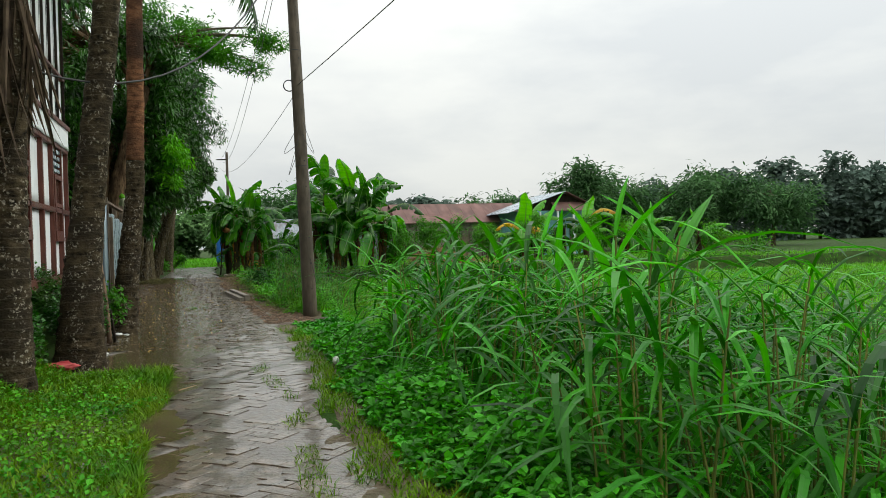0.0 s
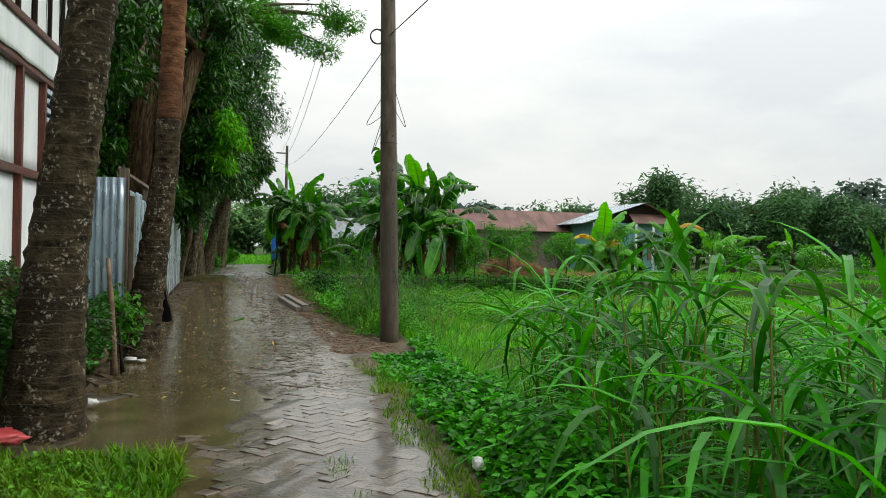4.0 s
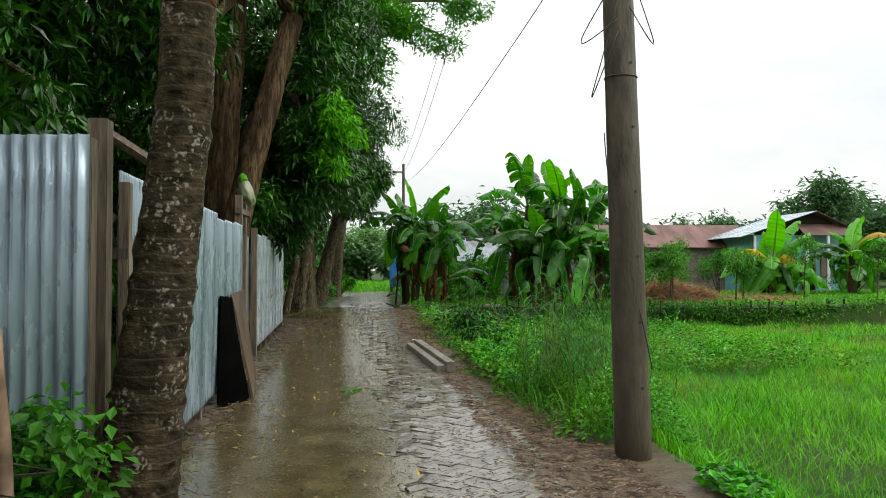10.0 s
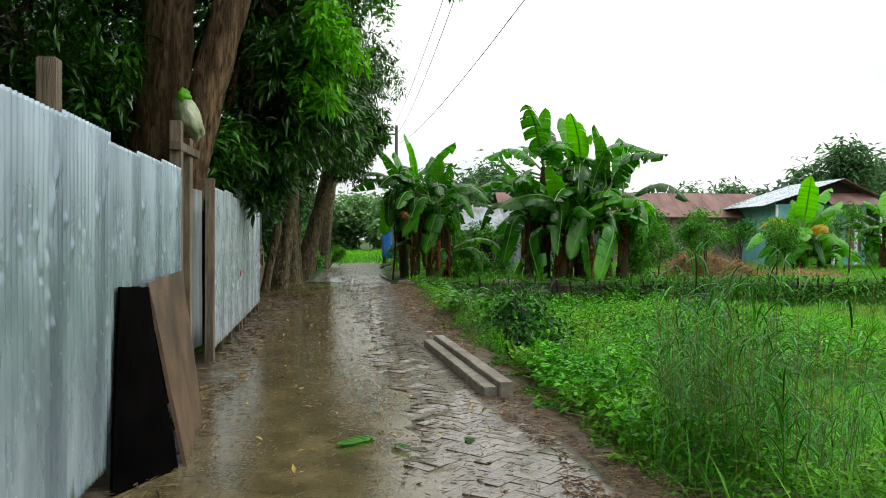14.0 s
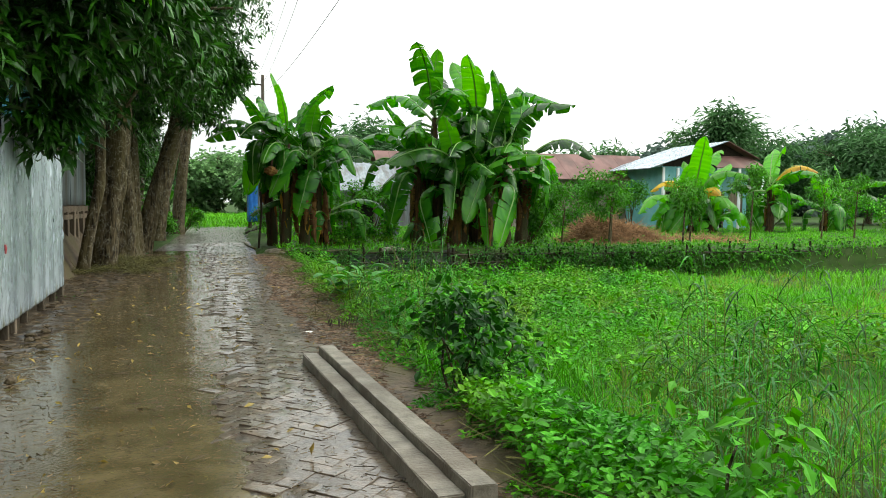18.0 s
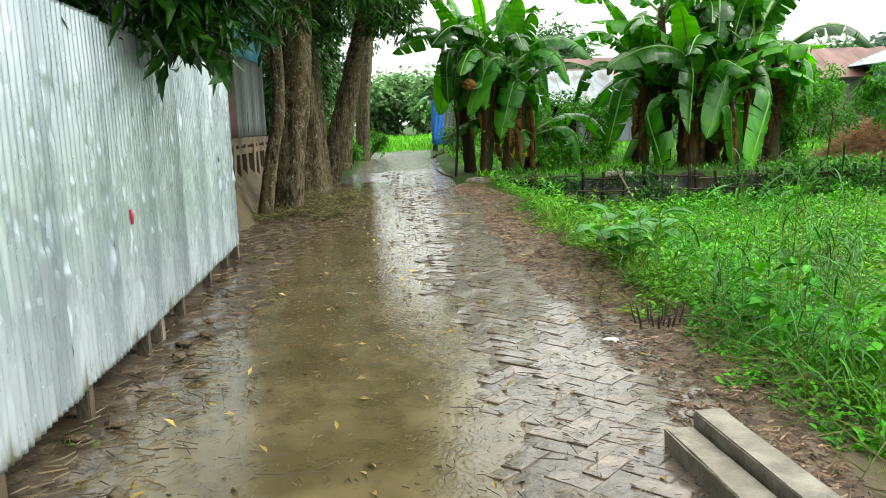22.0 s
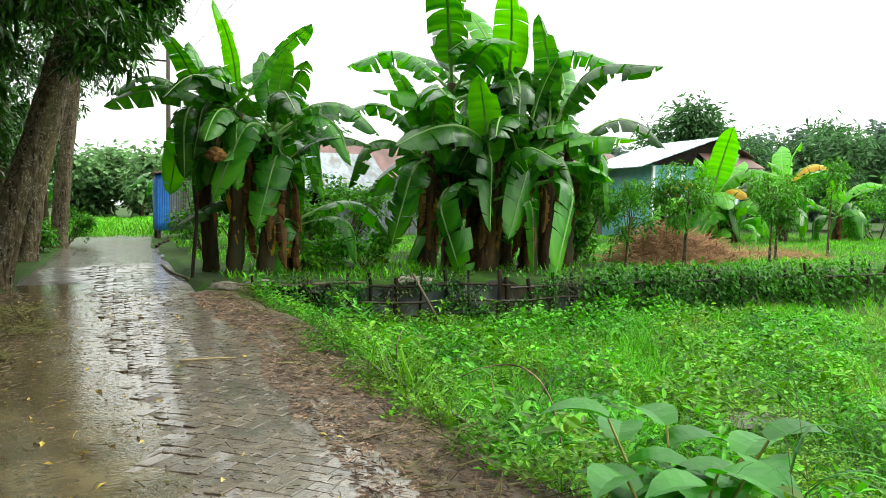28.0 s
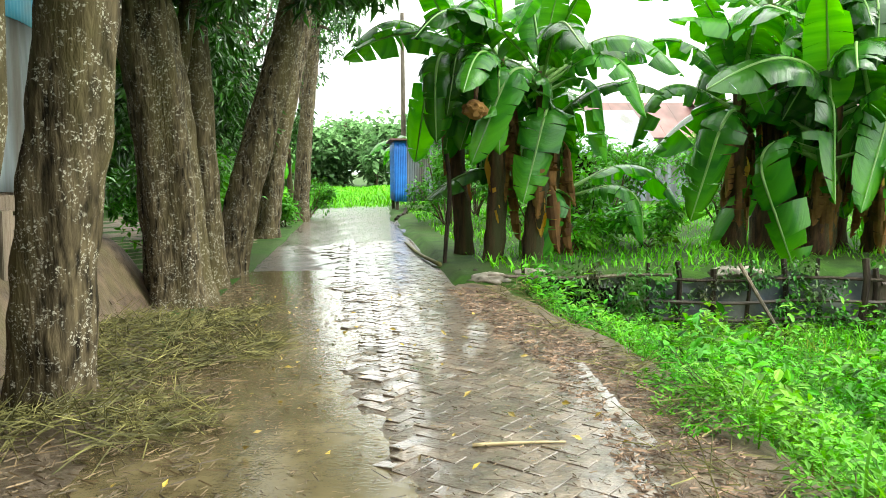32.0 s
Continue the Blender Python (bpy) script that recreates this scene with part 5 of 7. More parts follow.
for k, (x, y, h) in enumerate(((-6.0, 13.5, 6.0), (-7.5, 17.0, 7.5), (-8.0, 23.0, 8.0), (-7.5, 37.0, 8.0), (-6.0, 45.0, 8.5), (-5.5, 10.6, 5.5), (-5.2, 35.5, 6.5), (-5.0, 40.0, 6.0), (-4.8, 51.0, 7.0), (-7.2, 15.2, 6.0), (-6.4, 12.2, 5.6), (-6.0, 20.0, 6.0), (-8.0, 30.0, 7.5))):
    tree("garden_tree", [(x, y, 0), (x + 0.2, y, h * 0.4), (x + 0.1, y + 0.2, h * 0.75)], 0.22, 0.14, [((x, y, h * 0.85), (3.0, 3.4, 2.6), 420), ((x + 0.4, y, h * 0.45), (1.7, 2.4, 1.5), 260)], "dense dark garden tree behind the fence", M["bark"], M["mango"], 60 + k, per=10, leaf_size=1.2, group="garden trees behind the fence")
g = np.random.default_rng(63)
# Belt added mostly out of view, to keep low sky light off the left.
belt = [blob_points((-10.5 - 3.5 * g.random(), y + g.normal(0, 0.6), h), (1.8, 1.9, 1.5), 60, int(g.integers(1e6)), hollow=0.2) for y in np.arange(-12, 66, 1.7) for h in (1.2, 3.4, 5.6, 7.6)]
v, q = clump_leaves(np.concatenate(belt), 5, 0.35, 1.0, 64, 0.5, flat_leaf(0.62, 0.34))
stuff("garden_thicket", v, q, M["mango"], "dense dark garden thicket behind the fence", "thicket")
under_belt = [blob_points((-5.6 - 1.6 * g.random(), y + g.normal(0, 0.5), h), (0.8, 0.9, 0.6), 34, int(g.integers(1e6)), hollow=0.2) for y in np.arange(12, 24, 1.1) for h in (0.6, 1.7)]
v, q = clump_leaves(np.concatenate(under_belt), 8, 0.22, 1.0, 65, 0.5)
stuff("undergrowth", v, q, M["mango"], "dark undergrowth in the garden behind the fence", "undergrowth")
v, q = clump_leaves(np.concatenate([blob_points((-1.15, 19.4, 4.5), (0.36, 0.6, 0.5), 60, 5), blob_points((-1.3, 19.2, 3.7), (0.26, 0.4, 0.35), 22, 6)]), 16, 0.16, 1.0, 9)
tagged(solid("young_shoots", v, q, M["mango_new"]), "light green young mango shoots hanging over the fence", "foliage", kind="stuff")


# ---- banana plants ----
def banana_leaf(length, width, bend_by, seed, torn=0.4, b0=0.1, b1=1.0, fold=0.35):
    """A blade along +y on its stalk, curving down by bend_by between b0 and b1 of its length; its halves are torn into strips."""
    g = np.random.default_rng(seed)
    n = 34
    s = np.linspace(0, 1, n + 1)
    ang = -bend_by * ease((s - b0) / (b1 - b0))
    y = np.concatenate([[0], np.cumsum(np.cos(ang[1:]) * length / n)])
    z = np.concatenate([[0], np.cumsum(np.sin(ang[1:]) * length / n)])
    stalk = 0.17
    u = np.clip((s - stalk) / (1 - stalk), 0, 1)
    w = width / 2 * np.where(s < stalk, 0.025, (1 - np.abs(2 * u - 1) ** 3.2) ** 0.6 * (1.04 - 0.22 * u) + 0.012)
    dy, dz = np.cos(ang), np.sin(ang)
    heap = Heap()
    for side in (-1, 1):
        run, tilt, wave = 0, fold, g.uniform(0, 6)
        for i in range(n):
            fresh = run == 0
            if fresh:
                run = int(g.integers(1, 7))
                gap = g.random() < torn
                tilt = fold * g.uniform(0.4, 1.4) + (g.uniform(-0.1, 0.75) if gap else 0)
            run -= 1
            pts = []
            for k in (i, i + 1):
                cut = 0.40 * length / n * (int(gap and fresh and k == i) - int(gap and run == 0 and k == i + 1))
                for f in (0.0, 0.34, 0.70, 1.0):
                    ww = w[k] * f
                    up = 0.16 * ww * (1 - f) * 2 - ww * math.sin(tilt * f) + 0.012 * math.sin(wave + 9 * s[k] + 3 * f) * f
                    lay = -0.14 * ww + cut * f * f
                    pts.append((side * ww * math.cos(tilt * f * 0.9), y[k] + lay * dy[k] - up * dz[k], z[k] + lay * dz[k] + up * dy[k]))
            heap.add(pts, [(0, 1, 5, 4), (1, 2, 6, 5), (2, 3, 7, 6)])
    rib = Heap()
    rib.add(*tube(np.stack([0 * y, y, z + 0.004], -1), np.linspace(0.026, 0.006, n + 1) * length / 1.8, 6))
    return heap, rib


BANANA_LEAVES, BANANA_RIBS = [], []
for k, (by, torn, b0, b1, fold) in enumerate(((0.40, 0.35, 0.2, 1.0, 0.15), (0.75, 0.55, 0.2, 1.0, 0.25), (1.10, 0.65, 0.2, 1.0, 0.35), (1.45, 0.75, 0.2, 0.95, 0.40),
                                              (1.8, 0.75, 0.25, 0.85, 0.50), (1.85, 0.45, 0.14, 0.50, 0.25), (1.95, 0.80, 0.15, 0.60, 0.45), (2.0, 0.60, 0.18, 0.60, 0.25), (1.15, 0.85, 0.3, 0.8, 0.60))):
    leaf, rib = banana_leaf(1.98, 0.60, by, 100 + k, torn, b0, b1, fold)
    for hp, nm, m, store in ((leaf, "leaf_shape", M["banana"], BANANA_LEAVES), (rib, "rib_shape", M["rib"], BANANA_RIBS)):
        ob = hp.done(nm, m, smooth=True)
        store.append(ob.data)
        bpy.data.objects.remove(ob)


def banana_plant(x, y, z, height, leaves, label, seed, lean=(0.0, 0.0), dry=4, scale=1.0, name="banana_plant", young=0, yellow=False):
    """A leaning stem in dry sheaths; upright young leaves, arching ones, and old ones hanging straight down."""
    g = np.random.default_rng(seed)
    p = thing(name, (x, y, z), label, "banana plant", group="banana plants")
    top = np.array((lean[0], lean[1], height))
    line = bend((0, 0, -0.1), top, 22, sway=0.05, seed=seed)
    rad = np.linspace(0.145, 0.062, 22) * scale * (1 + 0.10 * (np.arange(22) % 3 == 0))
    v, q, t = tube(line, rad, 14, wobble=0.05, ridge=0.07, seed=seed)
    under(solid("stem", v, q, M["banana_stem"], t, smooth=True), p)
    for k in range(leaves):
        f = k / max(1, leaves - 1)
        pick = (0, 1, 3, 8, 2, 4, 7, 5, 6)[min(8, int(f * 8.99))]
        me = BANANA_LEAVES[pick]
        hd = k * 2.4 + g.normal(0, 0.3) + seed * 1.7
        el = float(np.interp(f, (0, 0.12, 0.35, 0.6, 1.0), (1.35, 0.85, 0.62, 0.42, 0.30))) + g.normal(0, 0.16)
        m = Matrix.Translation(line[-1] - np.array((0, 0, 0.30 * f * scale))) @ Matrix.Rotation(hd, 4, "Z") @ Matrix.Rotation(el, 4, "X") @ Matrix.Rotation(g.normal(0, 0.30), 4, "Y") @ Matrix.Scale(scale * g.uniform(0.80, 1.15) * (0.78 if k == 0 else 1), 4)
        ob = new("leaf", me)
        ob.parent, ob.matrix_basis = p, m
        rb = new("midrib", BANANA_RIBS[pick])
        rb.parent = ob
        if 2 < k < 4 and yellow:
            ob.data = me.copy()
            ob.data.materials[0] = M["yellow"]
        elif k < young:
            ob.data = me.copy()
            ob.data.materials[0] = M["banana_new"]
    for k in range(dry):
        hd = g.uniform(0, 6.28)
        heap, _ = banana_leaf(1.25, 0.30, 0.9, seed * 10 + k, 0.9, 0.05, 0.4, 0.9)
        ob = under(heap.done("dry_leaf", M["yellow"] if k % 5 == 3 else M["banana_dry"]), p, "yellowed hanging leaf" if k % 5 == 3 else "brown withered leaf")
        f = 0.90 - 0.5 * k / max(1, dry)
        at = line[int(f * 21)]
        ob.matrix_basis = Matrix.Translation(at + 0.06 * np.array((-math.sin(hd), math.cos(hd), 0))) @ Matrix.Rotation(hd, 4, "Z") @ Matrix.Rotation(-0.55 - 0.12 * (k % 4), 4, "X")
    return p


for x, y, h, n, s in ((1.05, 35.5, 3.15, 12, 1), (1.62, 35.2, 2.85, 13, 2), (1.95, 35.9, 2.3, 10, 3), (0.75, 36.6, 3.3, 11, 4), (2.5, 36.4, 1.2, 7, 41)):
    banana_plant(x, y, 0.08, h, n, "banana plant with broad torn wet leaves", s, lean=(0.12 * math.sin(s), -0.1), scale=1.18, dry=5, young=int(s < 3))
for x, y, h, n, s in ((5.3, 36.0, 2.6, 9, 5), (5.95, 36.3, 4.1, 10, 6), (6.6, 35.7, 2.6, 9, 7), (7.4, 36.5, 4.1, 10, 8), (8.2, 35.8, 3.2, 9, 9), (6.8, 36.9, 3.6, 8, 10), (6.3, 35.3, 1.9, 8, 42), (7.5, 35.6, 2.2, 7, 43), (8.9, 36.3, 2.9, 9, 44)):
    banana_plant(x, y, 0.1, h, n, "tall banana plant in a clump, dry leaves round its stem", s, lean=(0.15 * math.sin(s * 2), -0.12), dry=8, scale=1.52, young=2 if s in (42, 8) else int(s in (6, 10)))
for x, y, h, n, s in ((21.3, 45.2, 1.9, 12, 15), (21.9, 45.6, 1.5, 11, 16), (22.2, 45.0, 0.9, 8, 21), (20.9, 45.8, 1.3, 9, 24), (26.9, 46.8, 2.5, 10, 17), (27.6, 47.6, 1.6, 9, 22), (30.6, 47.0, 1.4, 8, 18), (36.2, 46.0, 1.6, 9, 23), (33.5, 49.0, 2.0, 8, 19)):
    banana_plant(x, y, 0.1, h, n, "light green banana plant before the houses", s, dry=2, scale=1.5, young=9 if y < 46 else 3, yellow=s in (15, 16, 17))
for x, y, h, n, s in ((-4.5, 66.0, 2.8, 9, 31), (1.4, 57.5, 2.4, 8, 32)):
    banana_plant(x, y, 0.1, h, n, "banana plant at the lane's far end", s, dry=0, scale=1.2)


flower = thing("banana_flower", (0.62, 34.4, 2.34), "withered brown banana flower hanging from the plant", "flower")
bm = bmesh.new()
bmesh.ops.create_icosphere(bm, subdivisions=3, radius=1)
for vv in bm.verts:
    vv.co *= 1 + 0.30 * noise.noise(vv.co * 2.6) + 0.12 * noise.noise(vv.co * 7)
    vv.co = Vector((vv.co.x * 0.17, vv.co.y * 0.15, vv.co.z * 0.13 - 0.02))
part("bud", bm, M["banana_dry"], flower)
v, q, t = tube(bend((0, 0, 0.08), (0.26, 0.9, 0.62), 8, sag=-0.25), np.linspace(0.03, 0.045, 8), 7)
under(solid("stalk", v, q, M["banana_stem"], t, smooth=True), flower)


# ---- concrete beams by the lane ----
for k, (x0, y0, x1, y1, z) in enumerate(((0.485, 15.25, 0.19, 18.75, -0.005), (0.625, 15.2, 0.335, 18.8, 0.0))):
    b = thing("concrete_beam", (x0, y0, z), "grey square concrete beam with a chipped end lying by the lane", "beam", group="beams by the lane")
    L = math.hypot(x1 - x0, y1 - y0)
    bm = box_bm(-0.066, 0.066, 0, L, 0, 0.125 + 0.05 * k, 0.006)
    bmesh.ops.subdivide_edges(bm, edges=[e for e in bm.edges if e.calc_length() > 1], cuts=14)
    for vv in bm.verts:
        vv.co += Vector((random.gauss(0, 0.002), 0, random.gauss(0, 0.002)))
    ob = part("shaft", bm, M["beam"], b)
    b.rotation_euler = (0, 0, math.atan2(x0 - x1, y1 - y0))

# ---- boards leaning on the fence ----
def slab(name, a, b, c, d, thick, material, label, category):
    """A board through four corners, with thickness."""
    a, b, c, d = (np.array(p, float) for p in (a, b, c, d))
    n = np.cross(b - a, d - a)
    n = n / np.linalg.norm(n) * thick
    nu, nw = 6, 6
    grid = [a + (b - a) * i / nu + ((d - a) + ((c - b) - (d - a)) * i / nu) * j / nw for j in range(nw + 1) for i in range(nu + 1)]
    g = np.array(grid) + rng.normal(0, 0.003, (len(grid), 3))
    k = (np.arange(nw)[:, None] * (nu + 1) + np.arange(nu)[None]).ravel()
    q = np.stack([k, k + 1, k + 2 + nu, k + 1 + nu], -1)
    o = len(g)
    rims = []
    for e in (np.arange(nu + 1), np.arange(nw + 1) * (nu + 1) + nu, nw * (nu + 1) + np.arange(nu + 1)[::-1], (np.arange(nw + 1) * (nu + 1))[::-1]):
        rims.append(np.stack([e[:-1], e[:-1] + o, e[1:] + o, e[1:]], -1))
    return tagged(solid(name, np.concatenate([g, g - n]), np.concatenate([q, q[:, ::-1] + o, *rims]), material), label, category)


slab("leaning_board", (-1.85, 13.35, 0.0), (-2.08, 14.95, 0.0), (-2.25, 15.0, 1.22), (-2.13, 13.5, 1.2), 0.025, M["board"], "wet brown plywood board leaning on the tin fence", "board")
# Near-black panel standing in for the shaded gap between plywood and fence.
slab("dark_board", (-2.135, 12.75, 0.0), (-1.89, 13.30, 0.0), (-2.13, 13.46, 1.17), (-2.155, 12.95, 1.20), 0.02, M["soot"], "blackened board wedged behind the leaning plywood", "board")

# ---- rough wattle fence at the field's end ----
def field_fence_y(x):
    return 33.45 - 0.13 * np.clip(np.asarray(x, float) - 0.7, 0, 5) + 0.04 * np.clip(np.asarray(x, float) - 6, 0, 30)


wattle = thing("wattle_fence", (0, 0, 0), "rough fence of dark sticks with old sheeting, overgrown with creepers", "fence")
g = np.random.default_rng(21)
spots_x = [1.10, 1.48, 2.05, 2.62, 3.05, 3.52, 3.98, 4.43, 4.95, 5.36, 5.62, 6.1, 6.5, 7.0]
while spots_x[-1] < 34:
    spots_x.append(spots_x[-1] + (g.uniform(0.28, 0.6) if spots_x[-1] < 14 else g.uniform(0.4, 0.9)))
for x in spots_x:
    y = float(field_fence_y(x)) + g.normal(0, 0.03)
    h, r = g.uniform(0.14, 0.36), g.uniform(0.030, 0.056)
    v, q, t = tube(bend((x, y, FIELD - 0.15), (x + g.normal(0, 0.05), y + g.normal(0, 0.04), h), 6, sway=0.02, seed=int(x * 100)), np.linspace(r, r * 0.75, 6), 7, wobble=0.10, seed=int(x * 90))
    under(solid("stick", v, q, M["dark"], t), wattle)
for z, x0, x1, m in ((0.12, 0.62, 2.95, "timber"), (0.07, 3.0, 5.6, "dark"), (-0.22, 2.6, 8.0, "twig"), (0.02, 5.6, 14.0, "twig"), (-0.45, 1.2, 6.0, "twig"), (0.0, 13.0, 24.0, "twig")):
    xs = np.linspace(x0, x1, 14)
    v, q, t = tube(np.stack([xs, field_fence_y(xs) - 0.06, z + 0.02 * np.sin(xs * 3)], -1), 0.024, 6, wobble=0.06)
    under(solid("rail", v, q, M[m], t), wattle)
# The first sheet takes the shade-black of interiors instead of a sheet colour.
for k, (x0, x1, z0, z1, m) in enumerate(((1.2, 2.3, -0.62, 0.02, "gloom"), (1.75, 2.4, -0.25, 0.12, "tarp"), (2.7, 3.5, -0.62, 0.06, "tarp"), (2.95, 3.75, -0.34, -0.10, "tarp"), (3.6, 4.75, -0.60, 0.10, "tarp"), (4.6, 5.6, -0.64, 0.12, "tarp"), (5.5, 6.6, -0.6, 0.08, "concrete"), (6.7, 8.0, -0.6, 0.04, "tarp"), (8.4, 9.6, -0.6, 0.0, "concrete"))):
    xs, zz = np.linspace(x0, x1, 22), np.linspace(z0, z1, 12)
    gx, gz = np.meshgrid(xs, zz)
    edge = ((gz - z0) / (z1 - z0)) ** 4
    gy = field_fence_y(gx) + 0.055 + 0.012 * (k % 3) + 0.028 * np.sin(gx * 9 + gz * 5 + k) * np.sin(gz * 6 + gx * 3)
    f = np.stack([gx, gy - 0.05 * edge, gz + edge * (0.05 * np.sin(gx * 5 + k) + 0.02 * np.sin(gx * 17))], -1).reshape(-1, 3)
    i = (np.arange(11)[:, None] * 22 + np.arange(21)[None]).ravel()
    qq = np.stack([i, i + 1, i + 23, i + 22], -1)
    under(solid("old_sheet", np.concatenate([f, f + (0, 0.012, 0)]), np.concatenate([qq, qq[:, ::-1] + len(f)]), M[m], smooth=True), wattle, "torn old sheeting tied to the sticks")
v, q, t = tube(bend((4.22, 32.55, -0.7), (3.78, 32.95, 0.28), 5), 0.024, 6)
under(solid("brace", v, q, M["timber"], t), wattle, "slanting grey stick leaning on the fence")

dp = thing("dark_stake", (0.30, 35.5, 0), "thin dark wooden stake at the lane's edge", "stake")
v, q, t = tube(bend((0, 0, -0.2), (0.05, 0.05, 1.75), 7, sway=0.02, seed=3), 0.035, 7, wobble=0.06)
under(solid("shaft", v, q, M["dark"], t), dp)


# ---- grass, creepers and weeds ----
def keep(n, x0, x1, y0, y1, seed, ok=None):
    g = np.random.default_rng(seed)
    x, y = g.uniform(x0, x1, n), g.uniform(y0, y1, n)
    if ok is not None:
        m = ok(x, y)
        x, y = x[m], y[m]
    return x, y, np.random.default_rng(seed + 1)


def past_road(x, y, d=0.5):
    return x > road_right(y) + d


def top_z(x, y):
    """The highest of the ground, the shoulder and the lane."""
    z = ground_z(x, y) + 0.01
    return np.where(x < road_right(y) + 0.25, np.maximum(z, road_z(x, y)), z)


def lay_grass(name, n, x0, x1, y0, y1, size, width, seed, material, label, ok, lean=0.5, segs=2, zfn=ground_z):
    x, y, g = keep(n, x0, x1, y0, y1, seed, ok)
    k = len(x)
    mats = turns(g.uniform(0, 6.283, k), math.pi / 2 - np.abs(g.normal(0, lean, k)).clip(0, 1.3), g.uniform(-0.5, 0.5, k), g.uniform(0.55, 1.25, k) * (0.8 + 0.3 * ripple(x, y, 0.7, 1.0)))
    v, q = strew(thin_blade(size, width * 1.1), mats, np.stack([x, y, zfn(x, y) - 0.02], -1))
    return stuff(name, v, q, M[material], label, "grass")


def lay_leaves(name, n, x0, x1, y0, y1, height, leaf, seed, material, label, ok, zfn=ground_z, mound=0.5, grow=None):
    """Low leafy weeds: leaves held flat at uneven heights."""
    x, y, g = keep(n, x0, x1, y0, y1, seed, ok)
    k = len(x)
    h = height * (0.45 + mound * 0.5 * (1 + ripple(x, y, 2.3, seed * 0.1))) * g.uniform(0.1, 1.0, k) ** 0.6
    if grow is not None:
        h = h * grow(x, y)
    mats = turns(g.uniform(0, 6.283, k), g.normal(0.15, 0.4, k), g.normal(0, 0.4, k), g.uniform(0.6, 1.3, k))
    v, q = strew(leaf, mats, np.stack([x, y, zfn(x, y) + h], -1))
    return stuff(name, v, q, M[material], label, "weeds")


in_field = lambda x, y: past_road(x, y, 1.1) & (y < field_fence_y(x) - 0.05)
lay_grass("field_grass", 95000, 1.0, 13, 7.0, 33.5, 0.34, 0.013, 31, "grass", "bright green wet grass of the low field", lambda x, y: in_field(x, y) & ((y < 20) | (x > 9) | (ripple(x, y, 1.9, 4) + 0.6 * ripple(x, y, 5.0, 1) > -0.1)))
lay_leaves("broad_weeds", 34000, 0.9, 10, 19.5, 33.3, 0.42, round_leaf(0.105, 0.048), 57, "weed", "broad-leaved weeds in clumps in the field", lambda x, y: (in_field(x, y) | (past_road(x, y, 0.7) & (y < 33.1))) & (ripple(x, y, 1.3, 2) + 0.7 * ripple(x, y, 3.7, 5) > -0.1), mound=1.3)
lay_grass("far_field_grass", 45000, 12, 40, 9, 35, 0.36, 0.026, 32, "grass", "bright green wet grass of the far field", lambda x, y: in_field(x, y))
lay_grass("dry_tufts", 26000, 1.2, 16, 17, 33, 0.36, 0.010, 33, "straw_grass", "yellowed grass tufts in the field", lambda x, y: in_field(x, y) & (ripple(x, y, 0.9, 3) > 0.15))
lay_grass("terrace_grass", 45000, 0.8, 36, 33.6, 53, 0.22, 0.022, 34, "grass", "short bright grass on the garden terrace", lambda x, y: (y > field_fence_y(x) + 0.1) & (ripple(x, y, 1.7, 3) + 0.5 * ripple(x, y, 4.0, 1) > np.interp(y, (33.5, 35.5), (0.25, -1.6))))
lay_grass("lane_end_grass", 26000, -12, 8, 56.5, 100, 0.4, 0.05, 35, "grass", "light green grass beyond the lane's end", None)
lay_leaves("field_weeds", 85000, 1.0, 9, 20.5, 33.3, 0.36, flat_leaf(0.06, 0.022), 36, "weed", "low leafy green weeds in the field", lambda x, y: (in_field(x, y) | ((y > 28) & past_road(x, y, 0.5) & (y < 33.2))) & (ripple(x, y, 1.6, 6) + 0.5 * ripple(x, y, 4.1, 2) > -0.55))
lay_grass("weed_grass", 26000, 1.2, 10, 20, 33.2, 0.42, 0.011, 48, "grass", "grass growing through the field weeds", lambda x, y: in_field(x, y) & (ripple(x, y, 0.8, 9) > -0.2))
lay_leaves("verge_creeper", 62000, 0.5, 2.6, -6, 9.4, 0.40, round_leaf(0.066, 0.052), 37, "creeper", "dense creeping leafy weeds on the verge", lambda x, y: past_road(x, y, 0.24 + 0.16 * ripple(x, y, 1.9)) & (x < 2.4) & ((y < 8.2) | (x > 1.75)), mound=1.1, grow=lambda x, y: (0.15 + 0.95 * ease((x - road_right(y) - 0.2) / 0.7) * (1 + 0.3 * ripple(x, y, 3.1, 8))) * np.interp(y, (4.0, 6.5), (1.0, 0.30)))
lay_grass("verge_grass", 52000, 0.3, 1.6, -6, 8.0, 0.10, 0.010, 38, "verge_dry", "short yellowing grass along the lane's edge", lambda x, y: past_road(x, y, -0.10) & (x < road_right(y) + 0.7) & (ripple(x, y, 3.0, 2) > np.interp(x - road_right(y), (-0.1, 0.15), (0.4, -1))), lean=0.8, zfn=top_z)
lay_leaves("bank_weeds", 90000, 0.6, 3.0, 10.6, 29.0, 0.26, flat_leaf(0.052, 0.026), 39, "weed", "leafy weeds on the bank beside the lane", lambda x, y: past_road(x, y, np.interp(y, (10, 12, 16, 20, 24, 28, 29), (0.75, 0.30, 0.30, 0.38, 0.62, 0.34, 0.3)) + 0.22 * ripple(x, y, 2.2) + 0.18 * ripple(x, y, 6.0, 3)) & (x < road_right(y) + 1.9), mound=1.4, grow=lambda x, y: 0.12 + 0.95 * ease((x - road_right(y) - 0.30) / 0.75) * (1 + 0.5 * ripple(x, y, 3.1, 8)))
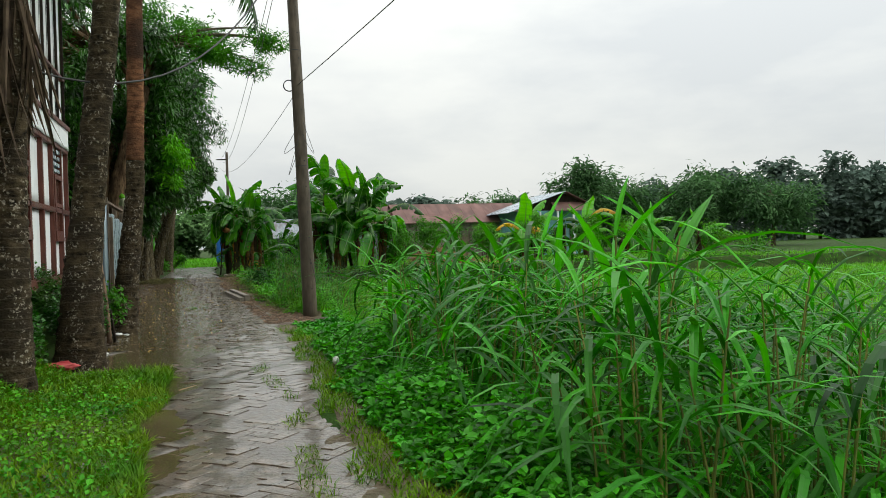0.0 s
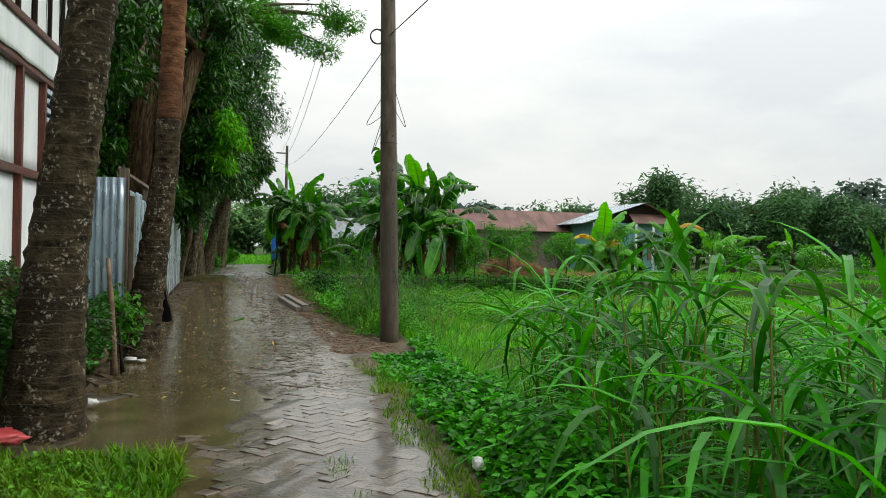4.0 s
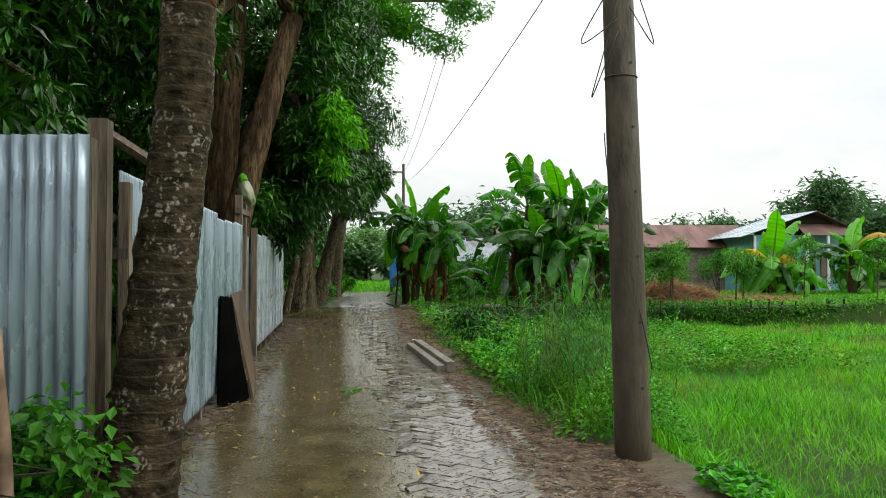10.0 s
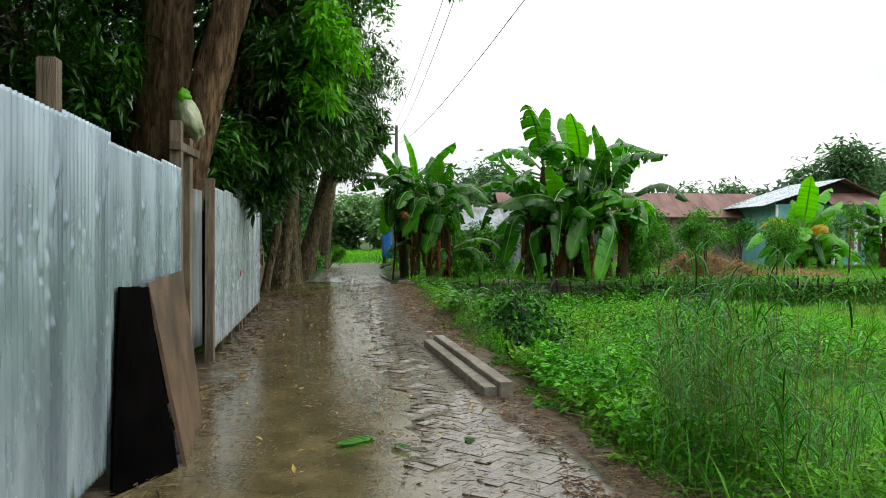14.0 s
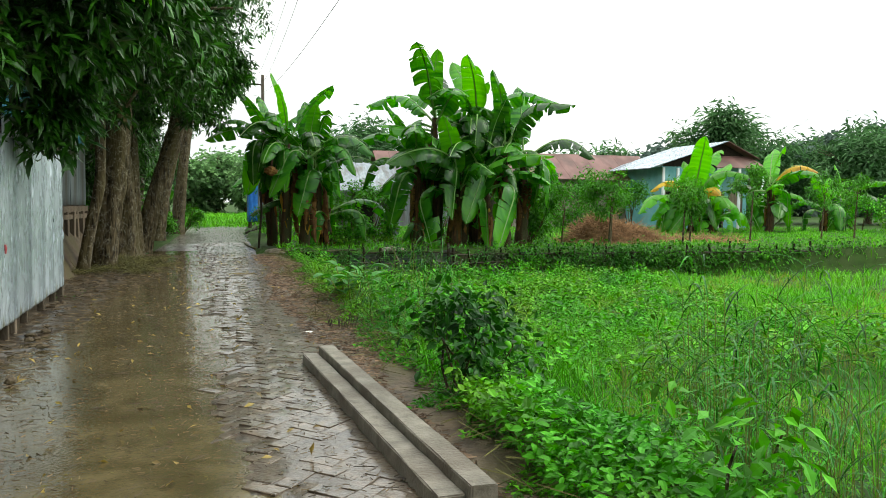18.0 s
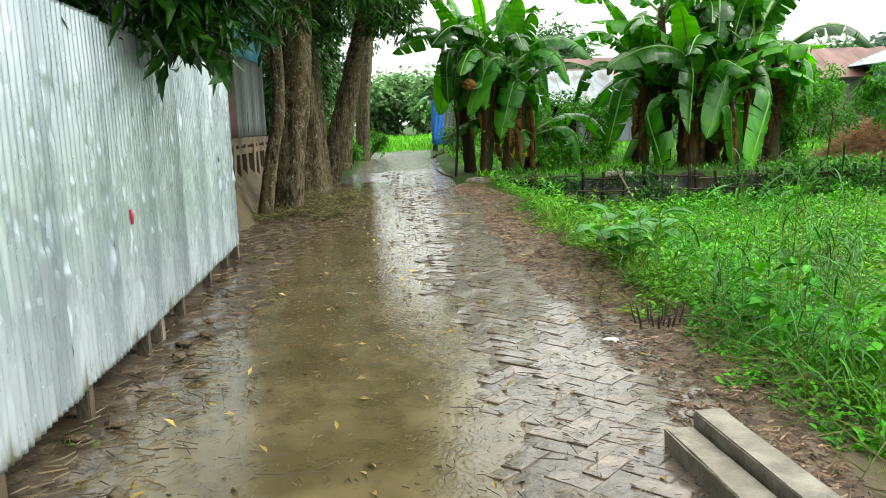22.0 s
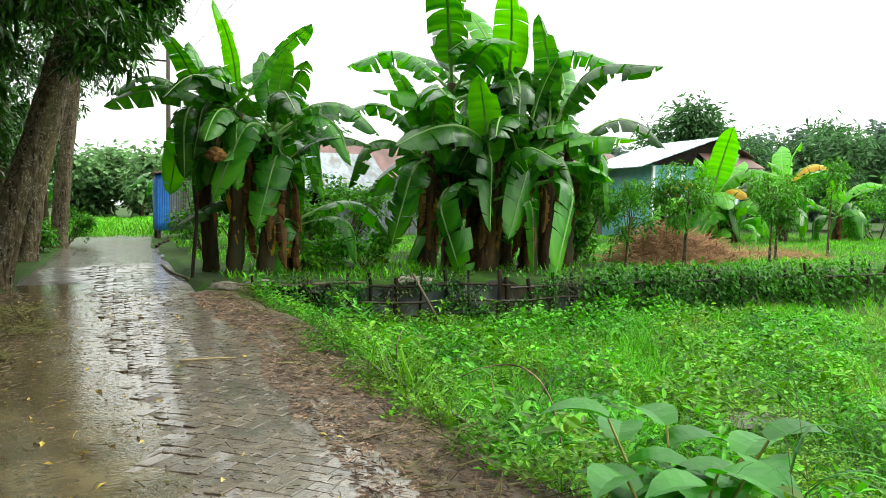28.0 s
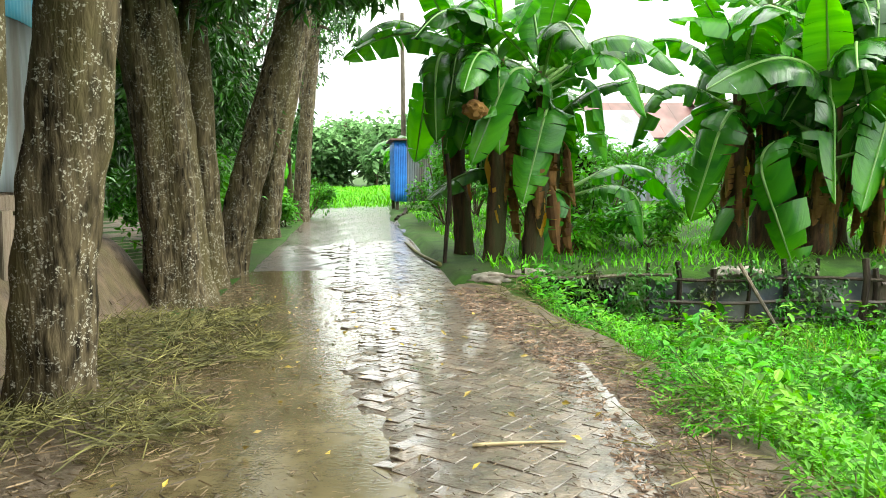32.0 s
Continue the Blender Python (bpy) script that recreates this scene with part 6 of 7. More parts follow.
lay_leaves("beam_weeds", 12000, 0.95, 2.3, 13.2, 16.9, 0.30, round_leaf(0.060, 0.034), 58, "verge", "bright leafy weeds beside the concrete beams", lambda x, y: (x > np.interp(y, (13.2, 15.2, 16.9), (1.15, 0.92, 0.80)) + 0.10 * ripple(x, y, 3.0)) & (ripple(x, y, 2.0, 3) > -0.6), mound=1.0)
lay_grass("bank_grass", 24000, 0.5, 3.6, 10.8, 31.0, 0.46, 0.010, 40, "weed", "tufts of green grass on the bank", lambda x, y: past_road(x, y, np.interp(y, (10, 12, 16, 20, 28), (0.9, 0.35, 0.45, 0.6, 0.6))) & (ripple(x, y, 1.5, 7) > -0.1))
lay_grass("left_grass", 56000, -2.3, -0.62, -6, 3.9, 0.14, 0.012, 41, "verge_dry", "short wet grass patch beside the lane", lambda x, y: x < -0.80 + 0.12 * ripple(x, y, 2.0), lean=0.8, zfn=top_z)
lay_grass("lane_tufts", 9000, 0.0, 0.5, -4, 3.8, 0.09, 0.006, 46, "verge_dry", "small grass tufts between the wheel tracks", lambda x, y: (np.abs(x - 0.26 - 0.05 * np.sin(y * 1.3)) < 0.09) & (ripple(x, y, 3.0, 2) > 0.0), lean=0.8, zfn=top_z)
lay_leaves("left_weeds", 13000, -2.4, -0.7, -6, 3.9, 0.11, round_leaf(0.038, 0.028), 42, "verge", "low round-leaved weeds beside the lane", lambda x, y: x < -0.85 - 0.03 * (y + 3.0) + 0.15 * ripple(x, y, 2.0) + 0.2 * ripple(x, y, 5.0, 2), zfn=top_z)
lay_leaves("house_creeper", 30000, -2.9, -1.85, 2.6, 8.3, 0.72, round_leaf(0.052, 0.038), 43, "bush", "bushy creepers under the house wall", lambda x, y: ((x < -2.0) | (y > 6.3)) & ((y > 5.7) | (ripple(x, y, 2, 1) > 0.0)) & ~((y > 8.0) & (x > -1.95)), mound=0.9)
v, q = clump_leaves(np.stack([g.uniform(0.8, 13, 1300), np.zeros(1300), g.uniform(-0.7, 0.25, 1300)], -1), 9, 0.13, 0.42, 44, 0.5, flat_leaf(0.17, 0.09))
v = v.reshape(-1, 5, 3)
v[..., 1] += field_fence_y(v[:, :1, 0]) - 0.07
keepers = ripple(v[:, 0, 0], v[:, 0, 2] * 3, 1.6, 2.0) > np.interp(v[:, 0, 0], (1, 2, 3, 5.5, 7, 13), (-0.45, -0.25, -0.12, -0.15, -0.6, -0.9))
v = v[keepers].reshape(-1, 3)
q = np.array([(0, 4, 2, 1), (0, 3, 2, 4)])[None] + 5 * np.arange(len(v) // 5)[:, None, None]
stuff("fence_creeper", v, q.reshape(-1, 4), M["bush"], "leafy creepers hanging on the wattle fence", "creeper")
v, q = clump_leaves(np.stack([g.uniform(7, 34, 1500), np.zeros(1500), g.uniform(-0.7, 0.3, 1500)], -1), 8, 0.2, 0.6, 45, 0.5, flat_leaf(0.21, 0.12))
v = v.reshape(-1, 5, 3)
v[..., 1] += field_fence_y(v[:, :1, 0]) - 0.05
stuff("far_fence_creeper", v.reshape(-1, 3), q, M["mid_leaf"], "green creepers on the far part of the wattle fence", "creeper")


for k, (cx, cy, rx, ry) in enumerate(((5.2, 26.2, 0.9, 0.35), (7.2, 27.3, 1.1, 0.3), (3.6, 28.0, 0.7, 0.25), (6.0, 24.6, 0.6, 0.2))):
    a = np.linspace(0, 6.283, 28, endpoint=False)
    rr = 1 + 0.25 * np.sin(3 * a + k) + 0.12 * np.sin(7 * a)
    ring = np.stack([cx + rx * rr * np.cos(a), cy + ry * rr * np.sin(a), np.full(28, FIELD + 0.055)], -1)
    tri = [(28, j, (j + 1) % 28) for j in range(28)]
    tagged(solid("field_puddle", np.concatenate([ring, [(cx, cy, FIELD + 0.055)]]), np.zeros((0, 4), int), M["water"], tri), "shallow rainwater standing in the field grass", "puddle", kind="structure")
lay_leaves("fence_foot_weeds", 1500, -3.0, -1.7, 9, 26, 0.08, flat_leaf(0.032, 0.02), 47, "mid_leaf", "small weeds at the foot of the tin fence", lambda x, y: (x < fence_x(y) + 0.35) & (x > fence_x(y) - 0.05) & (ripple(x, y, 1.7, 3) > 0.35), zfn=top_z)


# ---- tall cane grass ----
def cane_clump(name, x, y, stalks, h0, h1, length, width, seed, label, material="cane", spread=0.35, per=8, droop=2.0, plume=False):
    g = np.random.default_rng(seed)
    z = float(ground_z(x, y))
    th = thing(name, (x, y, z), label, "grass clump", group="tall grass clumps")
    stems, leaves = Heap(), Heap()
    for k in range(stalks):
        a, r = g.uniform(0, 6.283), spread * math.sqrt(g.random())
        h = g.uniform(h0, h1)
        lean = g.uniform(0.05, 0.35) * h * 0.6
        foot, top = (r * math.cos(a), r * math.sin(a), -0.05), (r * math.cos(a) + lean * math.cos(a), r * math.sin(a) + lean * math.sin(a), h)
        line = bend(foot, top, 6, sag=-0.04 * h, seed=seed * 50 + k)
        stems.add(*tube(line, np.linspace(0.010, 0.004, 6) * (width / 0.04), 5))
        f = np.linspace(0.12, 1.0, per) + g.normal(0, 0.03, per)
        at = np.stack([np.interp(f, np.linspace(0, 1, 6), line[:, i]) for i in range(3)], -1)
        hd = g.uniform(0, 6.283, per)
        tpl = blade(length, width, 6, droop=droop * g.uniform(0.6, 1.25), fold=0.25, tip=0.03)
        v, q = strew(tpl, turns(hd, g.uniform(0.75, 1.4, per), g.normal(0, 0.25, per), g.uniform(0.6, 1.15, per)), at)
        leaves.add(v, q)
    under(stems.done("stem", M["cane_stem"]), th)
    under(leaves.done("blade", M[material]), th)
    return th


g = np.random.default_rng(77)
spots = []
for _ in range(4000):
    x, y = 1.5 + 6.5 * g.random() ** 1.3, g.uniform(-2.5, 7.6)
    lo = np.interp(y, (-2.5, 0, 3, 5, 6.4, 7.2), (1.75, 1.75, 1.9, 2.25, 2.8, 3.5))
    if x > lo and y < 7.2 - 0.12 * abs(x - 3.8) and all((x - a) ** 2 + (y - b) ** 2 > 0.42 for a, b in spots):
        spots.append((x, y))
    if len(spots) >= 66:
        break
for k, (x, y) in enumerate(spots):
    deep = -float(ground_z(x, y))
    cane_clump("cane_grass", x, y, 13 if x < 4.2 else 6, 0.45 + 0.6 * deep, (1.25 if x < 3.2 else 0.72) + 1.0 * deep, 1.05, 0.044, 200 + k, "tall wet cane grass with long arching leaves")
for k, (x, y, h) in enumerate(((2.13, -1.26, 2.15), (2.7, 1.2, 2.0), (3.3, 2.2, 2.2), (4.6, 3.4, 2.0), (2.5, 3.4, 1.9), (5.2, 2.4, 1.9), (3.6, 8.3, 1.5), (3.3, 7.4, 1.4), (3.95, 9.0, 1.3), (4.5, 9.7, 1.2))):
    cane_clump("cane_grass", x, y, 3, h * 0.8, h, 0.72 if k == 0 else 1.0, 0.060, 280 + k, "tall upright cane grass shoot with stiff leaves", spread=0.12, per=10, droop=0.5 if k == 0 else 1.1)
for k, (x, y, n, h0, h1, ln, w) in enumerate(((1.6, 13.0, 46, 0.6, 1.5, 0.6, 0.015), (2.0, 13.4, 46, 0.7, 1.75, 0.6, 0.015), (1.8, 12.4, 30, 0.5, 1.4, 0.55, 0.015), (2.35, 12.8, 30, 0.5, 1.6, 0.6, 0.015), (2.0, 11.4, 22, 0.4, 1.1, 0.5, 0.014),
                                     (2.6, 15.8, 36, 0.8, 1.75, 0.55, 0.018), (3.0, 16.6, 36, 0.8, 1.85, 0.55, 0.018), (3.5, 17.4, 34, 0.8, 1.85, 0.55, 0.018), (2.5, 17.2, 16, 0.6, 1.5, 0.5, 0.016), (3.9, 16.2, 26, 0.8, 1.8, 0.55, 0.018),
                                     (1.55, 20.7, 34, 0.6, 1.5, 0.55, 0.016), (1.95, 21.3, 34, 0.7, 1.75, 0.55, 0.016), (1.3, 21.8, 20, 0.4, 1.1, 0.5, 0.014), (2.4, 21.0, 26, 0.6, 1.6, 0.5, 0.016), (1.5, 24.9, 10, 0.3, 0.8, 0.4, 0.012), (1.15, 18.9, 12, 0.3, 0.8, 0.4, 0.012), (1.3, 19.7, 16, 0.3, 0.9, 0.45, 0.014))):
    cane_clump("tall_grass", x, y, n, h0, h1 * 0.92, ln * 0.8, w * 0.75, 300 + k, "tall fine-leaved grass clump on the bank", material="reed", spread=0.42, per=8, droop=1.8)


# ---- shrubs and young trees ----
def shrub(name, x, y, z, w, h, n, leaf, material, seed, label, per=10, stems=6, droop=0.3):
    g = np.random.default_rng(seed)
    th = thing(name, (x, y, z), label, "shrub", group="shrubs")
    p = blob_points((0, 0, h * 0.58), (w / 2, w / 2, h * 0.46), n, seed, hollow=0.3)
    heap = Heap()
    for e in p[:: max(1, len(p) // stems)]:
        heap.add(*tube(bend((g.normal(0, 0.05), g.normal(0, 0.05), -0.05), e, 6, sway=0.05, seed=int(g.integers(1e6))), np.linspace(0.014, 0.005, 6) * max(1, h), 5))
    under(heap.done("stem", M["bark"]), th)
    v, q = clump_leaves(p, per, 0.10 + 0.04 * w, 1.0, seed, droop, leaf)
    under(solid("foliage", v, q, M[material]), th)
    return th


OVAL = round_leaf(0.080, 0.046)
for k, (x, y, w, h, n, m) in enumerate(((1.22, 17.4, 0.75, 0.80, 62, "lime"), (1.62, 17.7, 0.62, 0.82, 44, "lime"))):
    shrub("lime_bush", x, y, float(ground_z(x, y)) - 0.02, w, h, n, OVAL, m, 400 + k, "dark oval-leaved lime bush with green fruit", per=9)
fruit = thing("lime_fruit", (1.56, 17.48, 0.36), "small green limes hanging in the bush", "fruit")
for dx, dy, dz in ((0, 0, 0), (0.12, 0.1, 0.02), (0.02, 0.16, -0.06), (-0.14, 0.05, 0.08), (0.16, -0.04, -0.12)):
    bm = bmesh.new()
    bmesh.ops.create_icosphere(bm, subdivisions=2, radius=0.034)
    for vv in bm.verts:
        vv.co.z *= 1.2
        vv.co += Vector((dx, dy, dz))
    part("lime", bm, M["mango_new"], fruit, smooth=True)
for k, (x, y, w, h, n) in enumerate(((1.6, 19.2, 1.0, 0.8, 70), (1.5, 18.2, 0.8, 0.6, 50), (2.0, 19.8, 0.9, 0.7, 50), (1.35, 14.6, 0.8, 0.6, 50))):
    shrub("bank_shrub", x, y, float(ground_z(x, y)), w, h, n, flat_leaf(0.09, 0.045), "verge", 420 + k, "leafy green shrub on the bank")


def big_leaf(length, width):
    v, q = blade(length, width, 5, droop=0.9, fold=0.18, tip=0.05)
    return v, q


teak = thing("broad_leaf_sapling", (1.16, 22.8, float(ground_z(1.16, 22.8))), "sapling with large broad bright green leaves", "sapling")
g = np.random.default_rng(9)
for k in range(6):
    a = k * 1.1
    tip = (0.32 * math.cos(a), 0.32 * math.sin(a), 0.46 + 0.07 * (k % 3))
    v, q, t = tube(bend((0, 0, -0.05), tip, 6), np.linspace(0.012, 0.006, 6), 5)
    under(solid("stem", v, q, M["cane_stem"], t), teak)
    for j in range(4):
        lf = solid("leaf", *big_leaf(0.30, 0.20), M["young_leaf"])
        lf.parent = teak
        s = 0.55 + 0.15 * j
        lf.matrix_basis = Matrix.Translation((tip[0] * s, tip[1] * s, tip[2] * s)) @ Matrix.Rotation(a + j * 1.7, 4, "Z") @ Matrix.Rotation(0.55, 4, "X")
for k, (x, y, w, h, n, m) in enumerate(((9.3, 36.6, 1.6, 2.6, 150, "mid_leaf"), (10.3, 38.5, 1.8, 2.6, 120, "mid_leaf"), (3.2, 38.0, 1.6, 1.2, 100, "mid_leaf"), (4.2, 37.2, 1.2, 0.9, 80, "verge"), (2.8, 36.6, 1.0, 0.7, 70, "verge"), (4.6, 40.5, 2.4, 2.2, 140, "mid_leaf"),
                                     (3.0, 42.0, 2.2, 2.0, 120, "mid_leaf"), (14.0, 47.0, 3.0, 2.8, 200, "mid_leaf"), (17.0, 49.5, 3.4, 3.0, 220, "mid_leaf"), (12.0, 50.0, 3.4, 3.2, 220, "mid_leaf"), (19.5, 48.0, 2.4, 2.4, 150, "mid_leaf"),
                                     (24.5, 49.5, 2.6, 2.6, 150, "mid_leaf"), (28.5, 49.0, 2.6, 2.4, 150, "mid_leaf"), (32.0, 46.0, 3.0, 2.2, 150, "verge"), (36.0, 45.0, 3.5, 2.2, 160, "verge"), (40.0, 44.0, 4.0, 2.0, 160, "verge"), (-2.6, 50.0, 1.4, 1.2, 80, "mid_leaf"), (-3.0, 45.5, 1.0, 0.9, 60, "mid_leaf"), (-4.2, 37.5, 2.0, 1.6, 150, "mid_leaf"), (-4.4, 41.0, 2.0, 1.8, 150, "mid_leaf"),
                                     (1.4, 44.0, 2.0, 2.4, 130, "mid_leaf"), (2.6, 47.0, 2.4, 2.6, 130, "mid_leaf"), (7.5, 41.0, 2.4, 2.2, 140, "mid_leaf"))):
    shrub("garden_shrub", x, y, 0.05, w, h, n, flat_leaf(0.16, 0.08), m, 440 + k, "leafy green garden shrub", per=12)
for k, (x, y, h) in enumerate(((11.6, 35.2, 2.1), (11.75, 35.4, 2.3), (14.5, 35.4, 2.4), (14.9, 35.6, 2.2), (18.4, 37.0, 2.6), (22.5, 38.0, 2.5), (9.9, 35.2, 1.6), (26.0, 40.0, 2.6))):
    tree("young_tree", [(x, y, 0.05), (x + 0.05, y, h * 0.5), (x + 0.1, y, h * 0.8)], 0.035, 0.02, [((x, y, h * 0.85), (0.65, 0.65, 0.75), 70)], "thin young fruit tree in the garden", M["bark"], M["mid_leaf"], 500 + k, per=12, leaf_size=0.8, group="young garden trees", ridge=0)
for k, (x, y, h, w) in enumerate(((34.5, 63.0, 8.4, 2.2), (37.5, 66, 6.5, 2.4), (41, 66, 7.5, 3.5), (28, 70, 6.0, 3.0), (45.0, 62.0, 7.0, 3.5), (50.0, 64.0, 7.5, 4.0), (55.0, 60.0, 7.0, 4.0), (9, 68, 6.5, 3), (5, 64, 5.5, 2.6))):
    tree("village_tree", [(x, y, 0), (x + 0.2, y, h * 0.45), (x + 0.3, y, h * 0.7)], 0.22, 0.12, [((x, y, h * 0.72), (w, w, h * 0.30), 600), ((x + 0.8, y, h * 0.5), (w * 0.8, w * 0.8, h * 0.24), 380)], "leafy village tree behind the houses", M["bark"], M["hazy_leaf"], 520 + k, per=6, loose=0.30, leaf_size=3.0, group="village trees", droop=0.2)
g = np.random.default_rng(91)
pts = []
for x in np.arange(-34, 180, 2.3):
    y = 112 + g.normal(0, 7) - 0.10 * max(0, x - 40)
    if x < 12:
        y = 108 + g.normal(0, 5)
    h = float(np.interp(x, (-70, 0, 15, 28, 36, 42, 50, 58, 75, 105, 130, 190), (9, 8, 7.2, 8.8, 10.0, 7.4, 8.2, 11.0, 13.2, 15.5, 15, 15))) * g.uniform(0.86, 1.06) * (y / 112)
    for _ in range(3):
        pts.append(blob_points((x + g.normal(0, 1.5), y + g.normal(0, 2), h * g.uniform(0.45, 0.78)), (g.uniform(2.2, 3.6), 2.6, h * g.uniform(0.16, 0.24)), 85, int(g.integers(1e6)), hollow=0.5))
    pts.append(blob_points((x, y - 2, 3.2), (3.2, 2.4, 3.4), 80, int(g.integers(1e6))))
pts = np.concatenate(pts)
# Haze on both belts comes from their leaf colours, not from the air.
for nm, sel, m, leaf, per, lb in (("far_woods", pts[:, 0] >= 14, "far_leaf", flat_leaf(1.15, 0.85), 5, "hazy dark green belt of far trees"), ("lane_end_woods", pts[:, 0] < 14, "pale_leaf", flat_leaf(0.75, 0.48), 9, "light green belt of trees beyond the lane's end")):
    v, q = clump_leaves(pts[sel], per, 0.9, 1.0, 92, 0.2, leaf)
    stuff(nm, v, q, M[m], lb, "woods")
heap = Heap()
for x in np.arange(-34, 180, 3.2):
    y = 112 - 0.10 * max(0, x - 40) if x >= 12 else 108
    heap.add(*tube([(x, y, -0.2), (x + g.normal(0, 0.3), y, 7)], [0.3, 0.18], 6))
v_ob = heap.done("far_trunks", M["bark"])
tagged(v_ob, "dim trunks of the far trees", "woods", kind="stuff")


# ---- heap of straw, litter, sticks and rubbish ----
def scatter_sticks(name, n, box, length, radius, seed, material, label, category, ok=None, zfn=ground_z, lift=0.0, pile=None):
    g = np.random.default_rng(seed)
    x, y = g.uniform(box[0], box[1], n), g.uniform(box[2], box[3], n)
    if ok is not None:
        m = ok(x, y)
        x, y = x[m], y[m]
    k = len(x)
    z = zfn(x, y) + lift
    if pile is not None:
        z = z + pile(x, y) * g.uniform(0.75, 1.03, k)
    v0 = np.array([(-1, 0, 0), (1, 0, 0), (0, 0, 1.4), (-0.7, 1, 0), (0.7, 1, 0), (0, 1, 1.0)], float) * (radius, length, radius)
    q0 = np.array([(0, 1, 4, 3), (1, 2, 5, 4), (2, 0, 3, 5)])
    mats = turns(g.uniform(0, 6.283, k), g.normal(0.0, 0.05 if pile is None else 0.35, k), 0 * x, g.uniform(0.4, 1.2, k))
    v, q = strew((v0, q0), mats, np.stack([x, y, z], -1))
    return stuff(name, v, q, M[material], label, category)


def heap_h(cx, cy, rx, ry, h):
    return lambda x, y: h * np.clip(1 - ((x - cx) / rx) ** 2 - ((y - cy) / ry) ** 2, 0, 1) ** 0.7


for k, (cx, cy, rx, ry, h) in enumerate(((12.0, 36.6, 1.15, 0.9, 0.92), (13.1, 36.8, 1.1, 0.8, 0.60), (15.6, 37.2, 2.6, 0.7, 0.14))):
    hp = thing("straw_heap", (cx, cy, 0.1), "heap of wet brown straw and cut stalks on the terrace", "straw heap", group="straw heaps")
    fn = heap_h(cx, cy, rx, ry, h)
    vv, qq = sheet(np.linspace(cx - rx, cx + rx, 26), np.linspace(cy - ry, cy + ry, 20), lambda x, y: 0.02 + fn(x, y) * (0.92 + 0.08 * ripple(x, y, 6.0)))
    local(solid("mound", vv + (0, 0, 0.06), qq, M["straw"]), hp)
    sk = scatter_sticks("straw_cover", 5200 if h > 0.3 else 2200, (cx - rx, cx + rx, cy - ry, cy + ry), 0.5, 0.007, 700 + k, "straw", "loose wet straw stalks", "straw", pile=fn, lift=0.06, zfn=lambda x, y: 0 * x + 0.05)
    for key in ("label", "category"):
        if key in sk:
            del sk[key]
    local(sk, hp)


def on_lane(x, y):
    return np.maximum(road_z(x, y), -0.004)


scatter_sticks("lane_twigs", 1300, (-2.2, 0.6, 8.5, 33), 0.12, 0.0026, 711, "twig", "dark wet twigs washed over the lane", "twigs", lambda x, y: x < road_right(y), zfn=on_lane, lift=0.022)
scatter_sticks("lane_chaff", 19000, (-2.6, 0.7, 6, 34), 0.035, 0.003, 712, "litter", "small leaf stalks and chaff on the lane", "litter", lambda x, y: (x < road_right(y)) & (x > fence_x(y) + 0.1), zfn=on_lane, lift=0.012)
scatter_sticks("shoulder_litter", 52000, (0.05, 1.9, 8.6, 33), 0.045, 0.0048, 713, "reed_litter", "brown bamboo leaf litter on the earth shoulder", "litter", lambda x, y: (x > road_right(y) - 0.2 + 0.1 * ripple(x, y, 3)) & (x < road_right(y) + np.interp(y, (8.6, 10, 12, 14, 18, 20, 23, 25.5, 33), (0.7, 0.75, 0.5, 0.15, 0.15, 0.55, 0.72, 0.5, 0.4))), zfn=lambda x, y: ground_z(x, y) + 0.03)
scatter_sticks("fence_foot_litter", 12000, (-3.6, -1.6, 9, 34), 0.10, 0.004, 714, "litter", "leaf litter along the foot of the fence", "litter", lambda x, y: (x < fence_x(y) + np.interp(y, (9, 18, 24, 27, 34), (0.25, 0.5, 0.7, 1.3, 1.1))) & (x > np.where(y < 24, fence_x(y), -3.6)), zfn=on_lane, lift=0.02)
scatter_sticks("wet_hay", 12000, (-3.9, -1.7, 26.0, 33), 0.20, 0.004, 715, "hay", "wet hay and rice stalks strewn under the trees", "hay", lambda x, y: (1.1 - np.hypot(x + 2.9, (y - 30.4) * 0.8) + 0.5 * ripple(x, y, 2.3, 4) > 0) | (0.9 - np.hypot(x + 3.0, y - 28.2) + 0.7 * ripple(x, y, 2.9, 1) > 0.1), zfn=lambda x, y: np.maximum(on_lane(x, y), np.where(x < fence_x(y) - 0.8, ground_z(x, y), -1)), lift=0.015, pile=lambda x, y: 0.11 * np.clip(ripple(x, y, 1.3, 4) + 0.5, 0, 1))
scatter_sticks("bank_tangle", 9000, (0.2, 2.6, 10.8, 33), 0.26, 0.0035, 717, "hay", "dead brown grass stalks tangled along the bank", "dead grass", lambda x, y: (np.abs(x - road_right(y) - 0.42 - 0.18 * ripple(x, y, 1.6, 2)) < 0.28) & (ripple(x, y, 1.9, 5) > -0.35), zfn=lambda x, y: ground_z(x, y) + 0.04, pile=lambda x, y: 0.16 * np.clip(ripple(x, y, 2.4, 1) + 0.3, 0, 1))
v, q = clump_leaves(np.stack([rng.uniform(-2.5, 0.4, 520), rng.uniform(6, 33, 520), np.zeros(520)], -1), 1, 0.0, 1.2, 716, 0.0, flat_leaf(0.060, 0.024))
v = v.reshape(-1, 5, 3)
v[..., 2] += (on_lane(v[:, 0, 0], v[:, 0, 1]) + 0.016)[:, None]
stuff("fallen_leaves", v.reshape(-1, 3), q, M["fallen"], "yellow and brown fallen leaves on the wet lane", "leaves")


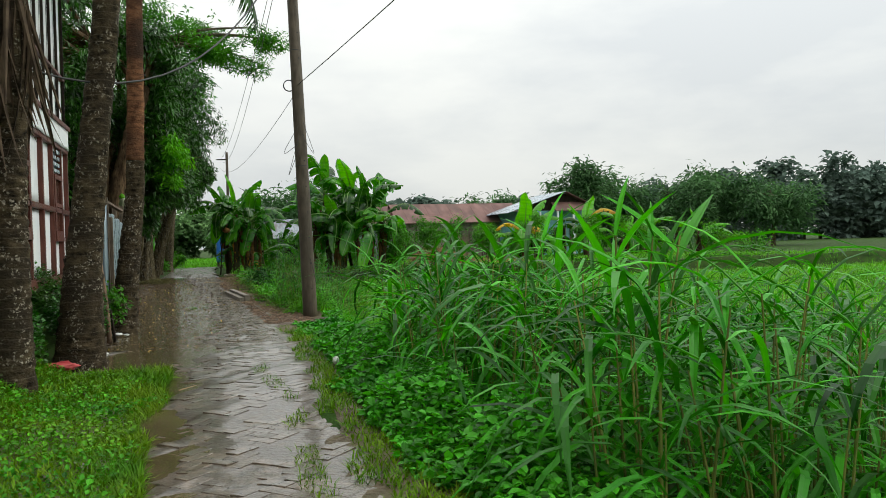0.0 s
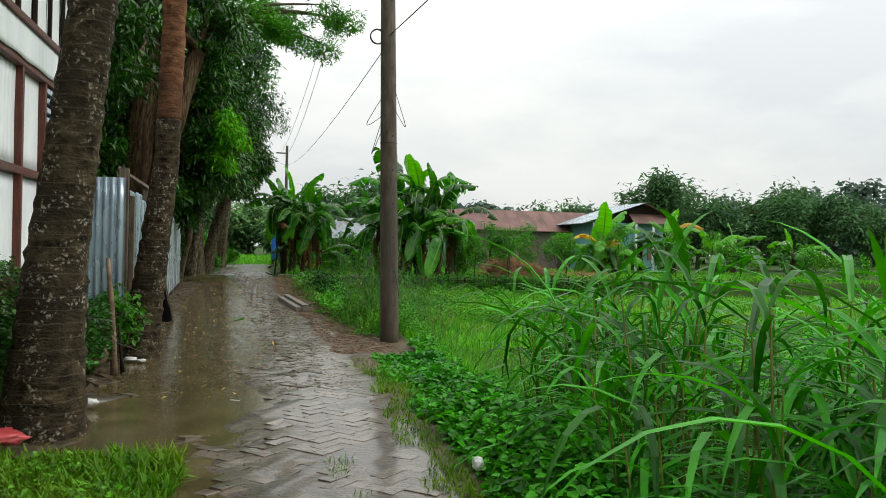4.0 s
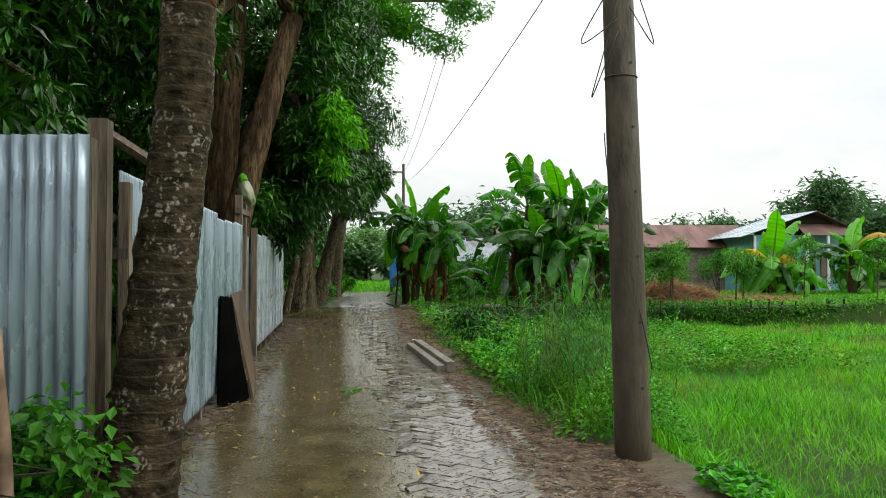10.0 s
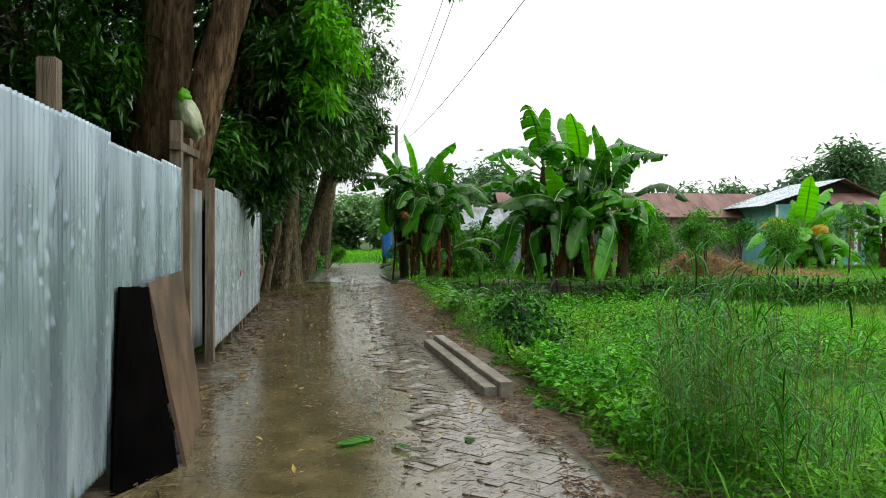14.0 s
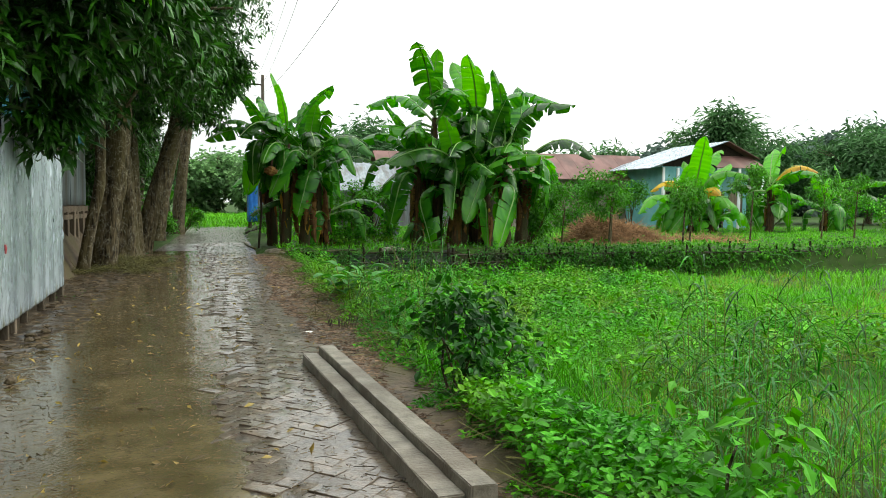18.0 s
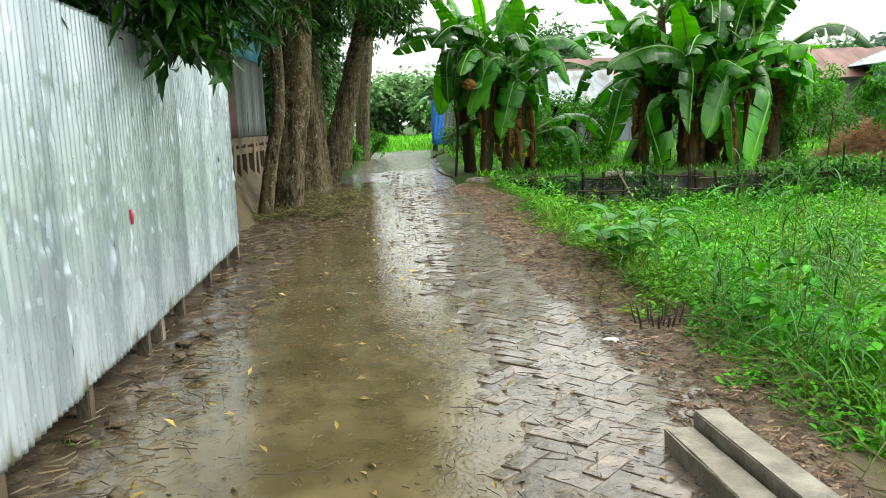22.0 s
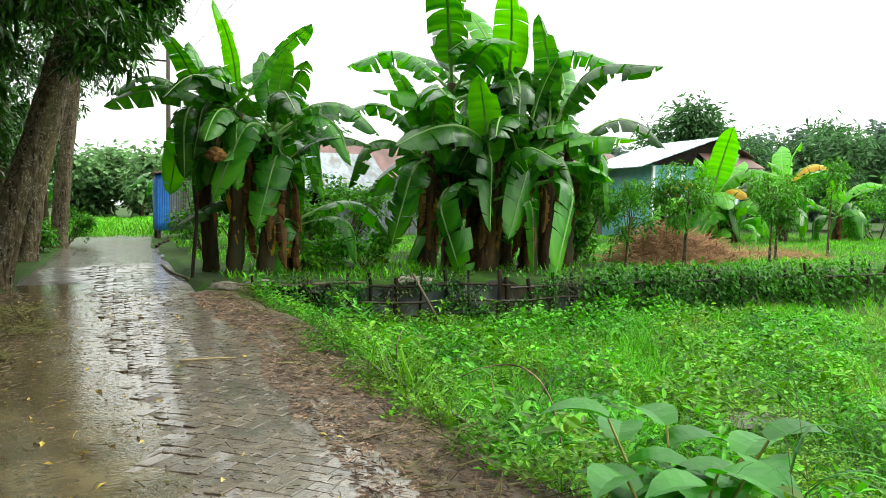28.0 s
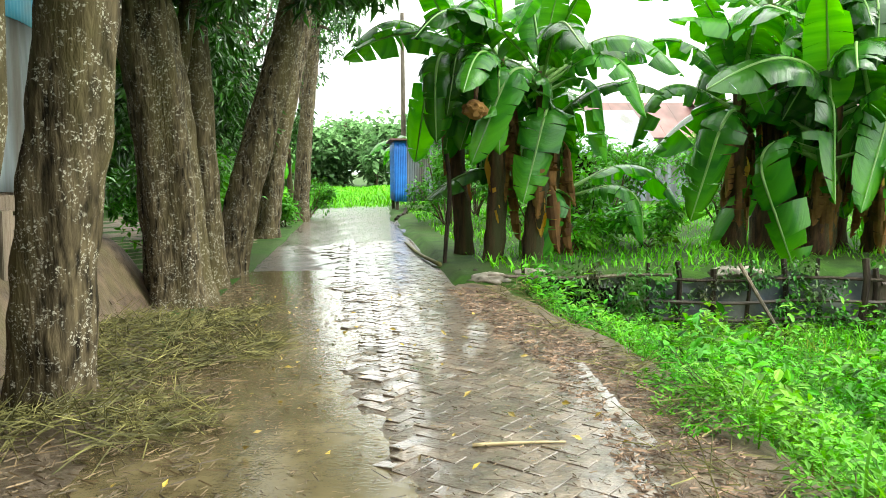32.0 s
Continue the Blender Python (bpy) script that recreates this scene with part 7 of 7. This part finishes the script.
# Hay-coloured bits that imitate small whitish reflections and bubbles on the water.
scatter_sticks("puddle_flecks", 2600, (-2.6, 0.2, 5, 34), 0.022, 0.0042, 719, "hay", "pale flecks of chaff afloat on the puddle", "chaff", lambda x, y: (x > fence_x(y) + 0.15) & (road_z(x, y) < 0.006) & (ripple(x, y, 2.6, 2) + 0.6 * ripple(x, y, 7.0, 4) > -0.1), zfn=on_lane, lift=0.001)
scatter_sticks("creeper_twigs", 160, (-2.7, -1.8, 5.6, 8.3), 0.35, 0.004, 718, "twig", "bare brown twigs among the creepers", "twigs", zfn=lambda x, y: ground_z(x, y) + 0.05, pile=lambda x, y: 0.55 + 0.2 * ripple(x, y, 2, 1))


def stick(name, pts, r, material, label, group="sticks"):
    p = np.asarray(pts, float)
    s = np.linspace(0, len(p) - 1, 5 * len(p) - 4)
    p = np.stack([np.interp(s, np.arange(len(p)), p[:, i]) for i in range(3)], -1)
    for _ in range(6):
        p[1:-1] = (p[:-2] + 2 * p[1:-1] + p[2:]) / 4
    pts = p
    v, q, t = tube(np.asarray(pts, float), np.linspace(r, r * 0.5, len(pts)), 6, wobble=0.08)
    return tagged(solid(name, v, q, M[material], t, smooth=True), label, "stick", group=group)


stick("pale_stick", [(-0.47, 27.57, 0.035), (-0.2, 27.56, 0.04), (0.02, 27.54, 0.04)], 0.012, "twig_pale", "short pale stick lying across the lane")
stick("fallen_branch", [(1.45, 24.0, -0.2), (1.15, 24.9, 0.02), (1.06, 25.7, 0.06), (1.0, 26.5, 0.10)], 0.022, "twig", "long dark fallen branch on the bank")
stick("pale_branch", [(1.15, 26.3, 0.1), (1.25, 26.6, 0.3), (1.45, 26.9, 0.36)], 0.007, "reed_litter", "thin pale bent branch on the bank")
stick("bent_branch", [(1.6, 24.4, -0.15), (1.62, 24.6, 0.25), (1.5, 24.8, 0.42), (1.3, 25.0, 0.36), (1.2, 25.1, 0.28)], 0.007, "reed_litter", "arched pale branch over the weeds")
stick("forked_branch", [(1.3, 24.7, 0.0), (1.35, 24.9, 0.18), (1.36, 25.0, 0.36)], 0.007, "reed_litter", "pale forked branch over the weeds")
for k in range(16):
    a, r = k * 0.9, 0.03 + 0.03 * (k % 4)
    stick("bamboo_stub", [(0.75 + r * math.cos(a), 20.75 + r * math.sin(a), -0.1), (0.75 + r * math.cos(a) * 1.6, 20.75 + r * math.sin(a) * 1.6, 0.08 + 0.03 * (k % 4))], 0.009, "twig", "cut brown reed stub at the lane's edge", group="reed stubs")
stick("palm_stake", [(-1.78, 5.61, 0.0), (-1.80, 5.6, 0.35), (-1.79, 5.58, 0.72)], 0.025, "dark", "short dark stake beside the palm", group="stakes")
stick("palm_stake", [(-1.77, 7.49, 0.0), (-1.82, 7.5, 0.5)], 0.025, "dark", "short dark stake beside the palm", group="stakes")
stick("pale_straw", [(-0.66, 2.45, 0.03), (-0.58, 2.53, 0.035), (-0.5, 2.66, 0.03)], 0.006, "twig_pale", "pale straw lying on the wet lane")
creeper_bush = shrub("creeper_bush", -1.98, 7.9, 0.1, 0.6, 0.75, 60, flat_leaf(0.075, 0.05), "mid_leaf", 480, "leafy creeper bush between the palms", per=9)
stick("garden_stake", [(-1.83, 7.33, 0.0), (-1.86, 7.35, 0.6), (-1.93, 7.4, 1.25)], 0.042, "reed_litter", "leaning bamboo stake by the creepers")
stick("red_prop", [(-2.3, 8.5, 0.3), (-2.32, 8.5, 1.3), (-2.36, 8.52, 2.05)], 0.06, "timber_red", "rough red-brown timber prop beside the tin")
stick("lane_bamboo", [(0.2, 35.2, 0.08), (0.0, 37.0, 0.06), (-0.05, 39.5, 0.05)], 0.035, "hay", "bamboo pole lying at the lane's edge")
for k in range(6):
    stick("firewood", [(0.15 + 0.1 * k, 47.0 + 0.5 * k, 0.08 + 0.04 * (k % 2)), (0.5 + 0.05 * k, 49.0 + 0.45 * k, 0.1 + 0.03 * k)], 0.05, "dark", "dark wet firewood stacked before the shed", group="firewood")


def crumple(name, at, size, material, label, category, seed):
    """A crushed bag: a noisy squashed ball with folds."""
    bm = bmesh.new()
    bmesh.ops.create_icosphere(bm, subdivisions=3, radius=1)
    for vv in bm.verts:
        n = noise.noise(vv.co * 2.3 + Vector((seed, 0, 0))) * 0.45 + noise.noise(vv.co * 6 + Vector((0, seed, 0))) * 0.18
        vv.co *= 1 + n
        vv.co = Vector((vv.co.x * size[0], vv.co.y * size[1], vv.co.z * size[2]))
    me = bpy.data.meshes.new(name)
    bm.to_mesh(me)
    bm.free()
    me.materials.append(M[material])
    me.polygons.foreach_set("use_smooth", np.full(len(me.polygons), True))
    ob = new(name, me)
    ob.location = at
    return tagged(ob, label, category)


crumple("red_bag", (-2.0, 4.05, 0.13), (0.20, 0.13, 0.05), "redbag", "crushed red plastic bag by the palm", "rubbish", 1)
crumple("white_wrapper", (-1.68, 8.2, 0.03), (0.05, 0.04, 0.02), "white", "small scrap of white paper by the palm foot", "rubbish", 22)
crumple("white_wrapper", (-1.82, 8.27, 0.04), (0.085, 0.06, 0.022), "white", "crumpled white paper by the palm foot", "rubbish", 2)
crumple("white_wrapper", (-1.72, 5.6, 0.05), (0.06, 0.05, 0.03), "white", "crumpled white paper by the palm foot", "rubbish", 3)
crumple("white_stone", (0.33, 20.41, 0.025), (0.05, 0.035, 0.015), "white", "pale flat stone at the lane's edge", "stone", 4)
crumple("kerb_stone", (0.65, 33.45, 0.08), (0.26, 0.12, 0.09), "beam", "pale broken stone at the fence corner", "stone", 5)
crumple("kerb_stone", (1.25, 33.65, 0.10), (0.28, 0.12, 0.08), "beam", "pale broken stone at the fence corner", "stone", 6)
crumple("kerb_stone", (3.9, 33.3, 0.12), (0.35, 0.12, 0.09), "beam", "pale broken stone at the fence corner", "stone", 7)
crumple("leaf_pile", (-2.2, 7.3, 0.22), (0.28, 0.30, 0.20), "litter", "heap of dry brown leaves under the creepers", "rubbish", 8)
crumple("white_bag", (-2.25, 7.0, 0.08), (0.16, 0.12, 0.07), "white", "torn white bag under the creepers", "rubbish", 9)
crumple("white_bag", (0.98, 2.97, 0.14), (0.035, 0.03, 0.04), "white", "small white wrapper in the weeds", "rubbish", 10)
sack = thing("hanging_sack", (-2.34, 15.55, 2.62), "pale green and white sack hanging on the gate post", "sack")
ob = crumple("bag", (0.02, 0, 0), (0.10, 0.12, 0.20), "sacking", "", "", 11)
ob.rotation_euler = (0, -0.35, 0)
under(ob, sack)
ob = crumple("knot", (-0.02, -0.05, 0.19), (0.06, 0.06, 0.07), "mango_new", "", "", 12)
under(ob, sack, "green tied neck")
# black hose heap at the corner of the terrace
for k, (z, r) in enumerate(((0.02, 0.05), (-0.08, 0.06), (0.06, 0.04))):
    pts = bend((0.35 + 0.1 * k, 34.2 - 0.1 * k, z + 0.06), (1.0, 32.9 - 0.15 * k, -0.35 + 0.1 * k), 9, sag=0.05, sway=0.10, seed=800 + k)
    v, q, t = tube(pts, r, 8, wobble=0.1)
    tagged(solid("black_log", v, q, M["dark"], t, smooth=True), "blackened log at the terrace corner", "log", group="logs")

# banana leaf lying in the puddle
for k, (x, y, r, s) in enumerate(((-0.95, 13.6, 0.5, 0.38), (0.05, 13.6, 1.2, 0.2), (-0.35, 13.5, 2.2, 0.2))):
    ob = new("cut_banana_leaf", BANANA_LEAVES[3])
    ob.matrix_world = pose(x, y, 0.03, 0, 0, -60 + 40 * r) @ Matrix.Diagonal((s * 0.8, s, s * 0.12, 1))
    tagged(ob, "cut green banana leaf lying on the wet lane", "leaf", group="cut leaves")

g = np.random.default_rng(55)
for k in range(26):
    y = g.uniform(17.5, 26.5)
    crumple("fence_foot_stone", (float(fence_x(y)) + g.uniform(0.0, 0.45), y, 0.03), (g.uniform(0.03, 0.07), g.uniform(0.03, 0.06), g.uniform(0.02, 0.035)), "earth", "small wet brick rubble at the fence foot", "stone", 30 + k)


# ---- herringbone bricks of the lane ----
def brick_shape(lx, ly, h=0.05, seed=0):
    g = np.random.default_rng(seed)
    i, d = 0.006, 0.0022
    a = np.array([(-lx, -ly), (lx, -ly), (lx, ly), (-lx, ly)]) / 2
    top = a * ((lx - 2 * i) / lx, (ly - 2 * i) / ly) + g.normal(0, 0.004, (4, 2))
    v = np.concatenate([np.c_[a, np.full(4, -h)], np.c_[a, np.full(4, -d)], np.c_[top, g.normal(0, 0.001, 4)]])
    q = [(8, 9, 10, 11)] + [(b + k, b + (k + 1) % 4, b + 4 + (k + 1) % 4, b + 4 + k) for b in (0, 4) for k in range(4)]
    return v, np.array(q)


BL, BW, GAP = 0.222, 0.111, 0.006
g = np.random.default_rng(3)
shapes = [brick_shape(BL - GAP, BW - GAP, seed=k) for k in range(5)]
shape_meshes = []
for sv, sq in shapes:
    ob = solid("brick_shape", sv, sq, M["brick"])
    shape_meshes.append(ob.data)
    bpy.data.objects.remove(ob)
c45 = math.sqrt(0.5)
rest_v, rest_q, count, singles = [], [], 0, 0
for i in range(-85, 330):
    for j in range(-85, 330):
        c = (i - j) % 4
        if c not in (0, 3):
            continue
        px, py, turn = (i + 1.0, j + 0.5, 0.0) if c == 0 else (i + 0.5, j + 1.0, math.pi / 2)
        px, py = px * BW, py * BW
        x, y = (px - py) * c45 - 0.2, (px + py) * c45 - 6.0
        if not (-5.5 < y < 40.0) or x < -2.2 or x > road_right(y) + 0.02:
            continue
        z = float(road_z(x, y))
        e = 0.16
        sx, sy = float(road_z(x + e, y) - z) / e, float(road_z(x, y + e) - z) / e
        rough = 1.0
        z += 0.0035 + g.normal(0, 0.0011) * rough - (0.03 if g.random() < 0.06 else 0)
        if z < -0.012 or (y < 7 and (g.random() < 0.10 or ripple(x, y, 2.5, 7.0) + 0.4 * ripple(x, y, 7.0, 2.0) > 0.38)) or ripple(x, y, 2.2, 5.0) + 0.4 * ripple(x, y, 6.0, 2.0) > 0.72 or (x < -1.35 and g.random() < 0.3):
            continue
        k = int(g.integers(5))
        m = Matrix.Translation((x, y, z)) @ Euler((sy + g.normal(0, 0.0035 * rough), -sx + g.normal(0, 0.0035 * rough), 0)).to_matrix().to_4x4() @ Matrix.Rotation(math.pi / 4 + turn + g.normal(0, 0.035), 4, "Z")
        if 20.4 < y < 25.6 and -1.0 < x < 0.45 and singles < 300:
            ob = new("brick", shape_meshes[k])
            ob.matrix_world = m
            ob.parent = road
            singles += 1
        else:
            mm = np.array(m)
            rest_v.append(shapes[k][0] @ mm[:3, :3].T + mm[:3, 3])
            rest_q.append(shapes[k][1] + 12 * count)
            count += 1
for y in np.arange(22.6, 32.4, 0.226):
    x = float(road_right(y)) + 0.04 + 0.02 * math.sin(y * 1.7)
    a = math.atan2(float(road_right(y + 0.1) - road_right(y - 0.1)), 0.2)
    z = float(road_z(x - 0.1, y)) - 0.004 + g.normal(0, 0.003)
    mm = np.array(Matrix.Translation((x, y, z)) @ Matrix.Rotation(math.pi / 2 - a + g.normal(0, 0.03), 4, "Z"))
    rest_v.append(shapes[2][0] @ mm[:3, :3].T + mm[:3, 3])
    rest_q.append(shapes[2][1] + 12 * count)
    count += 1
ob = solid("paving", np.concatenate(rest_v), np.concatenate(rest_q), M["brick_rest"])
ob.parent = road
ob["kind"] = "stuff"
